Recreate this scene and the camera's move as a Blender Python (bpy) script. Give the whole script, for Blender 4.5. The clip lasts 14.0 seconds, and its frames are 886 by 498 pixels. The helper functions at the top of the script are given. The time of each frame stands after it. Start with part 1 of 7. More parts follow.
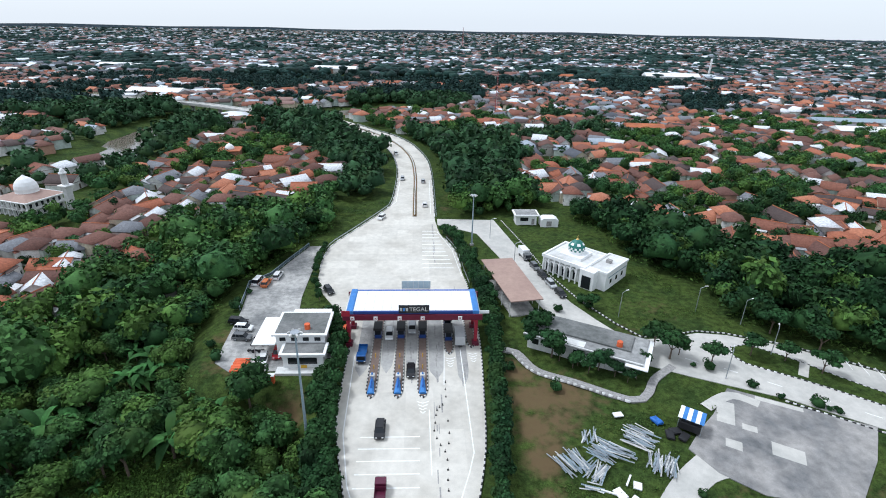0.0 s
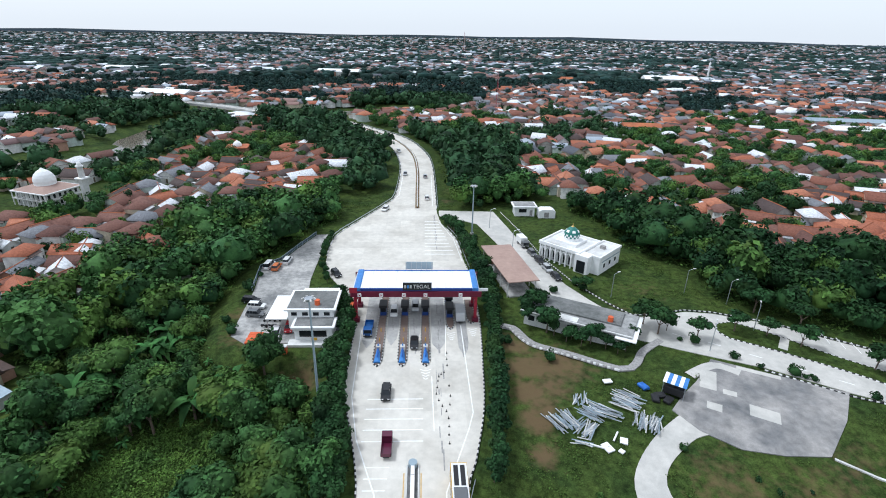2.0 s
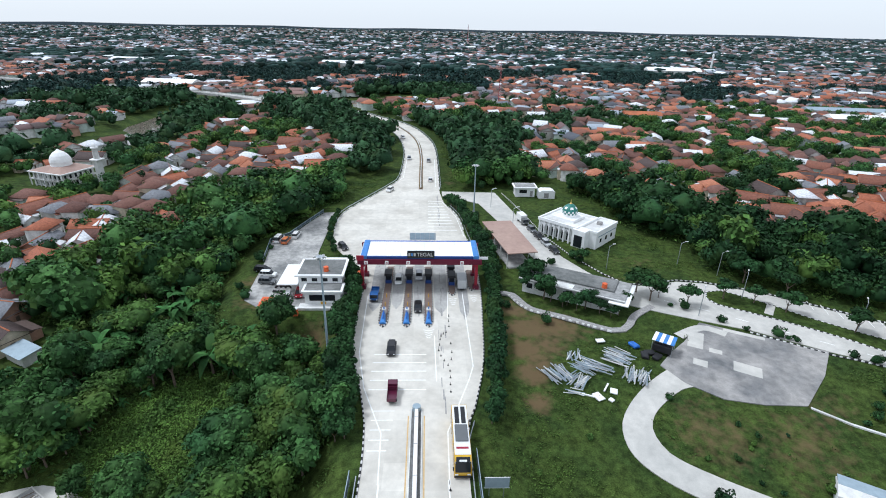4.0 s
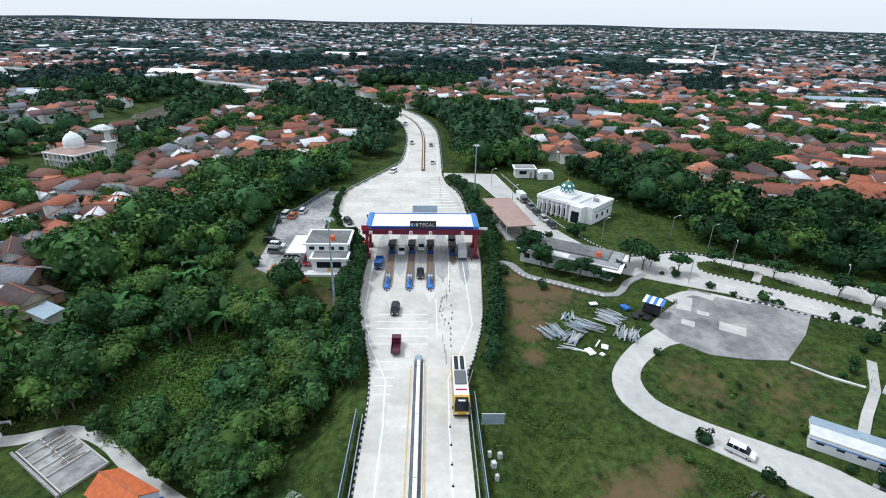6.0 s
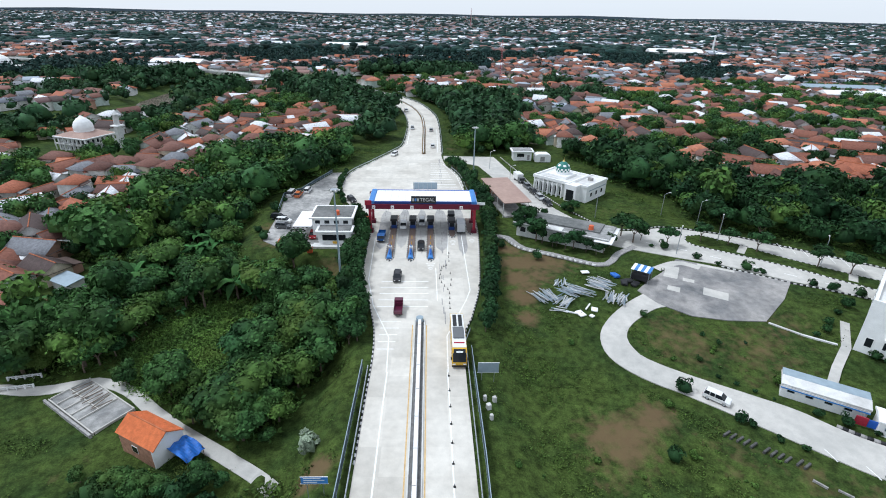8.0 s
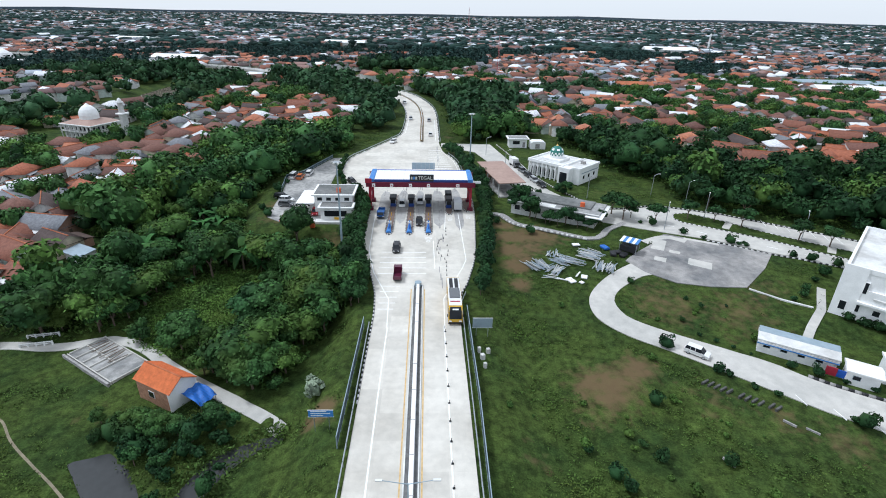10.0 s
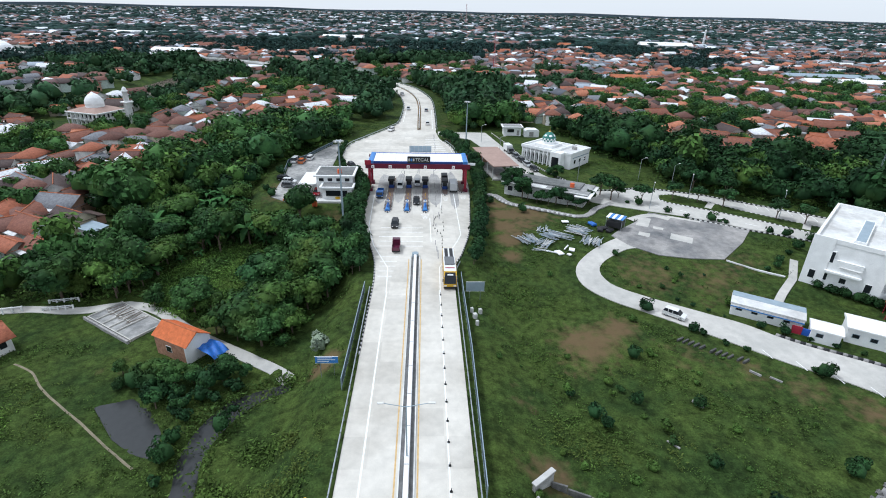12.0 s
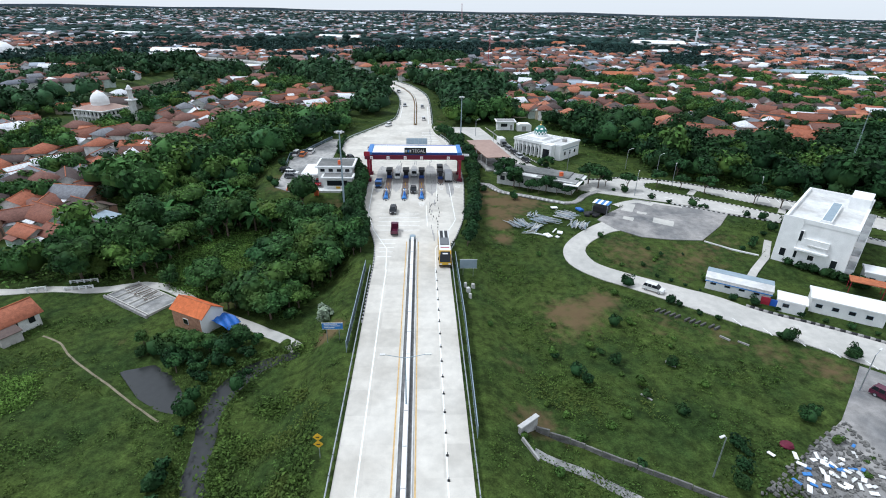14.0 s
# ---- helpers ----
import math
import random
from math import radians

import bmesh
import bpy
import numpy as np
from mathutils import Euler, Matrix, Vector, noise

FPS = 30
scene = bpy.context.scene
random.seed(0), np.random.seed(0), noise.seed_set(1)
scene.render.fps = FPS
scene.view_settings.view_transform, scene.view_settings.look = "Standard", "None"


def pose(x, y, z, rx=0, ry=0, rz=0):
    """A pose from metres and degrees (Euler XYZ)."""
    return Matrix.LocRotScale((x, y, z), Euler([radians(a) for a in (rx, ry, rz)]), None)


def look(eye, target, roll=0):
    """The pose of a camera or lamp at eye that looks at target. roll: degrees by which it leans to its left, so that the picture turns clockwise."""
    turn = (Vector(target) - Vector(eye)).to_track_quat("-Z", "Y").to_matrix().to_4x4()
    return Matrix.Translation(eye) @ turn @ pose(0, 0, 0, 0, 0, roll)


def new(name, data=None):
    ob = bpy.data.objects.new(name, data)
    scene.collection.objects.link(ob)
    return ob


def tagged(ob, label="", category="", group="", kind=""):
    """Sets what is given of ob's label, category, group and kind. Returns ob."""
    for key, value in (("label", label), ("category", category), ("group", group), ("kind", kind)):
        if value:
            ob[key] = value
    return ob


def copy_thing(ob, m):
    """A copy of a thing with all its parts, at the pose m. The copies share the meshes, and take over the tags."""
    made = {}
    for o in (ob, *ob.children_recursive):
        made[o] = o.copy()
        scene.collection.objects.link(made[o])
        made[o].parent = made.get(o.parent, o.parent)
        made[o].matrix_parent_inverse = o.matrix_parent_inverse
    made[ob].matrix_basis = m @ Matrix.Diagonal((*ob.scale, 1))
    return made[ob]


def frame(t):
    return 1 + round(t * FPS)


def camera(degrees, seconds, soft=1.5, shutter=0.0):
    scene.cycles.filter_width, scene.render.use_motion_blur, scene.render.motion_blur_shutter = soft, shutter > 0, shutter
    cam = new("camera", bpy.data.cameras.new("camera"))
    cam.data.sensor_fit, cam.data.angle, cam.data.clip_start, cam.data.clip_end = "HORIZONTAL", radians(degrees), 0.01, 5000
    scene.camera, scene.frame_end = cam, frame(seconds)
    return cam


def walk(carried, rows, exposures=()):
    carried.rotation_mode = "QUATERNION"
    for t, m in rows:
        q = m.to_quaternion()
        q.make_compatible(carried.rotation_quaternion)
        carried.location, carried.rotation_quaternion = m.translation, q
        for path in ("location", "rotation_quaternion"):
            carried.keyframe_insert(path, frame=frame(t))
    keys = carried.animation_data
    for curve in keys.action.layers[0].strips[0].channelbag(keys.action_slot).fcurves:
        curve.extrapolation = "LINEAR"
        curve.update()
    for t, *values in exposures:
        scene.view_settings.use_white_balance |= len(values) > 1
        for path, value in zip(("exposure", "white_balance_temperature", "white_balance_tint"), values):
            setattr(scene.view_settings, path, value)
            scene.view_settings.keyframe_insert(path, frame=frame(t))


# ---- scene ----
cam = camera(81.9, 14.0, soft=1.0)
PATH = [
    (0, (1.945, -77.396, 64.903), (2.029, -75.565, 64.102), 1.1),
    (0.5, (1.842, -79.8, 64.519), (1.934, -77.965, 63.729), 1.1),
    (1, (1.65, -82.075, 64.068), (1.741, -80.236, 63.287), 1.1),
    (1.5, (1.555, -84.122, 63.539), (1.64, -82.283, 62.757), 1.1),
    (2, (1.582, -86.059, 62.939), (1.661, -84.222, 62.154), 1.1),
    (2.5, (1.578, -88.058, 62.362), (1.652, -86.223, 61.571), 1.0),
    (3, (1.547, -90.051, 61.763), (1.618, -88.219, 60.965), 1.0),
    (5.5, (1.633, -99.632, 56.963), (1.694, -97.805, 56.15), 1.2),
    (6, (1.704, -101.531, 56.481), (1.761, -99.709, 55.66), 1.1),
    (6.5, (1.768, -103.431, 56.004), (1.823, -101.611, 55.176), 1.0),
    (7, (1.837, -105.366, 55.484), (1.892, -103.55, 54.649), 1.1),
    (7.5, (1.842, -107.336, 54.937), (1.896, -105.521, 54.099), 1.0),
    (8, (1.799, -109.244, 54.48), (1.854, -107.433, 53.634), 1.0),
    (10.5, (1.93, -118.775, 50.008), (1.995, -116.963, 49.165), 1.1),
    (11, (2.019, -120.788, 49.569), (2.087, -118.977, 48.723), 1.0),
    (11.5, (2.024, -122.89, 49.164), (2.095, -121.081, 48.314), 1.2),
    (12, (2.039, -125.067, 48.787), (2.112, -123.26, 47.934), 1.3),
    (12.5, (2.062, -127.275, 48.502), (2.138, -125.469, 47.646), 1.1),
    (13, (2.047, -129.381, 48.396), (2.129, -127.576, 47.54), 1.5),
    (13.5, (2.123, -131.387, 48.355), (2.206, -129.58, 47.5), 1.4),
    (14, (2.203, -133.374, 48.336), (2.286, -131.567, 47.483), 1.0),
]
walk(cam, [(t, look(eye, target, roll)) for t, eye, target, roll in PATH],
     exposures=[(0.0, -0.05, 5560, 8), (14.0, -0.08, 5590, 8)])

# ---- light ----
world = bpy.data.worlds.new("sky")
scene.world = world
world.use_nodes = True
wt = world.node_tree
wt.nodes.clear()
w_out = wt.nodes.new("ShaderNodeOutputWorld")
w_bg = wt.nodes.new("ShaderNodeBackground")
w_sky = wt.nodes.new("ShaderNodeTexSky")
w_sky.sky_type = "NISHITA"
w_sky.sun_disc = False
w_sky.sun_elevation = radians(60)
w_sky.sun_rotation = radians(285)
w_sky.dust_density = 2.5
w_mix = wt.nodes.new("ShaderNodeMixRGB")
w_mix.inputs[0].default_value = 0.6
w_mix.inputs[2].default_value = (16.2, 15.9, 15.3, 1)
wt.links.new(w_sky.outputs[0], w_mix.inputs[1])
wt.links.new(w_mix.outputs[0], w_bg.inputs[0])
w_bg.inputs[1].default_value = 0.088
wt.links.new(w_bg.outputs[0], w_out.inputs[0])

SUN_AZ, SUN_EL = radians(285), radians(60)
sun_data = bpy.data.lights.new("sun", "SUN")
sun_data.energy = 2.3
sun_data.angle = radians(11)
sun_data.color = (1.0, 0.96, 0.9)
sun = new("sun", sun_data)
to_sun = Vector((math.sin(SUN_AZ) * math.cos(SUN_EL), math.cos(SUN_AZ) * math.cos(SUN_EL), math.sin(SUN_EL)))
sun.matrix_basis = look((0, 0, 300), Vector((0, 0, 300)) - to_sun)


# ---- materials ----
def mat(name, color, rough=0.8, metal=0.0, var=0.25, scale=1.0, fine=12.0, bump=0.2, stain=None, island=0.0, obj=0.0,
        ramp=None, spec=0.3):
    """Procedural surface: base colour with broad stains and fine grain; island/obj: random variation per island or object;
    ramp: colours picked per island or per object in steps."""
    m = bpy.data.materials.new(name)
    m.use_nodes = True
    nt = m.node_tree
    b = nt.nodes["Principled BSDF"]
    b.inputs["Roughness"].default_value = rough
    b.inputs["Metallic"].default_value = metal
    b.inputs["Specular IOR Level"].default_value = spec
    N, L = nt.nodes.new, nt.links.new
    geo = N("ShaderNodeNewGeometry")
    pos = geo.outputs["Position"]

    def noise_tex(sc, det=4.0, src=pos):
        n = N("ShaderNodeTexNoise")
        n.inputs["Scale"].default_value = sc
        n.inputs["Detail"].default_value = det
        n.inputs["Roughness"].default_value = 0.6
        L(src, n.inputs["Vector"])
        return n.outputs["Fac"]

    def mixer(kind, fac, a, c2):
        n = N("ShaderNodeMixRGB")
        n.blend_type = kind
        for k, v in ((0, fac), (1, a), (2, c2)):
            if isinstance(v, (int, float)):
                n.inputs[k].default_value = v
            elif isinstance(v, tuple):
                n.inputs[k].default_value = (*v, 1)
            else:
                L(v, n.inputs[k])
        return n.outputs[0]

    def steps(src, lo, hi, a=0.0, c2=1.0):
        n = N("ShaderNodeMapRange")
        n.inputs[1].default_value, n.inputs[2].default_value = lo, hi
        n.inputs[3].default_value, n.inputs[4].default_value = a, c2
        L(src, n.inputs[0])
        return n.outputs[0]

    rnd = None
    if ramp:
        source = geo.outputs["Random Per Island"]
        if obj:
            source = N("ShaderNodeObjectInfo").outputs["Random"]
        r = N("ShaderNodeValToRGB")
        r.color_ramp.interpolation = "CONSTANT"
        els = r.color_ramp.elements
        els[0].position, els[0].color = 0.0, (*ramp[0][1], 1)
        els[1].position, els[1].color = ramp[1][0], (*ramp[1][1], 1)
        for p, c in ramp[2:]:
            e = els.new(p)
            e.color = (*c, 1)
        L(source, r.inputs[0])
        col = r.outputs[0]
    else:
        col = mixer("MIX", 0.0, tuple(color), tuple(color))
    broad = noise_tex(0.13 * scale)
    grain = noise_tex(fine * scale, 2.0)
    if stain:
        col = mixer("MIX", steps(broad, 0.42, 0.66), col, tuple(stain))
    col = mixer("MULTIPLY", 1.0, col, steps(noise_tex(0.9 * scale), 0.3, 0.7, 1 - var, 1 + var))
    col = mixer("MULTIPLY", 1.0, col, steps(grain, 0.3, 0.7, 1 - var * 0.6, 1 + var * 0.6))
    if island:
        col = mixer("MULTIPLY", 1.0, col, steps(geo.outputs["Random Per Island"], 0, 1, 1 - island, 1 + island))
    if obj and not ramp:
        col = mixer("MULTIPLY", 1.0, col, steps(N("ShaderNodeObjectInfo").outputs["Random"], 0, 1, 1 - obj, 1 + obj))
    L(col, b.inputs["Base Color"])
    if bump:
        bp = N("ShaderNodeBump")
        bp.inputs["Strength"].default_value = bump
        bp.inputs["Distance"].default_value = 0.05
        L(grain, bp.inputs["Height"])
        L(bp.outputs[0], b.inputs["Normal"])
    return m


def leaf_mat(name, a, b2, c3):
    """Foliage: colour by leaf, by tree and by broad patches."""
    m = mat(name, a, 0.75, island=0.6, obj=0.25, var=0.3, scale=0.6, fine=4, bump=0.0, stain=b2, spec=0.1)
    nt = m.node_tree
    base = nt.nodes["Principled BSDF"].inputs["Base Color"]
    old = base.links[0].from_socket
    n = nt.nodes.new("ShaderNodeTexNoise")
    n.inputs["Scale"].default_value = 0.11
    n.inputs["Detail"].default_value = 2
    g = nt.nodes.new("ShaderNodeNewGeometry")
    nt.links.new(g.outputs["Position"], n.inputs["Vector"])
    r = nt.nodes.new("ShaderNodeMapRange")
    r.inputs[1].default_value, r.inputs[2].default_value = 0.55, 0.7
    r.inputs[4].default_value = 0.7
    nt.links.new(n.outputs["Fac"], r.inputs[0])
    mx = nt.nodes.new("ShaderNodeMixRGB")
    mx.inputs[2].default_value = (*c3, 1)
    nt.links.new(r.outputs[0], mx.inputs[0])
    nt.links.new(old, mx.inputs[1])
    nt.links.new(mx.outputs[0], base)
    return m


M = {}
M["grass"] = mat("grass", (0.045, 0.068, 0.015), 0.95, var=0.55, scale=0.8, fine=5, bump=0.7, stain=(0.024, 0.044, 0.011), spec=0.1)
earth_nodes = M["grass"].node_tree
e_base = earth_nodes.nodes["Principled BSDF"].inputs["Base Color"]
e_old = e_base.links[0].from_socket
e_att = earth_nodes.nodes.new("ShaderNodeAttribute")
e_att.attribute_name = "earth"
e_noise = earth_nodes.nodes.new("ShaderNodeTexNoise")
e_noise.inputs["Scale"].default_value = 0.55
e_noise.inputs["Detail"].default_value = 6
e_geo = earth_nodes.nodes.new("ShaderNodeNewGeometry")
earth_nodes.links.new(e_geo.outputs["Position"], e_noise.inputs["Vector"])
e_add = earth_nodes.nodes.new("ShaderNodeMath")
e_add.operation = "ADD"
earth_nodes.links.new(e_att.outputs["Fac"], e_add.inputs[0])
earth_nodes.links.new(e_noise.outputs["Fac"], e_add.inputs[1])
e_range = earth_nodes.nodes.new("ShaderNodeMapRange")
e_range.inputs[1].default_value, e_range.inputs[2].default_value = 0.72, 1.15
e_range.inputs[4].default_value = 0.85
earth_nodes.links.new(e_add.outputs[0], e_range.inputs[0])
e_mix = earth_nodes.nodes.new("ShaderNodeMixRGB")
e_mix.inputs[2].default_value = (0.13, 0.088, 0.048, 1)
earth_nodes.links.new(e_range.outputs[0], e_mix.inputs[0])
earth_nodes.links.new(e_old, e_mix.inputs[1])
earth_nodes.links.new(e_mix.outputs[0], e_base)
M["concrete_road"] = mat("concrete_road", (0.60, 0.57, 0.51), 0.85, var=0.09, scale=0.7, stain=(0.48, 0.45, 0.395), bump=0.1)
M["concrete_old"] = mat("concrete_old", (0.40, 0.39, 0.37), 0.9, var=0.28, scale=0.9, stain=(0.17, 0.172, 0.17), bump=0.2)
M["concrete_stained"] = mat("concrete_stained", (0.315, 0.30, 0.285), 0.9, var=0.22, scale=0.7, stain=(0.14, 0.142, 0.145), bump=0.2)
M["concrete_drive"] = mat("concrete_drive", (0.52, 0.50, 0.46), 0.9, var=0.1, scale=0.7, stain=(0.42, 0.41, 0.38), bump=0.15)
M["asphalt_patch"] = mat("asphalt_patch", (0.13, 0.13, 0.13), 0.9, var=0.3, scale=1.2)
M["dirt"] = mat("dirt", (0.20, 0.13, 0.075), 0.95, var=0.3, scale=0.9, stain=(0.13, 0.11, 0.05), bump=0.4)
M["line_white"] = mat("line_white", (0.8, 0.8, 0.78), 0.7, var=0.12, scale=2)
M["line_yellow"] = mat("line_yellow", (0.55, 0.38, 0.17), 0.7, var=0.2, scale=2)
M["black"] = mat("black", (0.02, 0.02, 0.022), 0.5, var=0.2, bump=0)
M["white"] = mat("white_paint", (0.8, 0.8, 0.79), 0.6, var=0.07, scale=0.6, bump=0.05)
M["white_dirty"] = mat("white_dirty", (0.68, 0.68, 0.66), 0.7, var=0.12, scale=0.8, stain=(0.46, 0.45, 0.43), bump=0.1)
M["maroon"] = mat("maroon", (0.12, 0.010, 0.03), 0.5, var=0.15)
M["red"] = mat("red", (0.30, 0.02, 0.04), 0.5, var=0.15)
M["blue"] = mat("blue", (0.03, 0.10, 0.42), 0.45, var=0.12)
M["blue_light"] = mat("blue_light", (0.06, 0.20, 0.50), 0.5, var=0.15)
M["steel"] = mat("steel", (0.42, 0.45, 0.48), 0.4, 0.7, var=0.12)
M["steel_paint"] = mat("steel_paint", (0.30, 0.37, 0.42), 0.5, 0.2, var=0.1)
M["glass_dark"] = mat("glass_dark", (0.015, 0.018, 0.022), 0.12, var=0.1, bump=0, spec=0.35)
M["brick_red"] = mat("brick_red", (0.17, 0.125, 0.105), 0.85, var=0.25, scale=2)
M["roof_grey"] = mat("roof_grey", (0.24, 0.24, 0.235), 0.9, var=0.25, scale=1.0, stain=(0.36, 0.36, 0.35), bump=0.2)
M["roof_brown"] = mat("roof_brown", (0.36, 0.25, 0.205), 0.75, var=0.1, scale=1.0, stain=(0.31, 0.21, 0.175))
M["roof_tile"] = mat("roof_tile", (0.42, 0.14, 0.06), 0.85, var=0.25, scale=1.5, stain=(0.28, 0.095, 0.05), bump=0.3)
M["roof_orange"] = mat("roof_orange", (0.52, 0.145, 0.05), 0.85, var=0.2, scale=1.5, bump=0.3)
ROOFS = [(0, (0.30, 0.105, 0.058)), (0.13, (0.19, 0.078, 0.052)), (0.33, (0.115, 0.056, 0.044)), (0.48, (0.38, 0.15, 0.085)),
         (0.57, (0.16, 0.078, 0.06)), (0.70, (0.07, 0.05, 0.046)), (0.81, (0.17, 0.175, 0.19)), (0.90, (0.62, 0.63, 0.65))]
# roof colours for far houses, greyed and blued to stand in for haze
HAZED_ROOFS = [(0, (0.20, 0.10, 0.082)), (0.15, (0.14, 0.088, 0.085)), (0.32, (0.14, 0.15, 0.175)), (0.48, (0.24, 0.15, 0.13)),
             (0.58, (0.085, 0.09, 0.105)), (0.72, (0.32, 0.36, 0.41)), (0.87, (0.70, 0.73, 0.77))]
ANNEX = [(0, (0.62, 0.62, 0.62)), (0.3, (0.3, 0.3, 0.31)), (0.5, (0.2, 0.08, 0.055)), (0.75, (0.1, 0.07, 0.06))]
M["roof_annex"] = mat("roof_annex", (0, 0, 0), 0.7, var=0.2, scale=1.6, fine=5, bump=0.2, ramp=ANNEX, obj=1.0)
M["roof_any"] = mat("roof_any", (0, 0, 0), 0.85, var=0.28, scale=1.6, fine=5, bump=0.35, ramp=ROOFS, obj=1.0)
M["roof_town"] = mat("roof_town", (0, 0, 0), 0.85, var=0.25, scale=1.6, fine=5, ramp=ROOFS, bump=0.2)
M["roof_far_haze"] = mat("roof_far_haze", (0, 0, 0), 0.85, var=0.15, scale=1.0, ramp=HAZED_ROOFS, bump=0)
WALLS = [(0, (0.7, 0.69, 0.66)), (0.42, (0.42, 0.4, 0.37)), (0.55, (0.55, 0.48, 0.36)), (0.7, (0.4, 0.24, 0.17)), (0.82, (0.48, 0.55, 0.5))]
M["wall_any"] = mat("wall_any", (0, 0, 0), 0.9, var=0.18, scale=1.0, ramp=WALLS, obj=1.0)
M["wall_far"] = mat("wall_far", (0, 0, 0), 0.9, var=0.15, scale=1.0, ramp=WALLS, bump=0)
M["leaf"] = leaf_mat("leaf", (0.040, 0.090, 0.024), (0.024, 0.064, 0.022), (0.066, 0.112, 0.026))
M["leaf_hedge"] = leaf_mat("leaf_hedge", (0.021, 0.054, 0.017), (0.013, 0.038, 0.015), (0.032, 0.064, 0.017))
M["leaf_light"] = leaf_mat("leaf_light", (0.095, 0.17, 0.032), (0.07, 0.135, 0.028), (0.12, 0.175, 0.036))
M["leaf_palm"] = leaf_mat("leaf_palm", (0.04, 0.11, 0.03), (0.032, 0.09, 0.025), (0.06, 0.12, 0.028))
# far leaves: the blue of distance haze is mixed into the base colour
M["leaf_far_haze"] = leaf_mat("leaf_far_haze", (0.018, 0.040, 0.033), (0.013, 0.032, 0.031), (0.026, 0.046, 0.031))
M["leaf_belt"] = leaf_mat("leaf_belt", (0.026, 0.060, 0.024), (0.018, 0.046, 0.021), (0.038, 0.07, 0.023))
M["bark"] = mat("bark", (0.13, 0.10, 0.075), 0.95, var=0.3, scale=3)
M["water"] = mat("water", (0.02, 0.022, 0.022), 0.3, var=0.2, bump=0.05, fine=1, spec=0.5)
M["water_river"] = mat("water_river", (0.16, 0.14, 0.11), 0.1, var=0.1, bump=0.02, fine=1, spec=0.6)
M["tarp_blue"] = mat("tarp_blue", (0.03, 0.13, 0.45), 0.5, var=0.25, scale=2)
M["rubber"] = mat("rubber", (0.02, 0.02, 0.02), 0.8, var=0.2)
M["brick_wall"] = mat("brick_wall", (0.36, 0.2, 0.13), 0.9, var=0.3, scale=2)
M["stone_grey"] = mat("stone_grey", (0.30, 0.29, 0.28), 0.95, var=0.3, scale=2)
M["green_dome"] = mat("green_dome", (0.035, 0.17, 0.14), 0.4, var=0.15, scale=2)
M["gold"] = mat("gold", (0.62, 0.42, 0.14), 0.4, 0.4, var=0.15)
M["orange"] = mat("orange", (0.62, 0.12, 0.04), 0.6, var=0.15)
M["yellow"] = mat("yellow", (0.7, 0.42, 0.03), 0.5, var=0.1)
M["leaf_weed"] = leaf_mat("leaf_weed", (0.062, 0.104, 0.021), (0.044, 0.082, 0.019), (0.095, 0.118, 0.026))
M["leaf_mid"] = leaf_mat("leaf_mid", (0.058, 0.108, 0.022), (0.040, 0.086, 0.021), (0.082, 0.122, 0.026))
M["navy"] = mat("navy", (0.02, 0.05, 0.2), 0.5, var=0.12)
# lane grime, its grey also deepening the gate's shade
M["lane_grime"] = mat("lane_grime", (0.40, 0.39, 0.37), 0.85, var=0.14, scale=1.2, stain=(0.26, 0.255, 0.25), bump=0.1)
M["stone_dark"] = mat("stone_dark", (0.085, 0.085, 0.08), 0.95, var=0.35, scale=2)
M["roof_dark"] = mat("roof_dark", (0.13, 0.135, 0.13), 0.9, var=0.25, scale=1.0, stain=(0.2, 0.2, 0.195), bump=0.2)
M["stone_mid"] = mat("stone_mid", (0.17, 0.165, 0.155), 0.95, var=0.35, scale=2, stain=(0.1, 0.1, 0.095))
M["leaf_silver"] = leaf_mat("leaf_silver", (0.22, 0.27, 0.19), (0.16, 0.21, 0.14), (0.2, 0.26, 0.16))
M["dirt_pale"] = mat("dirt_pale", (0.2, 0.175, 0.12), 0.95, var=0.25, scale=1)
M["concrete_slab"] = mat("concrete_slab", (0.60, 0.57, 0.51), 0.85, var=0.09, scale=0.7, obj=0.07, stain=(0.49, 0.46, 0.405), bump=0.1)
# horizon colour with the aerial haze painted in
M["distance_haze"] = mat("distance_haze", (0.10, 0.13, 0.16), 1.0, var=0.2, scale=0.02, fine=1, bump=0)


# ---- builders ----
def np_mesh(name, verts, faces, mats, index=None, smooth=False):
    """A mesh from arrays. faces: list of (n, k) index arrays; index: a material number for each array."""
    me = bpy.data.meshes.new(name)
    verts = np.asarray(verts, dtype=np.float32)
    faces = [np.asarray(f, dtype=np.int32) for f in faces if len(f)]
    me.vertices.add(len(verts))
    me.vertices.foreach_set("co", verts.ravel())
    loops = np.concatenate([f.ravel() for f in faces])
    me.loops.add(len(loops))
    me.loops.foreach_set("vertex_index", loops)
    sizes = np.concatenate([np.full(len(f), f.shape[1], dtype=np.int32) for f in faces])
    starts = np.concatenate([[0], np.cumsum(sizes)[:-1]]).astype(np.int32)
    me.polygons.add(len(sizes))
    me.polygons.foreach_set("loop_start", starts)
    for m in mats:
        me.materials.append(m)
    if index:
        me.polygons.foreach_set("material_index", np.concatenate([np.full(len(f), i, dtype=np.int32) for f, i in zip(faces, index)]))
    me.update(calc_edges=True)
    if smooth:
        me.polygons.foreach_set("use_smooth", np.ones(len(sizes), dtype=bool))
    return me


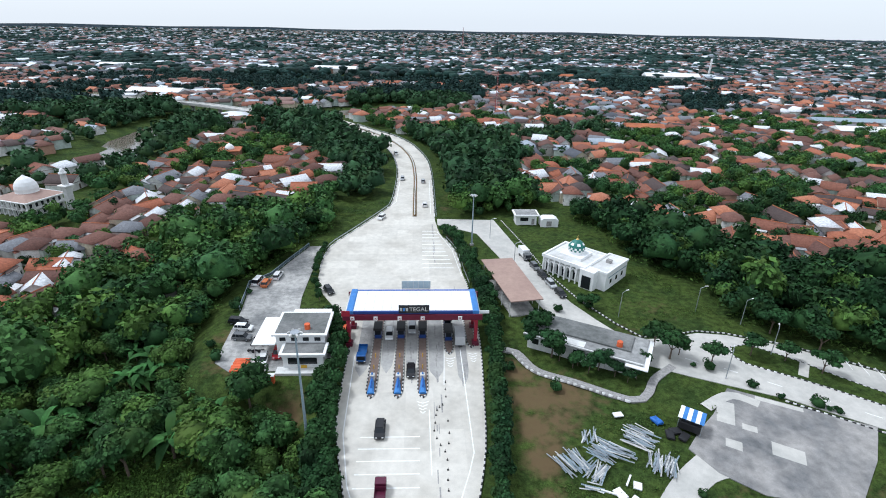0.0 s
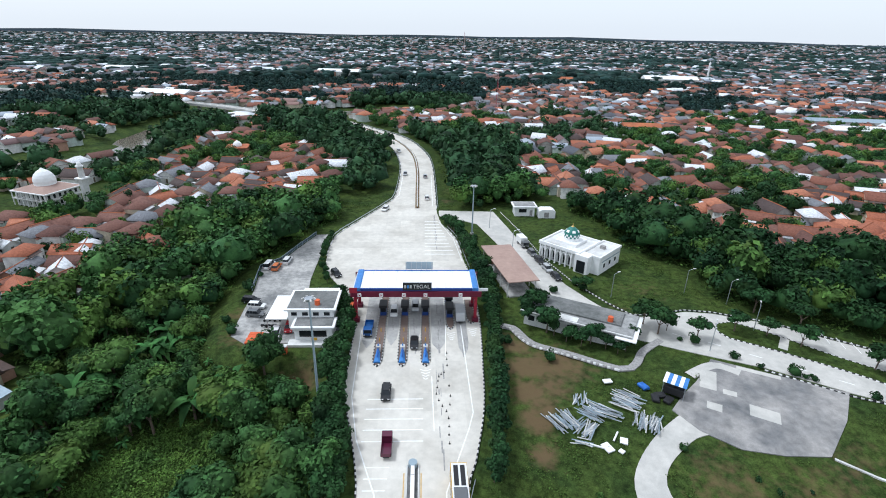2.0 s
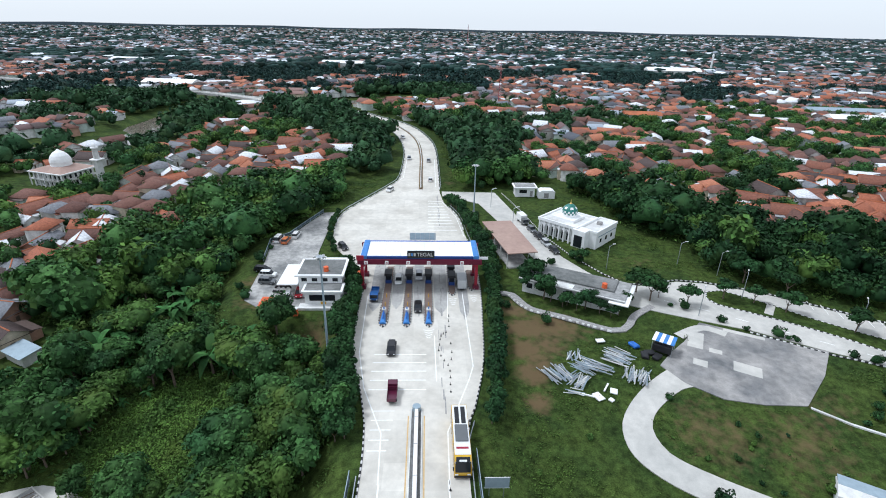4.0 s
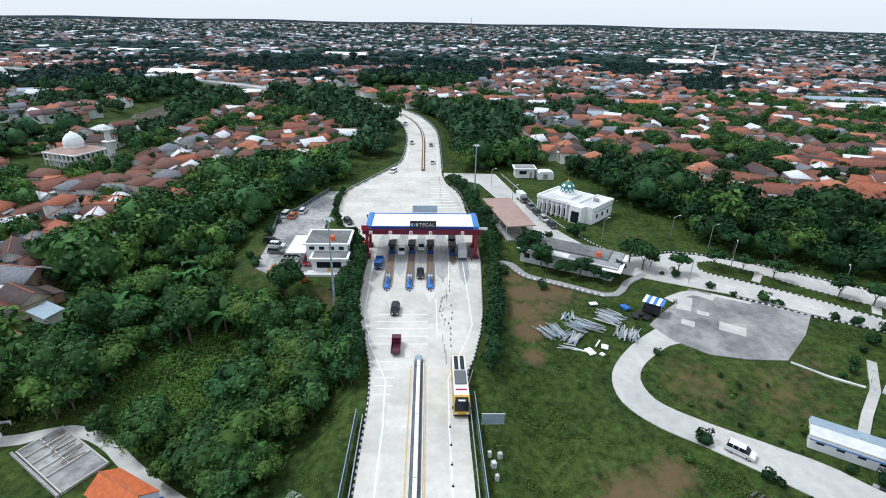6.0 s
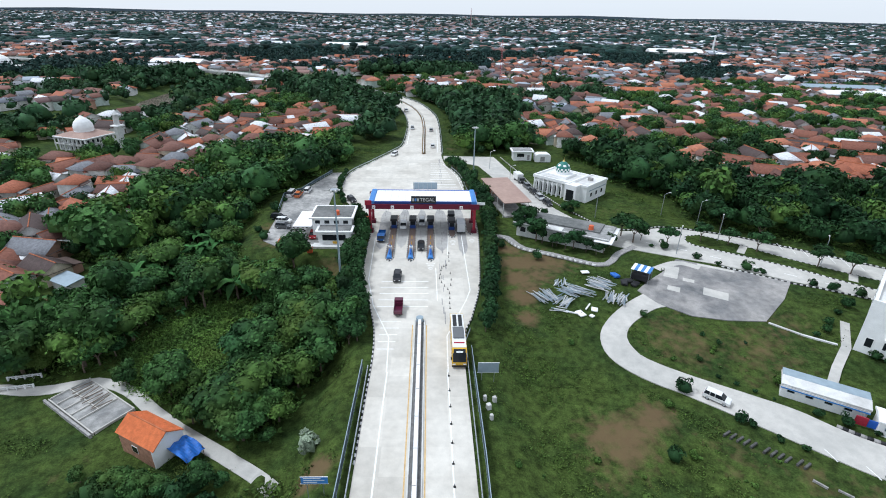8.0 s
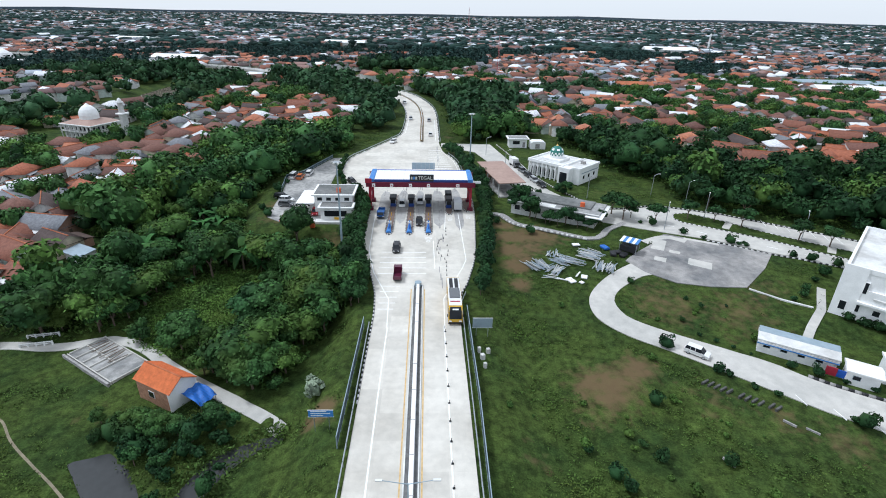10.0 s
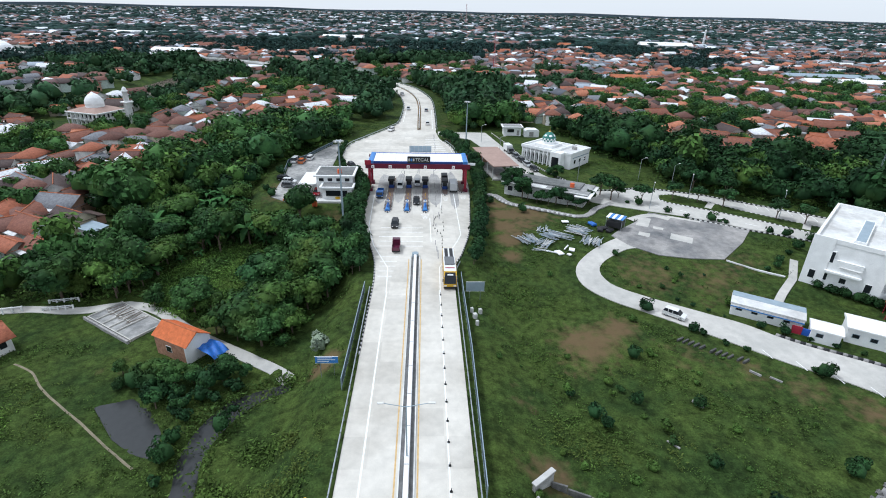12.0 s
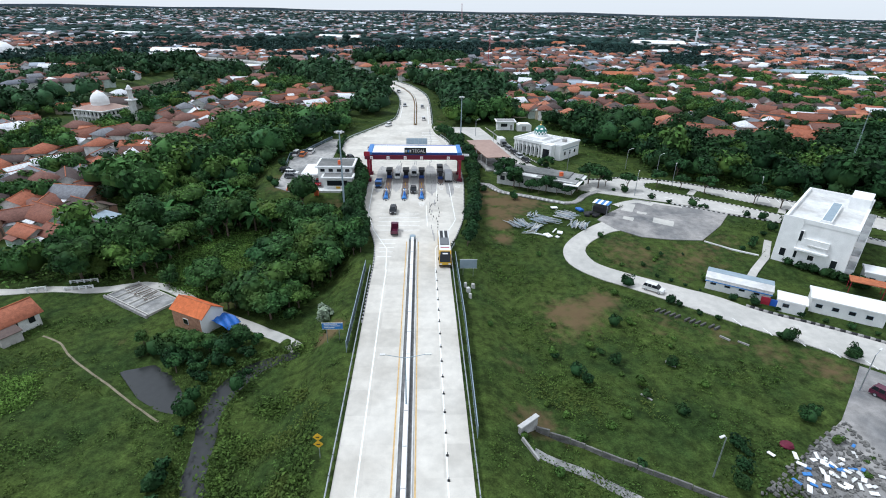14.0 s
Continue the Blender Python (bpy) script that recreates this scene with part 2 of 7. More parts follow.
def finish(name, bm, material, parent=None, label="", smooth=False):
    me = bpy.data.meshes.new(name)
    bmesh.ops.recalc_face_normals(bm, faces=bm.faces[:])
    bm.to_mesh(me)
    bm.free()
    for m in (material if isinstance(material, (list, tuple)) else [material]):
        me.materials.append(m)
    if smooth:
        for p in me.polygons:
            p.use_smooth = True
    ob = new(name, me)
    if parent is not None:
        ob.parent = parent
    if label:
        tagged(ob, label)
    return ob


def part(name, bm, material, parent, label="", smooth=False):
    return finish(name, bm, material, parent, label, smooth)


def thing(name, label, category, group="", at=None, kind=""):
    ob = new(name)
    tagged(ob, label, category, group, kind)
    if at is not None:
        ob.matrix_basis = at
    return ob


def add_box(bm, x0, x1, y0, y1, z0, z1, bevel=0.0, m=None):
    r = bmesh.ops.create_cube(bm, size=1.0)
    vs = r["verts"]
    bmesh.ops.scale(bm, vec=(x1 - x0, y1 - y0, z1 - z0), verts=vs)
    bmesh.ops.translate(bm, vec=((x0 + x1) / 2, (y0 + y1) / 2, (z0 + z1) / 2), verts=vs)
    if bevel:
        es = list({e for v in vs for e in v.link_edges})
        out = bmesh.ops.bevel(bm, geom=es, offset=bevel, segments=1, affect="EDGES", profile=0.5)
        vs = list({v for f in out["faces"] for v in f.verts} | {v for v in vs if v.is_valid})
    if m is not None:
        bmesh.ops.transform(bm, matrix=m, verts=vs)
    return vs


def box(x0, x1, y0, y1, z0, z1, bevel=0.0, m=None):
    bm = bmesh.new()
    add_box(bm, x0, x1, y0, y1, z0, z1, bevel, m)
    return bm


def boxes(*rows, bevel=0.0):
    bm = bmesh.new()
    for r in rows:
        add_box(bm, *r, bevel=bevel)
    return bm


def add_tube(bm, p, q, r0, r1=None, n=8):
    p, q = Vector(p), Vector(q)
    r1 = r0 if r1 is None else r1
    d = q - p
    turn = d.to_track_quat("Z", "Y").to_matrix().to_4x4()
    bmesh.ops.create_cone(bm, cap_ends=True, segments=n, radius1=r0, radius2=r1, depth=d.length,
                          matrix=Matrix.Translation((p + q) / 2) @ turn)


def tube(p, q, r0, r1=None, n=8):
    bm = bmesh.new()
    add_tube(bm, p, q, r0, r1, n)
    return bm


def prism(outline, z0, z1):
    """An upright solid on an outline of (x, y)."""
    bm = bmesh.new()
    low = [bm.verts.new((x, y, z0)) for x, y in outline]
    high = [bm.verts.new((x, y, z1)) for x, y in outline]
    caps = [bm.faces.new(high)] + ([bm.faces.new(low[::-1])] if z0 > -0.15 else [])
    n = len(outline)
    for i in range(n):
        bm.faces.new((low[i], low[(i + 1) % n], high[(i + 1) % n], high[i]))
    bmesh.ops.triangulate(bm, faces=caps)
    return bm


def profile(outline, y0, y1):
    """A solid with an outline of (x, z), drawn out from y0 to y1."""
    bm = prism(outline, 0, 1)
    for v in bm.verts:
        x, z, k = v.co
        v.co = (x, y0 + (y1 - y0) * k, z)
    return bm


def curve_through(pts, step=3.0):
    """Points along a smooth line through pts."""
    P = [Vector((*p, 0)) if len(p) == 2 else Vector(p) for p in pts]
    out = []
    for i in range(len(P) - 1):
        a, b, c, d = P[max(i - 1, 0)], P[i], P[i + 1], P[min(i + 2, len(P) - 1)]
        n = max(1, int((c - b).length / step))
        for k in range(n):
            t = k / n
            out.append(0.5 * (2 * b + (c - a) * t + (2 * a - 5 * b + 4 * c - d) * t * t + (3 * b - a - 3 * c + d) * t ** 3))
    out.append(P[-1])
    return [(p.x, p.y) for p in out]


def sides(line, off):
    """The line moved sideways (to its right by off)."""
    out = []
    for i, (x, y) in enumerate(line):
        a, b = Vector(line[max(i - 1, 0)]), Vector(line[min(i + 1, len(line) - 1)])
        d = (b - a).normalized()
        out.append((x + d.y * off, y - d.x * off))
    return out


def add_ribbon(bm, line, off, width, z0, z1, y_pick=None):
    L_, R_ = sides(line, off - width / 2), sides(line, off + width / 2)
    rows = []
    for (a, b), (c, d) in zip(L_, R_):
        rows.append([bm.verts.new(v) for v in ((a, b, z0), (a, b, z1), (c, d, z1), (c, d, z0))])
    for i, (p, q) in enumerate(zip(rows, rows[1:])):
        if y_pick and not y_pick(i):
            continue
        for k in range(3):
            bm.faces.new((p[k], p[k + 1], q[k + 1], q[k]))
    bmesh.ops.delete(bm, geom=[v for v in bm.verts if not v.link_faces], context="VERTS")


def ribbon(line, off, width, z0, z1, y_pick=None):
    bm = bmesh.new()
    add_ribbon(bm, line, off, width, z0, z1, y_pick)
    return bm


def inside(poly, x, y):
    """Which of the points (arrays) lie inside the polygon."""
    x, y = np.asarray(x, float), np.asarray(y, float)
    res = np.zeros(x.shape, bool)
    for (x0, y0), (x1, y1) in zip(poly, poly[1:] + poly[:1]):
        hit = (y0 > y) != (y1 > y)
        res ^= hit & (x < (x1 - x0) * (y - y0) / ((y1 - y0) or 1e-9) + x0)
    return res


def away(line, x, y):
    """Distance of the points (arrays) from a line."""
    x, y = np.asarray(x, float), np.asarray(y, float)
    best = np.full(x.shape, 1e9)
    for (x0, y0), (x1, y1) in zip(line, line[1:]):
        dx, dy = x1 - x0, y1 - y0
        t = np.clip(((x - x0) * dx + (y - y0) * dy) / (dx * dx + dy * dy + 1e-9), 0, 1)
        best = np.minimum(best, np.hypot(x - x0 - t * dx, y - y0 - t * dy))
    return best


def wavy(x, y, scale, seed):
    """Smooth noise between about -1 and 1 on arrays."""
    r = np.random.RandomState(seed)
    out = np.zeros(np.shape(x))
    for k in range(9):
        a, f, ph = r.uniform(0, 6.283), r.uniform(0.5, 1.6) / scale, r.uniform(0, 6.283)
        out = out + np.sin((x * np.cos(a) + y * np.sin(a)) * f * 6.283 + ph) / 3.0
    return out


# ---- plan ----
ROAD_LEFT = curve_through([(-7.9, -170), (-7.9, -60), (-7.9, -34), (-9.6, -22), (-12.9, -8), (-13.6, 5), (-14.2, 22), (-19, 33), (-25.5, 45),
                           (-27.2, 56), (-27, 72), (-21.3, 86), (-12.8, 106), (-9.6, 118), (-9.0, 156), (-10.8, 181), (-14.3, 202),
                           (-20, 221), (-30, 245), (-40, 263), (-52, 286), (-78, 322), (-110, 356)], 4)
ROAD_RIGHT = curve_through([(8.1, -170), (8.1, -60), (8.1, -33), (10.0, -25), (12.6, -13), (13.8, 0), (15.0, 20), (14.6, 42), (13.6, 54),
                            (12.2, 70), (8.2, 84), (7.2, 93), (6.7, 101), (6.6, 136), (6.0, 169), (3.8, 192), (-3, 222), (-10, 240), (-18, 254),
                            (-31, 271), (-44, 290), (-70, 328), (-103, 362)], 4)
ROAD = ROAD_LEFT + ROAD_RIGHT[::-1]
SIDE_ROAD = [(7.6, 98.5), (28.3, 97.5), (31.8, 77.3), (35.8, 52.4), (40.5, 36.6), (44.5, 28), (47.8, 20.5), (40, 22), (33.4, 30), (30.9, 40.3),
             (25.4, 66.4), (20.8, 84), (15.2, 88), (9.5, 89.5), (7.6, 93)]
RIGHT_ROAD = [(44.5, 28), (47.8, 22), (52, 19.6), (57.5, 19.7), (66.5, 22), (73, 21), (84.8, 16), (108.6, -1), (150, -33), (200, -75), (192, -88),
              (140, -45), (98.5, -17), (84.5, -9.2), (72.5, -1.0), (63, 3.2), (56.6, 6.2), (49.5, 10), (47.0, 15), (40.5, 23)]
ISLAND = curve_through([(69.8, 13), (71.3, 16.2), (75.2, 17), (83.4, 10.4), (95.3, -1.4), (140, -36), (136, -41), (99.5, -12), (90.7, -4), (79.8, 4.3),
                        (71, 10.2), (69.8, 13)], 3)[:-1]
LOT_LEFT = [(-33.5, 73), (-37.3, 61), (-39.8, 52), (-44.2, 47), (-42.2, 33), (-41, 12), (-36, 8), (-30, 9), (-17, 9), (-17, 28), (-27.8, 30), (-29, 40), (-29.4, 61),
            (-29, 73.5)]
PAD = [(62.6, 2.2), (73.5, -3.6), (84.1, -9.1), (78.1, -16.3), (69.8, -23.8), (62.2, -23.5), (55.5, -22.1), (50.1, -18.0), (47.3, -13.2), (51.4, -9.0), (56.0, -5.0)]
LOOP_OUT = curve_through([(50.0, -13.2), (43.4, -17.7), (38.0, -22.9), (34.7, -28.2), (34.9, -34.4), (39.4, -39.6), (45.0, -43.2), (50.8, -48.0), (56.7, -53.3),
                          (63.1, -59.0), (68.3, -62.8), (73.6, -67.7), (101.1, -93.5), (127.8, -118.0)], 2)
LOOP_IN = curve_through([(53.6, -18.9), (49.4, -19.3), (42.5, -24.3), (39.8, -28.5), (40.7, -33.5), (46.8, -38.1), (60.3, -45.8), (67.4, -52.6), (83.4, -63.7),
                         (111.8, -88.2), (135.3, -110.6)], 2)
LOOP = LOOP_OUT + LOOP_IN[::-1]
LOT_RIGHT = [(73.4, -69.0), (68.6, -73.8), (61.2, -80.9), (52.8, -86.3), (48.4, -90.3), (47.8, -97.8), (63.8, -117.0), (127.8, -119.1), (101.1, -94.6)]
LANE_LEFT = curve_through([(-155.3, -51.0), (-110.8, -43.2), (-81.7, -39.0), (-72.9, -38.5), (-64.7, -38.9), (-56.5, -36.7), (-49.3, -39.1), (-43.2, -43.7), (-36.0, -48.6), (-30.0, -52.2), (-19.6, -59.0)], 2)
STREAM = curve_through([(-24.7, -129.6), (-25.8, -92.9), (-26.9, -86.3), (-27.8, -80.7), (-28.9, -73.7), (-27.4, -67.0), (-23.5, -62.3), (-17.0, -59.1)], 2)
POND = [(-46.3, -65.2), (-42.3, -63.6), (-38.4, -65.9), (-35.5, -69.9), (-34.4, -74.1), (-37.4, -73.2), (-41.0, -70.8)]
RIVER = curve_through([(-420, 150), (-260, 158), (-190, 170), (-163, 195), (-169, 222), (-174, 250), (-176, 276), (-167, 300), (-146, 318), (-100, 330), (-20, 380)], 6)
VIADUCT = [(-620, 520), (-347, 408), (-262, 378), (-179, 345), (-124, 311)]

VILLAGE = [
    [(-94, 26), (-86, 24), (-87, 36), (-83, 52), (-76, 76), (-60, 97), (-42, 108), (-30, 120), (-30, 150), (-40, 172), (-72, 217), (-112, 262), (-136, 246),
     (-123, 176), (-140, 137), (-165, 135), (-190, 95), (-160, 30), (-120, 8)],
    [(-102.4, -12.6), (-92.8, 1.0), (-89.6, 10.1), (-99.0, 23.0), (-120.8, 24.2), (-173.3, 13.9), (-155.9, -29.6), (-117.0, -25.1)],
    [(45, 133), (63, 111), (83, 87), (98, 74), (114, 55), (140, 52), (180, 60), (400, 130), (400, 330), (250, 340), (120, 250), (95, 175), (60, 190), (46, 160)],
    [(-20, 258), (-4, 244), (30, 238), (50, 250), (70, 300), (20, 350), (-40, 370), (-60, 345)],
]
WOODS = [
    [(-11.0, -28.0), (-15.4, -33.8), (-19.5, -40.8), (-22.8, -50.7), (-28.9, -48.5), (-37.7, -43.0), (-44.4, -38.6), (-49.7, -36.0), (-62.9, -36.0), (-74.4, -35.7), (-117.0, -36.2), (-155.9, -40.7), (-117.0, -25.1),
     (-102.4, -12.6), (-92.8, 1.0), (-89.6, 10.1), (-99.0, 23.0), (-95.9, 32.5), (-91.7, 32.5), (-91.7, 43.6), (-86.2, 58.1), (-77.3, 79.0), (-60.0, 97.0), (-42.0, 108.0), (-30.0, 110.0), (-29.1, 88.9),
     (-36, 76), (-42, 60), (-50, 45), (-52, 28), (-48, 14), (-42, 3), (-30, 2), (-24, -4), (-19, -14), (-14.5, -12)],
    [(58, 100), (66, 84), (66, 66), (70, 58), (80, 46), (78, 28), (92, 18), (112, 4), (150, -25), (180, -30), (180, 58), (140, 52), (114, 55), (98, 74), (83, 87), (63, 111)],
    [(-30, 118), (-18, 124), (-16, 160), (-17, 190), (-26, 218), (-40, 245), (-60, 280), (-110, 330), (-118, 300), (-80, 235), (-72, 217), (-40, 172), (-30, 150)],
    [(-60, 345), (-40, 370), (20, 350), (60, 420), (45, 500), (-10, 490), (-60, 430)],
    [(14, 98), (14, 140), (13, 180), (8, 205), (0, 230), (-6, 246), (30, 238), (50, 225), (60, 190), (46, 160), (45, 133), (52, 112), (30, 101)],
    [(-123, 176), (-136, 246), (-112, 262), (-72, 217), (-95, 240), (-160, 300), (-165, 260), (-160, 210)],
    [(-160, 300), (-124, 320), (-180, 350), (-262, 380), (-350, 405), (-360, 330), (-250, 290), (-190, 260)],
    [(-190, 95), (-165, 135), (-165, 165), (-185, 165), (-300, 150), (-320, 60), (-230, 20), (-160, 30)],
]
HARD = [ROAD, SIDE_ROAD, RIGHT_ROAD, LOT_LEFT, PAD, LOOP, LOT_RIGHT]


# ---- lie of the land ----
# the toll road and its plaza stand on a bank above the fields, the stream and the hamlet
LOW_X, LOW_Y = np.arange(-240, 262, 2.0), np.arange(-200, 142, 2.0)


def low_land():
    X, Y = np.meshgrid(LOW_X, LOW_Y)
    drop = np.where(X > 0, -3.2 * np.clip((-12 - Y) / 32, 0, 1), -5.4 * np.clip((95 - Y) / 95, 0, 1))
    d = np.full(X.shape, 1e9)
    for p in (ROAD, LOT_LEFT):
        d = np.minimum(d, np.where(inside(p, X, Y), 0, away(p + p[:1], X, Y)))
    u = np.clip((d - 2) / 10, 0, 1)
    return drop * u * u * (3 - 2 * u)


LOW = low_land()


def level(x, y):
    """Height of the land beside the banked road."""
    x, y = np.asarray(x, float), np.asarray(y, float)
    i = np.clip((x - LOW_X[0]) / 2, 0, len(LOW_X) - 1.001)
    j = np.clip((y - LOW_Y[0]) / 2, 0, len(LOW_Y) - 1.001)
    a, b = i.astype(int), j.astype(int)
    u, v = i - a, j - b
    return (LOW[b, a] * (1 - u) + LOW[b, a + 1] * u) * (1 - v) + (LOW[b + 1, a] * (1 - u) + LOW[b + 1, a + 1] * u) * v


def low(x, y):
    return float(level(x, y))


def lay(bm):
    """Lets a mesh built on the road's level follow the land; cut where the slope of the land begins and ends."""
    bmesh.ops.triangulate(bm, faces=bm.faces[:])
    for y in (-12, -44):
        bmesh.ops.bisect_plane(bm, geom=bm.verts[:] + bm.edges[:] + bm.faces[:], plane_co=(0, y, 0), plane_no=(0, 1, 0), dist=0.001)
    for v, h in zip(bm.verts, level([v.co.x for v in bm.verts], [v.co.y for v in bm.verts])):
        v.co.z += h
    return bm


# ---- setting ----
def spaced(lo, hi, fine_lo, fine_hi, step, growth=1.16):
    vals = list(np.arange(fine_lo, fine_hi + step / 2, step))
    d = step
    while vals[-1] < hi:
        d *= growth
        vals.append(vals[-1] + d)
    d = step
    while vals[0] > lo:
        d *= growth
        vals.insert(0, vals[0] - d)
    vals[0], vals[-1] = lo, hi
    return np.array(vals)


def ground_height(x, y):
    z = -0.22 + 0.16 * wavy(x, y, 26, 3) + 0.09 * wavy(x, y, 7, 4)
    near_hard = np.zeros(x.shape, bool)
    for p in HARD:
        near_hard |= inside(p, x, y)
    edge = np.minimum.reduce([away(p + p[:1], x, y) for p in HARD])
    k = np.clip(edge / 5.0, 0, 1)
    k = np.where(near_hard, 0, k)
    z = z * k - 0.16 * (1 - k) + level(x, y)
    s = away(STREAM, x, y)
    z -= 1.1 * np.clip(1 - (s - 0.8) / 2.0, 0, 1)
    pd = np.where(inside(POND, x, y), 0, away(POND + POND[:1], x, y))
    z -= 0.75 * np.clip(1 - pd / 1.8, 0, 1)
    r = away(RIVER, x, y)
    z -= 3.0 * np.clip(1 - (r - 9) / 9.0, 0, 1)
    return z


gx = spaced(-4900, 4900, -112, 118, 1.15)
gy = spaced(-900, 4900, -140, 112, 1.15)
GX, GY = np.meshgrid(gx, gy)
GZ = ground_height(GX, GY)
ni, nj = GX.shape
ids = np.arange(ni * nj).reshape(ni, nj)
quads = np.stack([ids[:-1, :-1], ids[:-1, 1:], ids[1:, 1:], ids[1:, :-1]], -1).reshape(-1, 4)
ground = new("ground", np_mesh("ground", np.stack([GX, GY, GZ], -1).reshape(-1, 3), [quads], [M["grass"]], smooth=True))
# bare earth: middle, radius, strength
EARTH = [(22.0, 8.0, 4, .8), (22.0, 0.0, 4, .85), (21.8, -8.0, 4, .85), (21.7, -15.5, 3.5, .8), (21.8, -22.5, 3, .75), (30.0, 1.0, 7, .7), (25.0, 0.0, 5, .8), (27.0, -6.0, 5, .6), (24.0, -12.0, 4, .65), (30.7, -52.7, 6, .75), (38.1, -48.0, 4, .7), (34.9, -50.1, 4, .6), (27.5, -58.6, 4, .4), (61.5, -64.6, 5, .4), (68.0, -69.5, 5, .5), (55.2, -60.4, 4, .4), (16.6, -67.6, 4, .25), (46.6, -56.5, 6, .3),
         (22.0, 12.0, 4, .4), (69.9, -27.8, 4, .4), (-13.7, -59.6, 2.6, 1.0), (-23.0, 0.0, 5, .6), (-22.7, -2.1, 3.5, .6), (17.8, -80.5, 4, .6), (-39.0, 12.0, 5, .5), (-41.0, 22.0, 4, .6), (58.8, -39.4, 4, .25),
         (50.0, -30.0, 9, .42), (64.0, -32.0, 9, .4), (74.0, -24.0, 6, .35), (47.3, -27.8, 5, .3), (62.3, -33.0, 6, .25), (41.8, -36.7, 10, .12), (50.0, 24.0, 5, .3), (60.0, 34.0, 9, .25), (-37.7, -43.0, 5, .4), (-49.9, -56.2, 4, .2), (11.0, 110.0, 3, .5), (12.0, 125.0, 3, .4), (63.8, -70.5, 9, .15)]
earth = np.zeros(GX.shape)
for ex, ey, er, es in EARTH:
    earth = np.maximum(earth, es * np.exp(-((GX - ex) ** 2 + (GY - ey) ** 2) / er ** 2))
ground.data.attributes.new("earth", "FLOAT", "POINT").data.foreach_set("value", earth.ravel().astype(np.float32))
tagged(ground, "rough green grass land with bare earthy patches", "ground", kind="structure")

road = finish("road", prism(ROAD, -0.4, 0.0), M["concrete_road"])
tagged(road, "pale concrete toll road widening into a plaza", "road", kind="structure")
for nm, poly, mt, z1, lab in (
        ("road_side", SIDE_ROAD, "concrete_drive", -0.012, "pale concrete side road beside the toll plaza"),
        ("road_service", RIGHT_ROAD, "concrete_drive", -0.004, "pale concrete service road with parking bays"),
        ("car_park", LOT_LEFT, "concrete_old", -0.02, "grey worn concrete car park beside the office"),
        ("concrete_pad", PAD, "concrete_stained", 0.012, "stained grey concrete yard with broken edges"),
        ("car_park_paved", LOT_RIGHT, "concrete_stained", -0.03, "worn paved lot with rubble along its edge")):
    tagged(finish(nm, lay(prism(poly, -0.4, z1)), M[mt]), lab, "road", kind="structure")


def on_ground(bm, lift):
    """Lets the upper edge of a ribbon follow the ground."""
    z = ground_height(np.array([v.co.x for v in bm.verts]), np.array([v.co.y for v in bm.verts]))
    for v, h in zip(bm.verts, z):
        v.co.z = h + (lift if v.co.z > -0.3 else lift - 0.9)
    return bm


def strip(left, right, z0, z1, n):
    """A road surface between its two edges."""
    def even(line):
        P = np.array(line)
        s = np.concatenate([[0], np.cumsum(np.hypot(*np.diff(P, axis=0).T))])
        u = np.linspace(0, s[-1], n)
        return np.stack([np.interp(u, s, P[:, 0]), np.interp(u, s, P[:, 1])], -1)
    bm = bmesh.new()
    rows = [[bm.verts.new(v) for v in ((*a, z0), (*a, z1), (*b, z1), (*b, z0))] for a, b in zip(even(left), even(right))]
    for p, q in zip(rows, rows[1:]):
        for k in range(3):
            bm.faces.new((p[k], p[k + 1], q[k + 1], q[k]))
    return bm


tagged(finish("driveway", lay(strip(LOOP_OUT, LOOP_IN, -0.4, -0.008, 90)), M["concrete_drive"]), "pale concrete driveway curving round the lawn", "road", kind="structure")

lane = finish("lane", on_ground(ribbon(LANE_LEFT, 0, 2.3, -0.9, 0.05), 0.12), M["concrete_drive"])
tagged(lane, "narrow concrete village lane", "road", kind="structure")

bm = bmesh.new()
add_ribbon(bm, RIVER, 0, 30, -2.4, -2.2)
tagged(finish("river", bm, M["water_river"]), "brown shining river bending past the village", "water", kind="structure")
bm = bmesh.new()
add_ribbon(bm, STREAM, 0, 4.4, -6.6, -6.35)
tagged(finish("stream", bm, M["water"]), "dark narrow stream between grassy banks", "water", kind="structure")
tagged(finish("pond", prism([(-40 + (x + 40) * 1.15, -69 + (y + 69) * 1.15) for x, y in POND], -6.4, -6.1), M["water"]), "small dark pond in the grass", "water", kind="structure")

# the far rim of the plain, so far off that it does not shift; its blue-grey is painted haze
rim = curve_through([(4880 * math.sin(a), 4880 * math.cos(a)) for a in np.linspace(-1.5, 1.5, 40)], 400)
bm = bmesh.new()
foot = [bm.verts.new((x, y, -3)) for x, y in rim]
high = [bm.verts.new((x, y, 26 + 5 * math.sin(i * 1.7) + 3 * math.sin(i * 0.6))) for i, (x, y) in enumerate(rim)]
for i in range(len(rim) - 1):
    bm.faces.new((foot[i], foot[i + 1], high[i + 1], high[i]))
tagged(finish("backdrop", bm, M["distance_haze"]), "wooded horizon tinted blue-grey for haze", "horizon", kind="structure")


# ---- foliage ----
def ico(sub):
    bm = bmesh.new()
    bmesh.ops.create_icosphere(bm, subdivisions=sub, radius=1.0)
    v = np.array([x.co[:] for x in bm.verts])
    f = np.array([[x.index for x in p.verts] for p in bm.faces])
    bm.free()
    return v, f


ICO1, ICO2 = ico(1), ico(2)


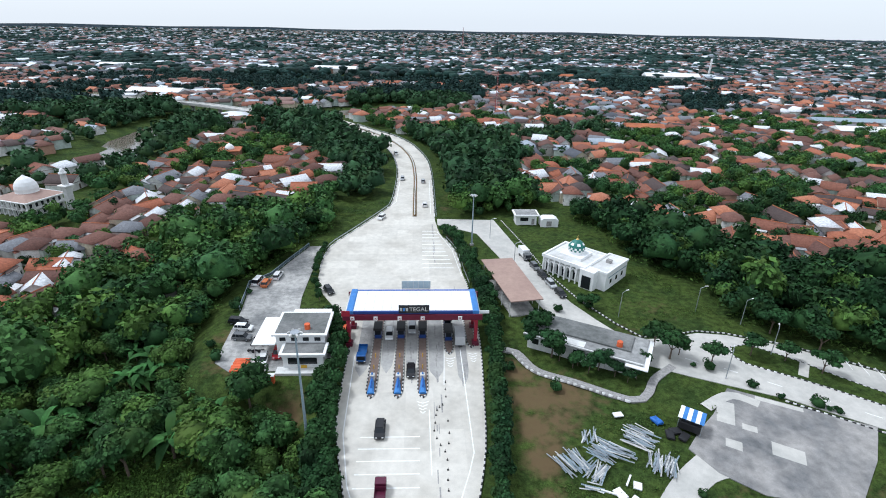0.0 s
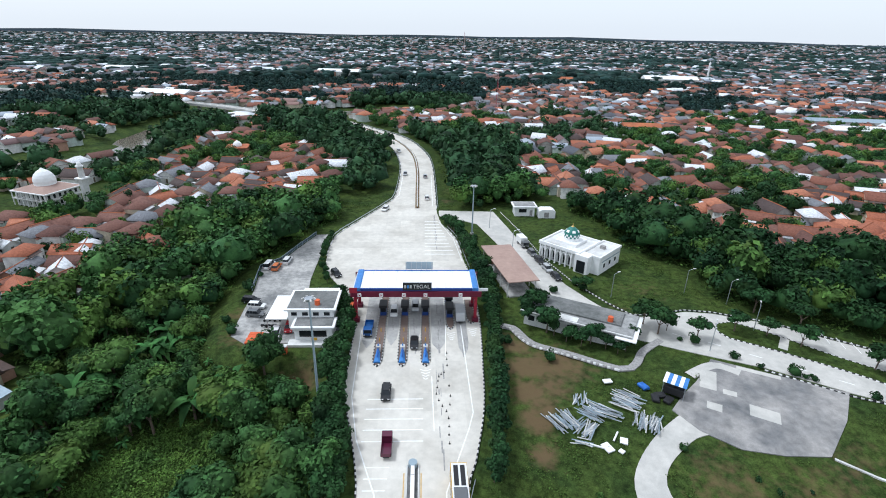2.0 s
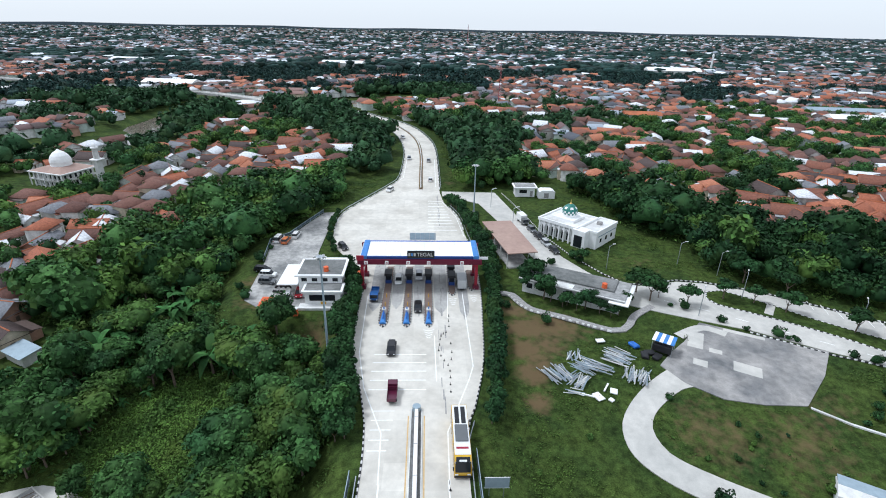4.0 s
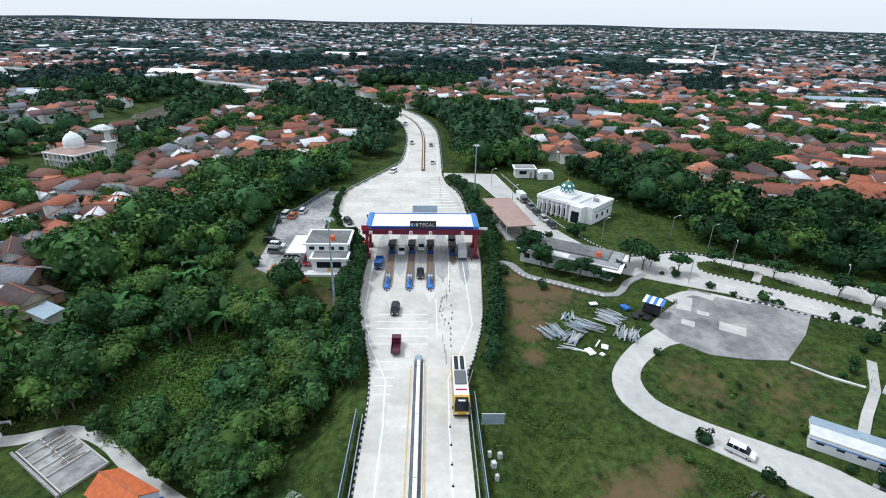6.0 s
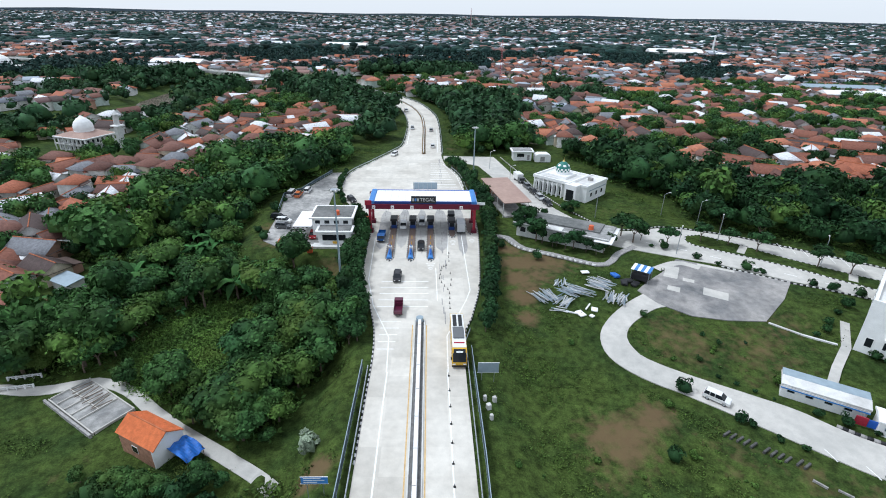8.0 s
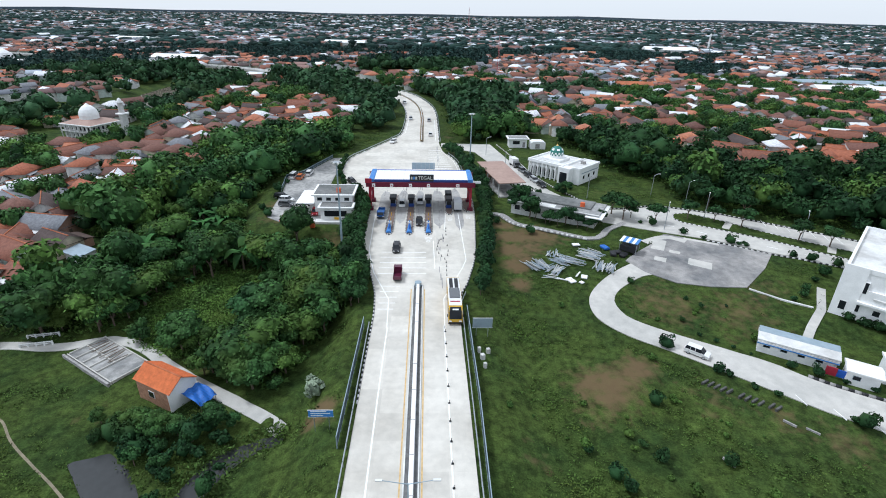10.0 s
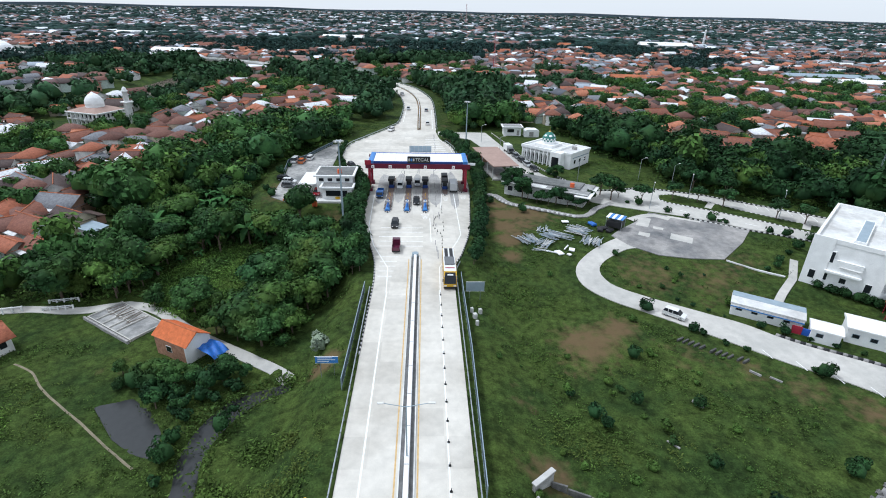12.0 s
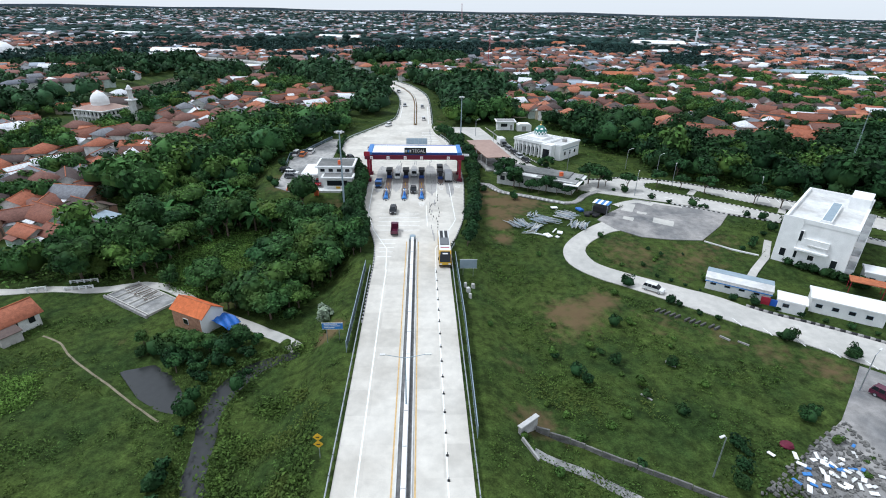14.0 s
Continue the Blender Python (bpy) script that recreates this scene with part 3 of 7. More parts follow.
def crown_points(r, n, lobes, flat, seed):
    """Leaf places and outward ways on a crown made of several lobes, of about radius 1."""
    rs = np.random.RandomState(seed)
    a = rs.uniform(0, 6.283, lobes)
    d = np.sqrt(rs.uniform(0.05, 1, lobes)) * 0.62
    c = np.stack([d * np.cos(a), d * np.sin(a), rs.uniform(-0.25, 0.45, lobes) * flat + 0.1 * (1 - d)], -1)
    R = rs.uniform(0.36, 0.56, lobes)
    pick = rs.randint(0, lobes, n)
    w = rs.normal(size=(n, 3))
    w[:, 2] = np.abs(w[:, 2]) * 1.1 - 0.35
    w /= np.linalg.norm(w, axis=1)[:, None]
    p = c[pick] + w * (R[pick] * rs.uniform(0.8, 1.06, n))[:, None] * np.array([1, 1, flat])
    return p * r, w, c * r, R * r


def leaf_quads(p, w, size, seed, droop=0.0, slim=0.62):
    rs = np.random.RandomState(seed)
    n = len(p)
    nrm = w + rs.normal(size=(n, 3)) * 0.5 + np.array([0, 0, 0.35])
    nrm /= np.linalg.norm(nrm, axis=1)[:, None]
    t = np.cross(nrm, rs.normal(size=(n, 3)))
    t /= np.linalg.norm(t, axis=1)[:, None] + 1e-9
    b = np.cross(nrm, t)
    s = size * rs.uniform(0.6, 1.3, n)[:, None]
    t, b = t * s, b * s * slim
    bend = nrm * s * 0.18
    v = np.stack([p - t, p - b + bend, p + t, p + b + bend], 1).reshape(-1, 3)
    f = np.arange(n * 4).reshape(-1, 4)
    return v, f


def crown_arrays(r, height, n, size, lobes, flat, seed, core=2):
    """Vertices, triangles (inner mass) and leaf quads of one crown whose middle stands at the given height."""
    p, w, c, R = crown_points(r, n, lobes, flat, seed)
    iv, itri = (ICO2 if core == 2 else ICO1)
    rs = np.random.RandomState(seed + 77)
    vs, tris = [], []
    k = 0
    if core == 2:
        for cc, rr in list(zip(c, R)):
            vs.append(ICO1[0] * rr * 0.86 * np.array([1, 1, flat]) * (1 + rs.normal(size=(len(ICO1[0]), 1)) * 0.08) + cc)
            tris.append(ICO1[1] + k)
            k += len(ICO1[0])
    else:
        vs.append(iv * np.array([0.72, 0.72, 0.6 * flat + 0.1]) * r * (1 + rs.normal(size=(len(iv), 1)) * 0.14))
        tris.append(itri)
        k = len(iv)
    lv, lf = leaf_quads(p, w, size, seed)
    v = np.concatenate(vs + [lv]) + np.array([0, 0, height])
    return v, np.concatenate(tris), lf + k


def scatter_mesh(name, variants, places, material):
    """One mesh out of many copies of the variants. places: rows of x, y, z, turn, scale, variant."""
    V, T, Q = [], [], []
    off = 0
    heights = level([p[0] for p in places], [p[1] for p in places])
    for (x, y, z, a, s, k), rise in zip(places, heights):
        z = z + rise
        v, t, q = variants[int(k)]
        ca, sa = math.cos(a) * s, math.sin(a) * s
        vv = np.empty_like(v)
        vv[:, 0] = v[:, 0] * ca - v[:, 1] * sa + x
        vv[:, 1] = v[:, 0] * sa + v[:, 1] * ca + y
        vv[:, 2] = v[:, 2] * s + z
        V.append(vv)
        if len(t):
            T.append(t + off)
        if len(q):
            Q.append(q + off)
        off += len(v)
    faces = ([np.concatenate(T)] if T else []) + ([np.concatenate(Q)] if Q else [])
    return new(name, np_mesh(name, np.concatenate(V), faces, [material]))


def trunk_bm(h, r, seed, limbs=3, spread=0.9):
    rs = random.Random(seed)
    bm = bmesh.new()
    add_tube(bm, (0, 0, -0.4), (0.05, 0.03, h * 0.6), r, r * 0.7, 7)
    for i in range(limbs):
        a = i * 6.283 / limbs + rs.uniform(-0.4, 0.4)
        add_tube(bm, (0.05, 0.03, h * 0.5), (math.cos(a) * spread, math.sin(a) * spread, h * rs.uniform(0.85, 1.05)), r * 0.55, r * 0.25, 5)
    return bm


def make_tree(name, label, r, height, n, size, lobes, flat, seed, leaf="leaf", group="", category="tree", core=2):
    t = thing(name, label, category, group)
    part("trunk", trunk_bm(height, max(0.06, r * 0.06), seed, spread=r * 0.4), M["bark"], t)
    v, tr, q = crown_arrays(r, height, n, size, lobes, flat, seed, core)
    c = new("crown", np_mesh("crown", v, [tr, q], [M[leaf]]))
    c.parent = t
    return t


def make_banana(name, label, h, n, size, seed, group=""):
    """Large arching leaves from one stem."""
    t = thing(name, label, "banana plant", group)
    part("trunk", tube((0, 0, -0.3), (0, 0, h * 0.55), 0.14, 0.1, 6), M["bark"], t)
    v, _, q = banana_arrays(h, n, size, seed)
    c = new("crown", np_mesh("crown", v, [q], [M["leaf_palm"]]))
    c.parent = t
    return t


def banana_arrays(h, n, size, seed):
    rs = np.random.RandomState(seed)
    V, Q = [], []
    for i in range(n):
        a = i * 2.4 + rs.uniform(-0.3, 0.3)
        up = rs.uniform(0.45, 1.35)
        L_ = size * rs.uniform(0.75, 1.15)
        w = L_ * 0.15
        d, s = np.array([math.cos(a), math.sin(a), 0]), np.array([-math.sin(a), math.cos(a), 0])
        base = len(V)
        for k in range(5):
            u = k / 4
            p = d * L_ * u * (1 - 0.15 * up) + np.array([0, 0, h * 0.55 + L_ * (up * u - 0.85 * u * u)])
            ww = w * (0.25, 0.9, 1.0, 0.75, 0.1)[k]
            V.append(p - s * ww + np.array([0, 0, -0.12 * ww]))
            V.append(p)
            V.append(p + s * ww + np.array([0, 0, -0.12 * ww]))
        for k in range(4):
            o = base + k * 3
            Q += [(o, o + 1, o + 4, o + 3), (o + 1, o + 2, o + 5, o + 4)]
    return np.array(V), np.zeros((0, 3), int), np.array(Q)


def fill(poly, pitch, seed):
    """Jittered places inside a polygon."""
    rs = np.random.RandomState(seed)
    xs, ys = [p[0] for p in poly], [p[1] for p in poly]
    X, Y = np.meshgrid(np.arange(min(xs), max(xs), pitch), np.arange(min(ys), max(ys), pitch * 0.87))
    X = X + (np.arange(X.shape[0]) % 2)[:, None] * pitch / 2
    X = (X + rs.uniform(-0.36, 0.36, X.shape) * pitch).ravel()
    Y = (Y + rs.uniform(-0.36, 0.36, Y.shape) * pitch).ravel()
    k = inside(poly, X, Y)
    return X[k], Y[k]


MEADOW = [(-205, 160), (-180, 158), (-150, 172), (-148, 225), (-160, 262), (-180, 250), (-190, 210)]
KEEP_OUT = [(p, g) for p, g in ((ROAD, 4.0), (SIDE_ROAD, 2.5), (RIGHT_ROAD, 2.5), (LOT_LEFT, 2.0), (PAD, 2), (LOOP, 2))]


def clear_of_roads(x, y, more=0.0):
    ok = np.ones(np.shape(x), bool)
    for p, g in KEEP_OUT:
        ok &= ~inside(p, x, y)
        ok &= away(p + p[:1], x, y) > g + more
    ok &= away(LANE_LEFT, x, y) > 2.6 + more
    ok &= away(RIVER, x, y) > 18 + more
    ok &= ~inside(MEADOW, x, y)
    ok &= away(VIADUCT, x, y - 8) > 17
    return ok


# woodland
GLADE = [(-52.9, -18.0), (-44.1, -9.2), (-36.4, -11.4), (-30.9, -20.2), (-32.1, -32.7), (-38.8, -43.0), (-51.0, -38.6), (-56.3, -28.3)]
HAMLET = [(-116.8, -34.0), (-81.1, -28.2), (-73.6, -12.9), (-75.3, 3.6), (-90.1, 12.1), (-115.0, 12.9)]
BANANAS = [(-93.9, 10.1), (-70.5, 30.6), (-51.0, 23.5), (-36.3, -3.1), (-36.4, -11.4), (-52.9, -19.1), (-81.6, -8.5)]
near_kinds = [make_tree("woodland_tree", "leafy dark green woodland tree", r, h, n, 0.3, lb, fl, sd, group="woodland trees")
              for r, h, n, lb, fl, sd in ((3.4, 3.4, 1000, 10, 0.75, 1), (2.6, 2.9, 800, 8, 0.9, 2), (4.2, 3.8, 1300, 13, 0.6, 3), (2.2, 2.3, 650, 7, 1.0, 4),
                                          (3.0, 4.2, 900, 8, 1.1, 5))]
near_kinds += [make_tree("woodland_tree", "light yellow-green woodland tree", r, h, n, 0.28, lb, fl, sd, "leaf_mid", "woodland trees")
               for r, h, n, lb, fl, sd in ((2.8, 2.8, 800, 9, 0.7, 6), (3.8, 3.4, 1000, 12, 0.5, 7))]
banana_kinds = [make_banana("banana_plant", "banana plant with large arching green leaves", h, n, s, sd, "banana plants")
                for h, n, s, sd in ((3.6, 12, 2.7, 11), (4.4, 14, 3.0, 12), (3.0, 10, 2.4, 13))]
mid_var = [crown_arrays(r, h, n, 0.5, lb, fl, sd, 1) for r, h, n, lb, fl, sd in
           ((3.4, 3.8, 220, 9, 0.75, 21), (2.7, 3.2, 170, 7, 0.9, 22), (4.4, 4.4, 290, 12, 0.7, 23), (2.4, 4.4, 170, 6, 1.25, 24))]
far_var = [crown_arrays(r, h, n, 0.85, lb, fl, sd, 1) for r, h, n, lb, fl, sd in
           ((3.8, 4.0, 54, 7, 0.8, 31), (4.8, 4.4, 64, 9, 0.75, 32), (3.2, 4.6, 48, 6, 1.1, 33))]
vfar_var = [(ICO1[0] * np.array([1, 1, 0.8]) * r * (1 + np.random.RandomState(int(r * 9)).normal(size=(12, 1)) * 0.2) + np.array([0, 0, r * 0.7]), ICO1[1],
             np.zeros((0, 4), int)) for r in (4.0, 5.0, 6.2)]

rng = np.random.RandomState(5)
mid_places, far_places = [], []
count = 0
for wi, poly in enumerate(WOODS):
    X, Y = fill(poly, 4.0 if wi in (0, 1, 4) else 5.2, 40 + wi)
    ok = clear_of_roads(X, Y)
    X, Y = X[ok], Y[ok]
    glade = inside(GLADE, X, Y) | inside(HAMLET, X, Y)
    ban = inside(BANANAS, X, Y)
    for x, y, g, b in zip(X, Y, glade, ban):
        if g:
            continue
        a, s = rng.uniform(0, 6.28), rng.choice([0.6, 0.75, 0.95, 1.1, 1.3, 1.65]) * rng.uniform(0.88, 1.12) * (1 + 0.25 * math.sin(x * 0.21) * math.sin(y * 0.17))
        if wi == 0 and -72 < x and y < 22 and count < 330:
            count += 1
            if x < -17 and ((b and rng.rand() < 0.55) or rng.rand() < 0.08):
                plant = copy_thing(banana_kinds[count % 3], pose(x, y, low(x, y) - 0.2, 0, 0, math.degrees(a)))
                plant.scale = (s, s, s * 1.15)
            else:
                tree = copy_thing(near_kinds[rng.randint(7)], pose(x, y, low(x, y) - 0.3, 0, 0, math.degrees(a)))
                tree.scale = (s, s, s * rng.uniform(0.85, 1.15))
            continue
        d = math.hypot(x, y + 110)
        (mid_places if d < 230 else far_places).append((x, y, -0.3, a, s, rng.randint(4 if d < 230 else 3)))
for k in near_kinds:
    x, y = -24 - 9 * near_kinds.index(k), -46 + 3.0 * near_kinds.index(k)
    k.matrix_basis = pose(x, y, low(x, y) - 0.3)
for k in banana_kinds:
    x, y = -46 - 6 * banana_kinds.index(k), -6 - 2 * banana_kinds.index(k)
    k.matrix_basis = pose(x, y, low(x, y) - 0.2)


# ---- houses ----
def house_arrays(w, l, h, rise, hip, ov=0.6):
    """Walls and roof of a plain house, ridge along y; hip: how far the ridge stops short of the ends."""
    a, b = w / 2, l / 2
    wall = [(-a, -b, -0.5), (a, -b, -0.5), (a, b, -0.5), (-a, b, -0.5), (-a, -b, h), (a, -b, h), (a, b, h), (-a, b, h),
            (0, -b, h + (rise if hip == 0 else 0)), (0, b, h + (rise if hip == 0 else 0))]
    wq = [(0, 1, 5, 4), (1, 2, 6, 5), (2, 3, 7, 6), (3, 0, 4, 7)]
    wt_ = [(4, 5, 8), (6, 7, 9)]
    A, B, e = a + ov, b + ov, h - ov * rise / a
    roof = [(-A, -B, e), (A, -B, e), (A, B, e), (-A, B, e), (0, -B + hip, h + rise), (0, B - hip, h + rise),
            (-A, -B, e - 0.16), (A, -B, e - 0.16), (A, B, e - 0.16), (-A, B, e - 0.16)]
    rq = [(1, 2, 5, 4), (3, 0, 4, 5), (0, 6, 7, 1), (1, 7, 8, 2), (2, 8, 9, 3), (3, 9, 6, 0)]
    rt = [(0, 1, 4), (2, 3, 5)] if hip else []
    return np.array(wall, float), wq, wt_, np.array(roof, float), rq, rt


def make_house(w, l, h, rise, hip, seed):
    rs = random.Random(seed)
    t = thing("house", "small rendered village house with a clay tile roof", "house", "village houses")
    wall, wq, wt_, roof, rq, rt = house_arrays(w, l, h, rise, hip)
    o = new("wall", np_mesh("wall", wall, [np.array(wq), np.array(wt_)], [M["wall_any"]]))
    o.parent = t
    o = new("roof", np_mesh("roof", roof, [np.array(rq)] + ([np.array(rt)] if rt else []), [M["roof_any"]]))
    o.parent = t
    if hip == 0:
        part("ridge", tube((0, -l / 2 - 0.6, h + rise), (0, l / 2 + 0.6, h + rise), 0.14, n=6), M["roof_tile"], o)
    a_, b_ = w / 2, l / 2
    for sx, y0, y1, dep in ((1, -b_ * 0.9, b_ * rs.uniform(-0.1, 0.6), rs.uniform(1.6, 3.0)), (-1, -b_ * rs.uniform(0, 0.6), b_ * 0.9, rs.uniform(1.2, 2.4))):
        q = [(a_ + 0.02, h - 0.5), (a_ + 0.02, h - 0.38), (a_ + dep, h - 1.0), (a_ + dep, h - 1.12)]
        an = part("lean_to_roof", profile([(sx * p, z_) for p, z_ in q], y0, y1), M["roof_annex"], t)
        part("lean_to_wall", box(min(sx * a_, sx * (a_ + dep - 0.3)), max(sx * a_, sx * (a_ + dep - 0.3)), y0 + 0.2, y1 - 0.2, -0.4, h - 1.1), M["wall_any"], t)
    for i in range(rs.randint(2, 3)):
        y = -l / 2 + l * (i + 0.5) / 3
        for sx in (-1, 1):
            part("window", box(sx * w / 2 - 0.04, sx * w / 2 + 0.04, y - 0.5, y + 0.5, 1.1, 2.2), M["glass_dark"], t)
    part("door", box(-0.45, 0.45, -l / 2 - 0.05, -l / 2 + 0.05, 0, 2.05), M["bark"], t)
    return t


house_kinds = [make_house(*r) for r in ((5.6, 8, 3.0, 1.6, 0, 1), (6.6, 9.6, 3.3, 1.9, 0, 2), (5, 7.4, 2.9, 1.3, 0, 3), (7.2, 8.6, 3.3, 1.9, 3.2, 4), (5.6, 10.5, 3.0, 1.5, 0, 5),
                                         (8, 11.5, 3.6, 2.2, 0, 6), (6.4, 7.4, 5.2, 1.6, 2.8, 7), (5.4, 6.6, 2.9, 1.5, 0, 8))]
hw, hq, ht, hr, hrq, hrt = [], [], [], [], [], []
nrq, nrt = [], []
w_off = r_off = 0


def far_house(x, y, a, w, l, h, rise, hip, near=False):
    global w_off, r_off
    wall, wq, wt_, roof, rq, rt = house_arrays(w, l, h, rise, hip)
    c, s = math.cos(a), math.sin(a)
    turn = np.array([[c, s, 0], [-s, c, 0], [0, 0, 1]])
    hw.append(wall @ turn + np.array([x, y, low(x, y)]))
    hr.append(roof @ turn + np.array([x, y, low(x, y)]))
    hq.extend([[i + w_off for i in f] for f in wq])
    ht.extend([[i + w_off for i in f] for f in wt_])
    (nrq if near else hrq).extend([[i + r_off for i in f] for f in rq])
    (nrt if near else hrt).extend([[i + r_off for i in f] for f in rt])
    w_off += len(wall)
    r_off += len(roof)


MOSQUES = [(-146, 108, 22), (-96, 186, 9)]
n_house = 0
for vi, poly in enumerate(VILLAGE):
    X, Y = fill(poly, 9.3, 60 + vi)
    ok = clear_of_roads(X, Y, 4)
    for mx_, my_, mr_ in MOSQUES:
        ok &= np.hypot(X - mx_, Y - my_) > mr_
    gap = wavy(X, Y, 60, 9)
    order = np.argsort(np.hypot(X[ok], Y[ok] + 110))
    for i in order:
        x, y, g = X[ok][i], Y[ok][i], gap[ok][i]
        a = 0.35 * round(g * 2) + 0.6 * (vi % 2) + rng.choice([0, 1.5708, 1.5708, 3.1416]) + rng.uniform(-0.12, 0.12)
        if g > 0.34 or rng.rand() < 0.15:
            for _ in range(3):
                mid_places.append((x + rng.uniform(-4, 4), y + rng.uniform(-4, 4), -0.3, a, rng.uniform(0.7, 1.15), rng.randint(4)))
            continue
        if rng.rand() < 0.42:
            mid_places.append((x + 4.6, y - 4.6, -0.2, a, rng.uniform(0.5, 0.95), rng.randint(4)))
        if n_house < 270 and math.hypot(x, y + 110) < 330:
            n_house += 1
            copy_thing(house_kinds[rng.randint(8)], pose(x, y, low(x, y), 0, 0, math.degrees(a)))
        else:
            far_house(x, y, a, rng.uniform(5, 8), rng.uniform(7, 11), rng.uniform(2.8, 3.8), rng.uniform(1.4, 2.2), 0 if rng.rand() < 0.75 else 3, True)
for i, k in enumerate(house_kinds):
    x, y = -100 + 9 * (i % 4) * 1.2, 48 + 11 * (i // 4)
    k.matrix_basis = pose(x, y, low(x, y), 0, 0, 20)

# the wide plain behind: houses and trees mixed in patches
for ring, (y0, y1, pitch) in enumerate(((120, 620, 10.5), (620, 1300, 14.5), (1300, 2500, 24), (2500, 4700, 52))):
    poly = [(-y1 * 1.0 - 60, y1), (y1 * 1.12 + 60, y1), (y0 * 1.12 + 60, y0), (-y0 * 1.0 - 60, y0)]
    X, Y = fill(poly, pitch, 90 + ring)
    ok = clear_of_roads(X, Y, 4)
    for p in VILLAGE + WOODS:
        ok &= ~inside(p, X, Y)
    X, Y = X[ok], Y[ok]
    town = wavy(X, Y, 150, 21) * 0.6 + wavy(X, Y, 520, 22) * 0.75 + wavy(X, Y, 45, 23) * 0.45
    for x, y, g in zip(X, Y, town):
        a, r = rng.uniform(0, 6.28), rng.rand()
        if g > (-0.02, -0.35, -0.55, -0.6)[ring]:
            if r < (0.84, 0.78, 0.74, 0.74)[ring]:
                big = rng.rand() < 0.04
                k = 1 + 0.35 * ring
                al = 0.5 * round(wavy(x, y, 300, 24) * 2) + rng.choice([0, 1.5708]) + rng.uniform(-0.15, 0.15)
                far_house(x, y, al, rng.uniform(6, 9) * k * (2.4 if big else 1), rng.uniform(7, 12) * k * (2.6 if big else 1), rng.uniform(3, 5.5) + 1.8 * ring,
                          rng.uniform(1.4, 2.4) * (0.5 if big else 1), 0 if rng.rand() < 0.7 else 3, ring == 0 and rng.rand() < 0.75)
            if r > (0.55, 0.42, 0.36, 0.34)[ring]:
                far_places.append((x + pitch * 0.4, y + 2, -0.3, a, rng.uniform(0.7, 1.1), rng.randint(3)) if ring < 1 else
                                  (x + pitch * 0.4, y, 0, a, rng.uniform(0.6, 1.1) * (1 + 0.3 * ring), 10 + rng.randint(3)))
        elif g > -1.5:
            for _ in range(2):
                q = (x + rng.uniform(-0.5, 0.5) * pitch, y + rng.uniform(-0.5, 0.5) * pitch)
                far_places.append((*q, -0.3, a, rng.uniform(0.7, 1.25), rng.randint(3)) if ring < 1 else
                                  (*q, -0.5, a, rng.uniform(0.6, 1.1) * (1 + 0.35 * ring), 10 + rng.randint(3)))
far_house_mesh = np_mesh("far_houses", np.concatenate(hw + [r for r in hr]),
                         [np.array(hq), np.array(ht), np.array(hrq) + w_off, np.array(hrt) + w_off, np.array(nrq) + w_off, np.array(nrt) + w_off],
                         [M["wall_far"], M["roof_far_haze"], M["roof_town"]], [0, 0, 1, 1, 2, 2])
tagged(new("far_houses", far_house_mesh), "wide town of low houses with red, brown, pale and haze-greyed roofs", "houses", kind="stuff")
for nm, pick, mt in (("woodland", (0, 1, 2, 5, 6), "leaf"), ("light_woodland", (3, 7), "leaf_mid"), ("dark_woodland", (4,), "leaf_hedge")):
    chosen = [p for i, p in enumerate(mid_places) if (i % 8 if not (p[0] > 55 and p[1] < 112) or i % 8 == 3 else 4) in pick]
    tagged(scatter_mesh(nm, dict(enumerate(mid_var)), chosen, M[mt]), "dense green woodland and garden trees", "trees", kind="stuff")
far_kinds = {**dict(enumerate(far_var)), **{10 + i: v for i, v in enumerate(vfar_var)}}
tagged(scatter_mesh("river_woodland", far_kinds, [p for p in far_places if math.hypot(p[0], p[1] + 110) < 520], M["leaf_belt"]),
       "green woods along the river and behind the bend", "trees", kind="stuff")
# the farthest trees take the haze-tinted leaf colour
tagged(scatter_mesh("far_woodland", far_kinds, [p for p in far_places if math.hypot(p[0], p[1] + 110) >= 520], M["leaf_far_haze"]),
       "far tree belts tinted dark blue-green for haze", "trees", kind="stuff")


# ---- kerbs, lines, barriers ----
def kerb(name, line, off, label, width=0.24, height=0.16, step=0.6, colours=("white_dirty", "black"), z=0.0):
    """Painted kerb in short stones of two colours."""
    fine = []
    for (x0, y0), (x1, y1) in zip(line, line[1:]):
        n = max(1, int(round(math.hypot(x1 - x0, y1 - y0) / step)))
        fine += [(x0 + (x1 - x0) * k / n, y0 + (y1 - y0) * k / n) for k in range(n)]
    fine.append(line[-1])
    L_, R_ = sides(fine, off - width / 2), sides(fine, off + width / 2)
    V, Q = [], [[], []]
    for i in range(len(fine) - 1):
        o = len(V)
        for p in (L_[i], R_[i], R_[i + 1], L_[i + 1]):
            V += [(p[0], p[1], z - 0.1), (p[0], p[1], z + height)]
        Q[i % 2] += [(o + 1, o + 3, o + 5, o + 7), (o, o + 2, o + 3, o + 1), (o + 2, o + 4, o + 5, o + 3), (o + 4, o + 6, o + 7, o + 5), (o + 6, o, o + 1, o + 7)]
    V = np.array(V)
    V[:, 2] += level(V[:, 0], V[:, 1])
    ob = new(name, np_mesh(name, V, [np.array(q) for q in Q], [M[c] for c in colours], [0, 1]))
    return tagged(ob, label, "kerb", kind="structure")


def part_of(line, lo, hi):
    return [p for p in line if lo <= p[1] <= hi]


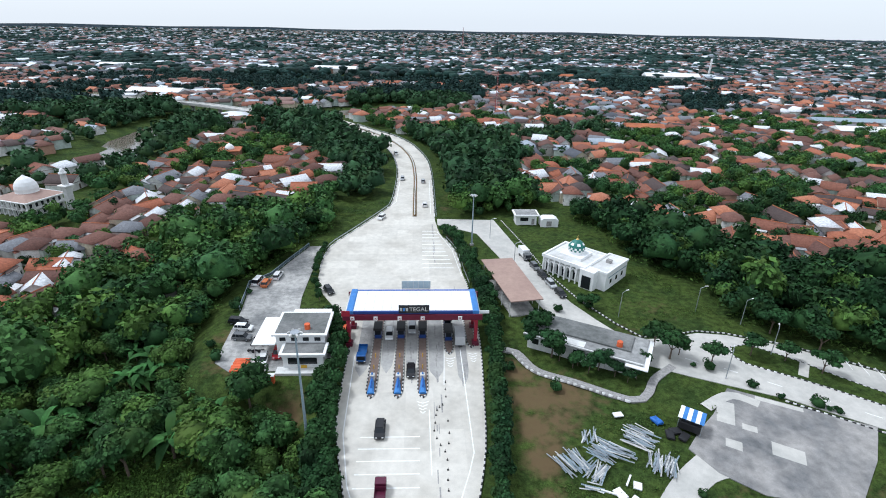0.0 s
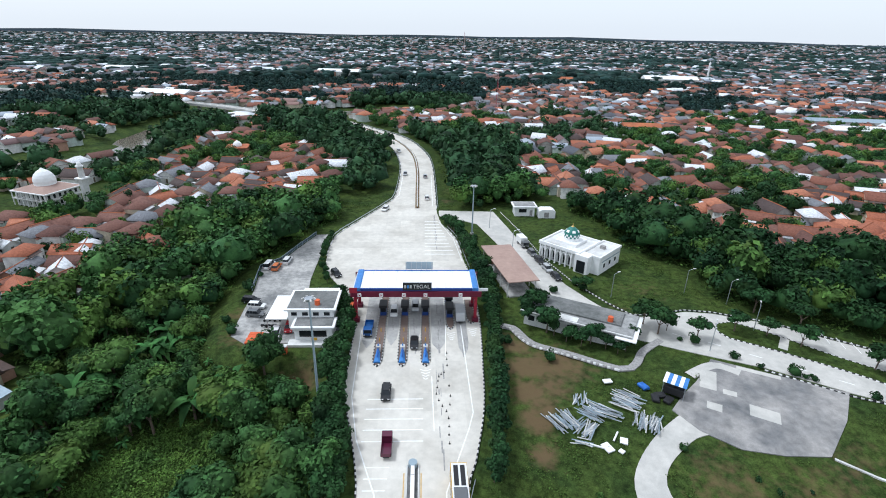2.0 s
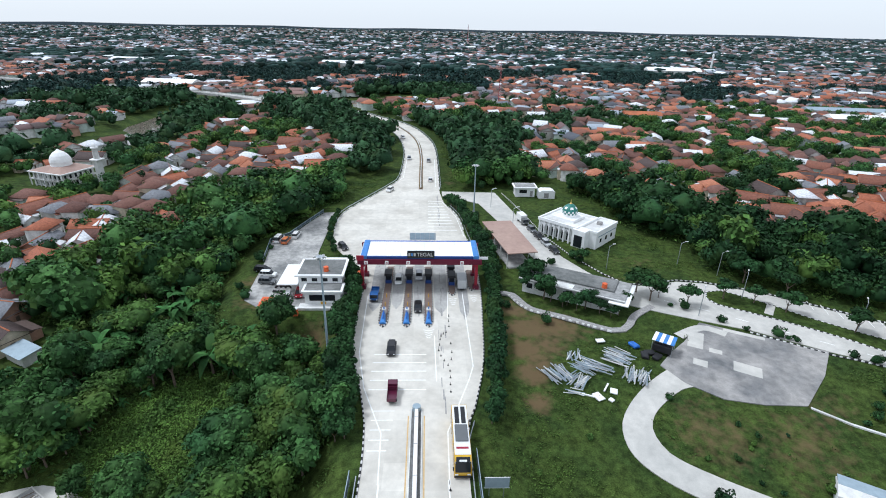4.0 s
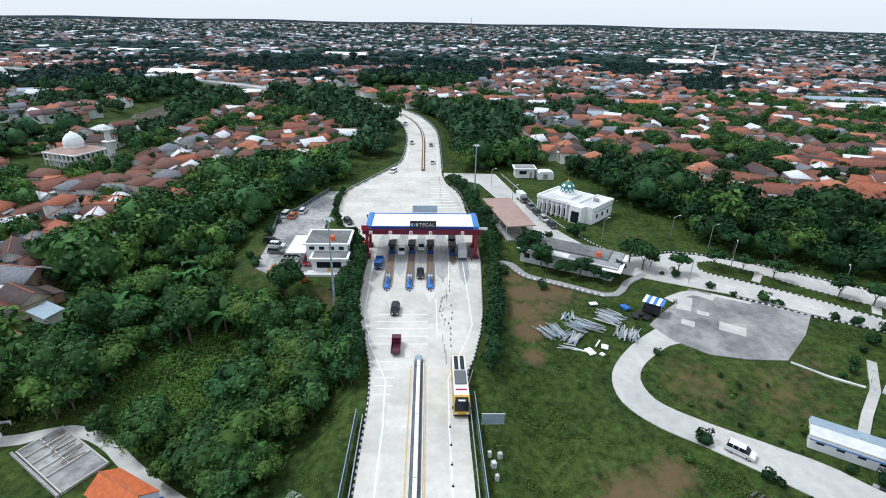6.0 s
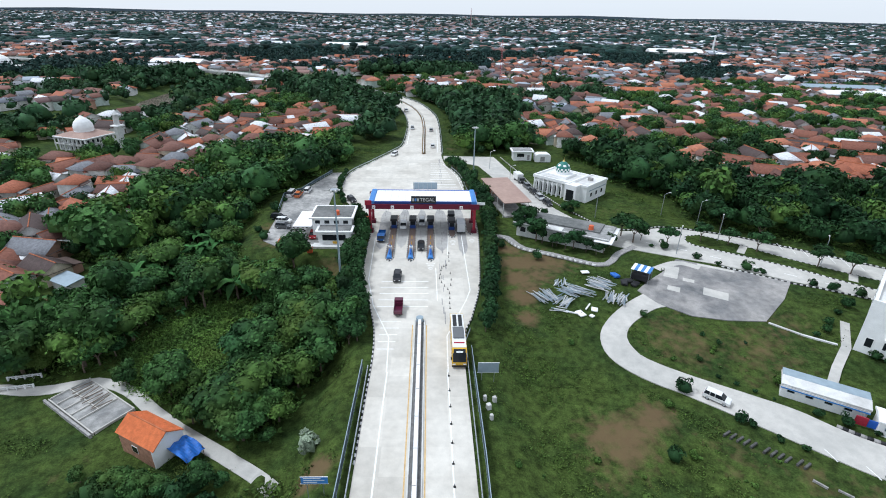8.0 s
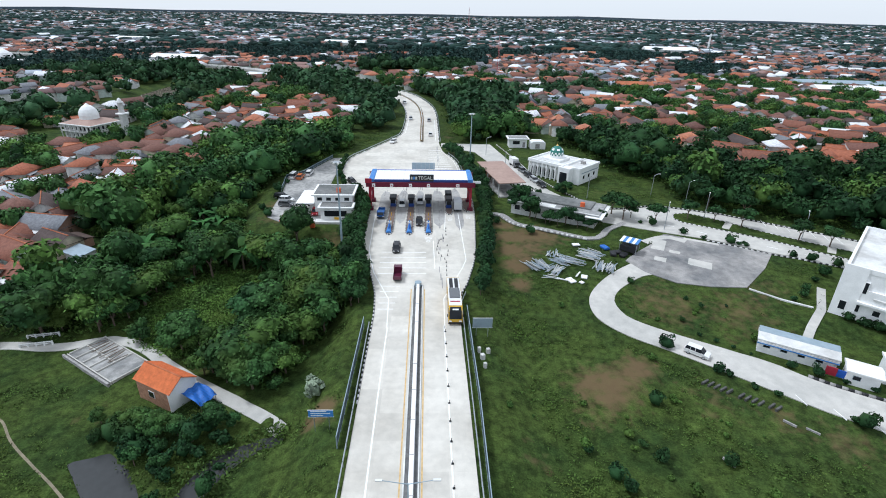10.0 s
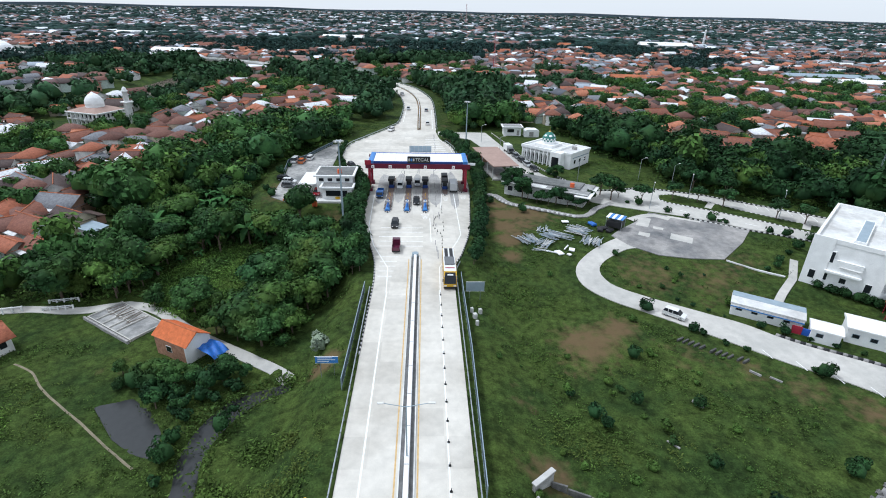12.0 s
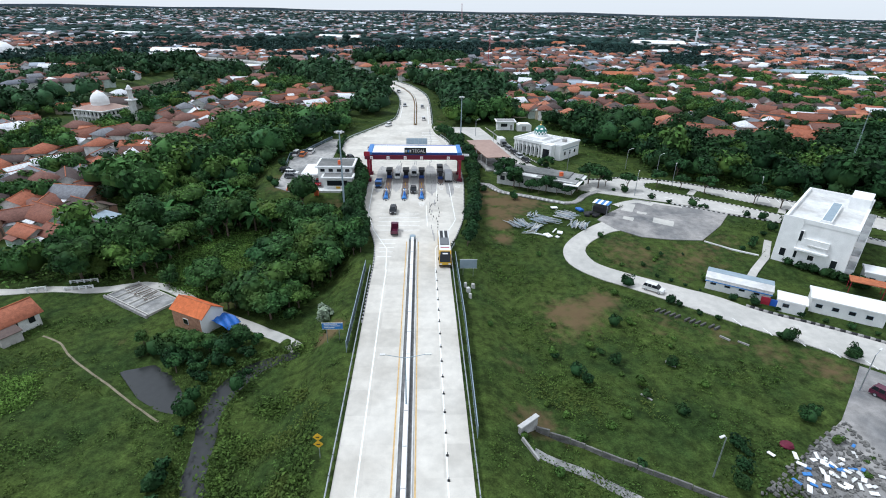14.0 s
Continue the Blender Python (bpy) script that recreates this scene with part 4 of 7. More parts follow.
kerb("kerb_left", part_of(ROAD_LEFT, -60, 20), -0.1, "black and white painted kerb of the toll road")
kerb("kerb_right", part_of(ROAD_RIGHT, -34, 52), 0.1, "black and white painted kerb of the toll road")
kerb("kerb_plaza_left", part_of(ROAD_LEFT, 56, 300), -0.1, "pale kerb of the toll road bend", 0.35, 0.2, colours=("white_dirty", "stone_grey"), step=3)
kerb("kerb_plaza_right", part_of(ROAD_RIGHT, 56, 82) , 0.1, "pale kerb of the toll plaza", 0.35, 0.2, colours=("white_dirty", "stone_grey"), step=2)
kerb("kerb_road_right", part_of(ROAD_RIGHT, 100, 300), 0.1, "pale kerb of the toll road bend", 0.35, 0.2, colours=("white_dirty", "stone_grey"), step=3)
kerb("kerb_service", [(31, 97), (34.8, 77.3), (38.6, 52.4), (43, 38), (48.5, 26.5), (52.6, 20.6), (57.5, 20.5), (66.5, 22.8), (73, 21.8), (84.8, 16.8), (108.6, -0.2), (150, -32)], 0,
     "black and white painted kerb along the service road")
kerb("kerb_island", ISLAND + ISLAND[:1], 0, "black and white painted kerb round the planted island")
kerb("kerb_drive", part_of(LOOP_IN, -115, -50), -0.4, "dark and pale kerb stones along the driveway", 0.45, 0.25, 0.8, ("stone_grey", "black"))
kerb("kerb_verge", [(72.0, -1.6), (84.0, -10.0), (99.4, -17.0), (148.2, -40.8)], 0.2, "black and white kerb beside the yard")
tagged(finish("verge", lay(prism(ISLAND, -0.2, 0.1)), M["grass"]), "grassy island between the service road and parking bays", "verge", kind="structure")
for cut in ((82.6, 8.2, -38), (100.5, -6.6, -38)):
    tagged(finish("crossing", box(-0.9, 0.9, -3.4, 3.4, 0.0, 0.125, m=pose(cut[0], cut[1], 0, 0, 0, cut[2])), M["concrete_drive"]), "pale concrete path across the planted island", "path", kind="structure")

bm = bmesh.new()
for line, off, w in ((part_of(ROAD_LEFT, -170, -40), 2.75, 0.22), (part_of(ROAD_RIGHT, -170, -40), -3.0, 0.2)):
    add_ribbon(bm, line, off, w, -0.05, 0.007)
for a, b, w in (((-5.15, -41), (-5.5, -31), 0.2), ((-5.5, -31), (-9.5, -19.7), 0.2), ((-9.5, -19.7), (-11.6, -8.8), 0.2), ((-11.6, -8.8), (-12.3, 14), 0.2), ((5.1, -41), (5.2, -30.7), 0.2), ((5.2, -30.7), (9.6, -17.6), 0.2), ((9.6, -17.6), (10.7, -13.5), 0.2), ((10.7, -13.5), (10.4, 16), 0.2),
                ((3.4, -3), (3.6, -18), 0.18), ((6.4, 4), (6.9, 16), 0.16), ((13.3, 52), (11.6, 70), 0.2), ((11.6, 70), (7.2, 86), 0.2), ((-8.2, 118), (-7.8, 156), 0.2),
                ((5.4, 104), (5.4, 150), 0.2), ((-12.0, 108), (-8.2, 118), 0.2)):
    add_ribbon(bm, [a, b], 0, w, -0.05, 0.007)
for i in range(5):
    add_box(bm, -8.6, 1.7, -9.8 - 2.65 * i, -9.58 - 2.65 * i, -0.05, 0.0072)
for i in range(5):
    add_box(bm, -7.4, -3.6 - 0.2 * i, -25.9 - 2.2 * i, -25.7 - 2.2 * i, -0.05, 0.0074)
for i in range(11):
    add_box(bm, 2.2, 11.4 - 0.45 * i, 57 + 2.9 * i, 57.4 + 2.9 * i, -0.05, 0.007)
for k in range(4):
    for cx, y0 in ((2.2, -1.2), (8.0, 12.6), (13.0, 14.2)):
        for sg in (-1, 1):
            add_ribbon(bm, [(cx, y0 - 0.9 * k), (cx + sg * (1.1 - 0.2 * k), y0 + 0.5 - 0.9 * k)], 0, 0.2, -0.05, 0.007)
tagged(finish("road_marking", bm, M["line_white"]), "white painted lane lines and rumble bars", "road marking", kind="structure")
bm = bmesh.new()
for i in range(7):
    add_box(bm, -0.06, 0.06, -2.3, 2.3, -0.1, 0.004, m=pose(106 - 2.1 * i, 1.4 + 1.9 * i - 3.0, 0, 0, 0, -15))
for i in range(5):
    add_box(bm, -0.06, 0.06, -1.2, 1.2, -0.1, 0.0, m=pose(60.4 + 3.8 * i, -56.0 - 3.2 * i, 0, 0, 0, 8))
for i in range(6):
    add_box(bm, -1.3, 1.3, -0.09, 0.09, -0.1, 0.004, m=pose(60 + 6.5 * i, 12.4 - 4.6 * i + (0 if i else -1), 0, 0, 0, -36))
tagged(finish("parking_marking", lay(bm), M["line_white"]), "white painted bay lines on the service road", "road marking", kind="structure")
bm = bmesh.new()
for x in (-1.25, 1.4):
    add_ribbon(bm, [(x, -170), (x, -27)], 0, 0.2, -0.05, 0.007)
tagged(finish("median_marking", bm, M["line_yellow"]), "worn yellow lines beside the median", "road marking", kind="structure")
bm = bmesh.new()
rs = random.Random(3)
for lx, y0, y1, n in ((-5.2, 6, 40, 16), (-0.2, 4, 40, 16), (5.2, -4, 44, 20), (-10.6, 10, 34, 10), (10.4, 0, 44, 14), (4.6, -30, -2, 9), (5.8, 58, 92, 14)):
    for i in range(n):
        y = rs.uniform(y0, y1)
        x = lx + rs.uniform(-0.5, 0.5)
        add_box(bm, x, x + rs.uniform(0.1, 0.3), y, y + rs.uniform(1.2, 5), -0.05, 0.0056 + 0.000002 * i)
tagged(finish("skid_mark", bm, M["stone_grey"]), "dark tyre and oil streaks on the lanes", "stain", kind="structure")

# strips below the gate: tyre grime plus painted shade of the roof
for x0, x1, y0, y1 in ((-12.0, -8.9, 9, 33), (-6.7, -3.8, 10, 34), (-1.5, 1.1, 10, 34), (3.4, 6.8, 8, 34), (9.2, 11.8, 6, 36)):
    outline = [(x0 + 0.2, y0 + 1), (x0 + 0.5, y0), ((x0 + x1) / 2, y0 - 2.2), (x1 - 0.4, y0 + 0.4), (x1 - 0.1, y0 + 3), (x1, y1 - 4), (x1 - 0.6, y1), (x0 + 0.8, y1 + 1.5), (x0, y1 - 3)]
    tagged(finish("lane_grime", prism(outline, -0.05, 0.0048), M["lane_grime"]), "oil-grimed toll lane concrete, darkened for gate shade", "stain", kind="structure")
# the median: kerbed strip, white wall
med = thing("median_barrier", "long white concrete median wall on a dark kerbed strip", "barrier")
part("base", box(-0.85, 1.05, -170, -25.5, -0.1, 0.12), M["asphalt_patch"], med, "dark weedy strip")
part("wall", profile([(-0.24, 0.1), (-0.2, 0.5), (-0.17, 0.85), (0.37, 0.85), (0.4, 0.5), (0.44, 0.1)], -170, -25.8), M["white"], med)
for i in range(24):
    part("joint_cap", box(-0.16, 0.36, -28.1 - 6 * i, -28.0 - 6 * i, 0.3, 0.87), M["stone_grey"], med)
for sx in (-0.8, 1.0):
    part("kerb", box(sx - 0.09, sx + 0.09, -170, -25.6, -0.1, 0.2), M["white_dirty"], med)
part("nose", tube((0.1, -25.6, 0.0), (0.1, -25.6, 0.9), 0.75, 0.7, 14), M["steel_paint"], med, "rounded grey end piece")
FAR_MEDIAN = curve_through([(-0.6, 101), (-0.8, 122), (-1.1, 157), (-3.2, 188), (-8.5, 214), (-16, 235), (-26, 255), (-40, 275), (-58, 300)], 4)
fm = thing("median_strip", "kerbed brown median strip along the bend", "barrier")
part("base", ribbon(FAR_MEDIAN, 0, 1.5, -0.1, 0.2), M["dirt"], fm)
part("rail", ribbon(FAR_MEDIAN, 0.0, 0.3, 0.2, 0.75), M["white_dirty"], fm)


def guardrail(name, line, label, fence=False, h=0.75):
    g = thing(name, label, "fence" if fence else "guardrail")
    if fence:
        part("mesh_panel", ribbon(line, 0, 0.05, 0.3, h - 0.15), M["fence_mesh"], g, "dark wire mesh")
        part("rail", ribbon(line, 0, 0.1, h - 0.15, h - 0.05), M["steel_paint"], g)
        part("rail", ribbon(line, 0, 0.1, 0.2, 0.3), M["steel_paint"], g)
    else:
        part("rail", ribbon(line, 0, 0.12, 0.45, h), M["steel"], g)
    acc = 0.0
    for (x0, y0), (x1, y1) in zip(line, line[1:]):
        d = math.hypot(x1 - x0, y1 - y0)
        while acc < d:
            u = acc / d
            x, y = x0 + (x1 - x0) * u, y0 + (y1 - y0) * u
            part("post", box(x - 0.06, x + 0.06, y - 0.06, y + 0.06, -0.5, h), M["steel_paint" if fence else "steel"], g)
            acc += 3.0
        acc -= d
    return g


M["fence_mesh"] = mat("fence_mesh", (0.06, 0.085, 0.10), 0.6, var=0.3, scale=4)
guardrail("guardrail", [(-8.3, -170), (-8.3, -40)], "steel guardrail on posts along the toll road")
guardrail("guardrail", [(8.5, -170), (8.5, -33), (9.6, -29)], "steel guardrail on posts along the toll road")
guardrail("mesh_fence", [(-9.5, -68), (-9.2, -40)], "dark wire mesh fence beside the toll road", True, 1.9)
guardrail("mesh_fence", [(9.1, -86), (9.5, -60), (9.3, -36)], "dark wire mesh fence beside the toll road", True, 1.9)
guardrail("guardrail", sides(part_of(ROAD_LEFT, 60, 290), -0.7), "steel guardrail along the outer bend")
guardrail("guardrail", sides(part_of(ROAD_RIGHT, 100, 290), 0.7), "steel guardrail along the inner bend")
guardrail("guardrail", sides(part_of(ROAD_RIGHT, 44, 80), 0.7), "steel guardrail beside the plaza")
guardrail("car_park_fence", [(-33.7, 73), (-37.5, 61), (-40, 52), (-44.4, 47), (-42.6, 33)], "low fence round the car park", True, 1.2)


# ---- toll gate ----
def lettering(name, text, size, m, material, parent, depth=0.02):
    cu = bpy.data.curves.new(name, "FONT")
    cu.body, cu.size, cu.extrude, cu.align_x, cu.align_y = text, size, depth, "CENTER", "CENTER"
    tmp = bpy.data.objects.new(name, cu)
    me = bpy.data.meshes.new_from_object(tmp)
    me.materials.clear()
    me.materials.append(material)
    bpy.data.objects.remove(tmp)
    ob = new(name, me)
    ob.matrix_basis = m
    ob.parent = parent
    return ob


def toll_gate():
    g = thing("toll_gate", "wide toll gate with white roof, blue rim and maroon front", "toll gate")
    part("roof", profile([(-12.6, 8.75), (-12.6, 9.05), (13.0, 9.05), (13.0, 8.75)], 17.3, 26.4), M["white"], g, "white roof sheet")
    for i in range(14):
        x = -12.2 + i * 1.9
        part("roof_seam", box(x, x + 0.06, 17.5, 26.2, 9.04, 9.09), M["white_dirty"], g)
    for x0, x1 in ((-14.0, -12.55), (12.95, 14.3)):
        part("roof_end", profile([(x0, 8.5), (x0, 9.15), (x0 + 0.2, 9.3), (x1 - 0.2, 9.3), (x1, 9.15), (x1, 8.5)], 16.9, 26.8), M["blue_light"], g, "blue roof end")
    part("rim", box(-12.5, 12.9, 16.85, 17.35, 8.5, 9.16, 0.05), M["navy"], g, "dark blue front rim")
    part("rim", box(-12.5, 12.9, 26.35, 26.8, 8.5, 9.16, 0.05), M["blue"], g)
    part("fascia", box(-14.8, 15.0, 16.55, 16.95, 7.15, 8.5, 0.04), M["maroon"], g, "maroon front band")
    part("fascia", box(-14.8, 15.0, 26.75, 27.1, 7.15, 8.5, 0.04), M["maroon"], g)
    part("ceiling", box(-14.4, 14.6, 17.0, 26.7, 8.0, 8.45), M["white_dirty"], g)
    part("side_sign", box(-14.95, -13.2, 16.35, 16.55, 8.3, 9.6, 0.03), M["red"], g)
    part("side_sign", box(14.2, 16.6, 18.0, 18.2, 7.9, 8.6, 0.03), M["white"], g)
    for x in (-13.9, 13.9):
        for y in (18.2, 25.2):
            c = part("column", box(x - 0.35, x + 0.35, y - 0.35, y + 0.35, -0.2, 8.2, 0.05), M["red"], g, "red steel column")
            part("foot", box(x - 0.75, x + 0.75, y - 0.8, y + 0.8, -0.2, 0.9, 0.08), M["maroon"], c)
        for k in range(5):
            bm = bmesh.new()
            add_tube(bm, (x, 18.2, 0.6 + 1.5 * k), (x, 25.2 if k % 2 else 21.7, 2.0 + 1.5 * k), 0.1, n=6)
            part("brace", bm, M["maroon"], g)
        part("brace", tube((x, 18.0, 5.6), (x * 0.84, 18.0, 8.0), 0.14, n=6), M["red"], g)
    # name board
    b = part("name_board", box(-2.9, 3.6, 16.75, 16.98, 8.75, 10.7, 0.04), M["glass_dark"], g, "black name board with pale letters")
    lettering("lettering", "TEGAL", 1.3, pose(1.3, 16.72, 9.72, 90, 0, 0), M["white_dirty"], b)
    for i in range(3):
        part("letter_bar", box(-2.6 + 0.62 * i, -2.15 + 0.62 * i, 16.70, 16.75, 9.35, 10.1), M["white_dirty"] if i != 1 else M["blue_light"], b)
    bf = part("back_board", box(-2.6, 4.0, 26.9, 27.1, 9.3, 11.2, 0.04), M["steel_paint"], g, "grey back of a sign board")
    for i in range(6):
        part("stiffener", box(-2.4 + 1.2 * i, -2.28 + 1.2 * i, 26.75, 26.9, 9.0, 11.2), M["steel"], bf)
    for i, x in enumerate((-12.7, -7.8, -2.7, 2.2, 10.2)):
        s = part("lane_signal", box(x - 0.42, x + 0.42, 16.4, 16.56, 7.3, 8.15, 0.03), M["white"], g, "square lane signal")
        bmx = bmesh.new()
        for r in (45, -45):
            add_box(bmx, -0.3, 0.3, -0.02, 0.02, -0.05, 0.05, m=pose(x, 16.38, 7.72, 0, r, 0))
        part("cross", bmx, M["red"], s)
    return g


toll_gate()


def toll_island(x, y0, y1, nose=True):
    t = thing("toll_island", "raised brick toll island with painted kerb" + (" and blue crash nose" if nose else ""), "toll island", "toll islands")
    w = 0.95
    out = [(x - w, y1), (x - w, y0 + 2.2), (x - 0.55, y0 + 0.7), (x, y0), (x + 0.55, y0 + 0.7), (x + w, y0 + 2.2), (x + w, y1)]
    part("top", prism([(x + (px - x) * 0.84, py + (0.25 if py < y0 + 3 else 0)) for px, py in out], -0.1, 0.21), M["brick_red"], t, "reddish paving bricks")
    k = kerb("kerb", out, 0, "black and white kerb stones", 0.22, 0.26, 0.55)
    del k["kind"], k["category"]
    k.parent = t
    if nose:
        n = part("crash_nose", profile([(-0.75, 0.2), (-0.62, 0.75), (-0.3, 1.15), (0.3, 1.15), (0.62, 0.75), (0.75, 0.2)], 2.6, 6.2), M["blue_light"], t, "blue crash cushion")
        for v in n.data.vertices:
            u = (v.co.y - 2.6) / 3.6
            v.co.x = v.co.x * (0.55 + 0.45 * (1 - u)) + x
            v.co.y += y0 - 1.6
            v.co.z = 0.2 + (v.co.z - 0.2) * (0.45 + 0.55 * u)
        part("fin", profile([(x - 0.1, 0.3), (x - 0.06, 1.3), (x + 0.06, 1.3), (x + 0.1, 0.3)], y0 + 2.2, y0 + 5.2), M["blue"], t)
        part("cabinet", box(x - 0.5, x + 0.5, y0 + 5.0, y0 + 6.0, 0.2, 1.5, 0.06), M["white_dirty"], t, "white cabinet with a light")
        part("lamp", tube((x, y0 + 5.5, 1.5), (x, y0 + 5.5, 1.9), 0.2, 0.12, 10), M["blue_light"], t)
        for sy in (9, 13):
            part("bollard", tube((x, y0 + sy, 0.2), (x, y0 + sy, 1.1), 0.09, n=8), M["yellow"], t)
    return t


def toll_booth(x, y):
    t = thing("toll_booth", "small dark glazed toll booth", "toll booth", "toll booths")
    part("body", box(x - 0.75, x + 0.75, y - 1.3, y + 1.3, 0.2, 1.15, 0.04), M["navy"], t, "dark blue lower panels")
    part("glazing", box(x - 0.7, x + 0.7, y - 1.25, y + 1.25, 1.15, 2.35), M["glass_dark"], t)
    part("roof", box(x - 0.95, x + 0.95, y - 1.6, y + 1.6, 2.35, 3.0, 0.05), M["black"], t)
    for sx in (-1, 1):
        for sy in (-1, 1):
            part("post", box(x + sx * 0.72 - 0.05, x + sx * 0.72 + 0.05, y + sy * 1.27 - 0.05, y + sy * 1.27 + 0.05, 1.1, 2.4), M["steel"], t)
    return t


for x in (-7.8, -2.65, 2.2):
    toll_island(x, 0.2, 30)
    toll_booth(x, 21.5)
toll_island(8.0, 14.2, 31, False)
toll_booth(8.0, 20.5)
toll_island(13.0, 16.6, 28, False)
toll_booth(8.0, 25.5)


# ---- vehicles ----
def wheel_bm(r, w):
    bm = bmesh.new()
    add_tube(bm, (-w / 2, 0, 0), (w / 2, 0, 0), r, n=14)
    return bm


CAR_PAINT = {"white": (0.75, 0.75, 0.74), "black": (0.012, 0.012, 0.014), "silver": (0.45, 0.46, 0.47), "red": (0.35, 0.02, 0.03), "maroon": (0.09, 0.012, 0.035),
             "grey": (0.12, 0.125, 0.13), "orange": (0.55, 0.16, 0.05), "blue": (0.02, 0.09, 0.28), "yellow": (0.6, 0.36, 0.02)}
PAINT = {k: mat("car_paint_" + k, c, 0.25, 0.1, var=0.05, bump=0, spec=0.6) for k, c in CAR_PAINT.items()}


def wheels(t, w, ys, r=0.33, wd=0.22):
    for y in ys:
        for sx in (-1, 1):
            wh = part("wheel", wheel_bm(r, wd), M["rubber"], t)
            wh.location = (sx * (w / 2 - wd / 2), y, r)
            rim = part("rim", wheel_bm(r * 0.6, wd + 0.02), M["steel"], wh)


def car(x, y, turn, colour, label, l=4.2, w=1.7, h=1.65, kind="van", category="car", z=0.0):
    """Facing -y before the turn."""
    t = thing("car", label, category, "cars", pose(x, y, low(x, y) + z, 0, 0, turn))
    f, b = -l / 2, l / 2
    body = profile([(f, 0.3), (f - 0.02, 0.55), (f + 0.1, 0.8), (f + 0.95, 0.98), (b - 0.12, 1.0), (b, 0.75), (b - 0.02, 0.3)], -w / 2, w / 2)
    for v in body.verts:
        v.co = Vector((v.co.y, v.co.x, v.co.z))
    bmesh.ops.bevel(body, geom=[e for e in body.edges if len(e.link_faces) == 2 and e.calc_face_angle(0) > 0.9], offset=0.07, segments=2, affect="EDGES", profile=0.6)
    part("body", body, PAINT[colour], t, smooth=False)
    back = b - 0.1 if kind == "van" else b - 0.75
    glass = bmesh.new()
    base = [(-w / 2 + 0.06, f + 0.85), (w / 2 - 0.06, f + 0.85), (w / 2 - 0.06, back), (-w / 2 + 0.06, back)]
    top = [(-w / 2 + 0.2, f + 1.55), (w / 2 - 0.2, f + 1.55), (w / 2 - 0.2, back - 0.28), (-w / 2 + 0.2, back - 0.28)]
    lo = [glass.verts.new((*p, 0.96)) for p in base]
    hi = [glass.verts.new((*p, h - 0.06)) for p in top]
    glass.faces.new(hi)
    for i in range(4):
        glass.faces.new((lo[i], lo[(i + 1) % 4], hi[(i + 1) % 4], hi[i]))
    part("glazing", glass, M["glass_dark"], t)
    part("roof", box(-w / 2 + 0.19, w / 2 - 0.19, f + 1.5, back - 0.26, h - 0.07, h, 0.03), PAINT[colour], t)
    for sx in (-1, 1):
        for yy in (f + 2.3, f + 3.1):
            if yy < back - 0.2:
                part("pillar", box(sx * (w / 2 - 0.14) - 0.05, sx * (w / 2 - 0.14) + 0.05, yy, yy + 0.09, 0.95, h - 0.05), PAINT[colour], t)
        part("headlight", box(sx * (w / 2 - 0.3) - 0.17, sx * (w / 2 - 0.3) + 0.17, f - 0.02, f + 0.12, 0.6, 0.78, 0.02), M["white"], t)
        part("tail_light", box(sx * (w / 2 - 0.2) - 0.1, sx * (w / 2 - 0.2) + 0.1, b - 0.08, b + 0.02, 0.65, 0.9, 0.02), M["red"], t)
        part("mirror", box(sx * (w / 2 + 0.08) - 0.08, sx * (w / 2 + 0.08) + 0.08, f + 1.15, f + 1.28, 0.98, 1.12, 0.02), PAINT[colour], t)
    wheels(t, w, (f + 0.8, b - 0.85))
    return t


def truck(x, y, turn, cab, box_col, label, l=6.2, w=2.0, h=2.6, cargo=True):
    t = thing("truck", label, "truck", "trucks", pose(x, y, 0, 0, 0, turn))
    f, b = -l / 2, l / 2
    cabm = profile([(f, 0.5), (f, 1.2), (f + 0.25, 1.95), (f + 0.5, 2.1), (f + 1.7, 2.1), (f + 1.7, 0.5)], -w / 2, w / 2)
    for v in cabm.verts:
        v.co = Vector((v.co.y, v.co.x, v.co.z))
    c = part("cab", cabm, PAINT[cab], t)
    ws = box(-w / 2 + 0.15, w / 2 - 0.15, -0.03, 0.03, -0.36, 0.36, m=pose(0, f + 0.11, 1.57, -18, 0, 0))
    part("windscreen", ws, M["glass_dark"], c)
    for sx in (-1, 1):
        part("side_window", box(sx * w / 2 - 0.02, sx * w / 2 + 0.02, f + 0.5, f + 1.4, 1.3, 1.85), M["glass_dark"], c)
        part("headlight", box(sx * 0.75 - 0.18, sx * 0.75 + 0.18, f - 0.03, f + 0.05, 0.7, 0.9), M["white"], c)
    part("bumper", box(-w / 2, w / 2, f - 0.12, f + 0.1, 0.4, 0.68, 0.03), M["black"], t)
    part("chassis", box(-0.5, 0.5, f + 0.5, b, 0.5, 0.75), M["black"], t)
    if cargo:
        part("cargo_box", box(-w / 2 - 0.05, w / 2 + 0.05, f + 1.85, b, 0.8, h, 0.04), PAINT[box_col], t)
    else:
        part("cargo_bed", boxes((-w / 2, w / 2, f + 1.85, b, 0.75, 0.9), (-w / 2, -w / 2 + 0.08, f + 1.85, b, 0.9, 1.4), (w / 2 - 0.08, w / 2, f + 1.85, b, 0.9, 1.4),
                                (-w / 2, w / 2, f + 1.85, f + 1.95, 0.9, 1.7), (-w / 2, w / 2, b - 0.08, b, 0.9, 1.4)), PAINT[box_col], t)
    wheels(t, w, (f + 0.9, b - 1.2), 0.42, 0.3)
    return t


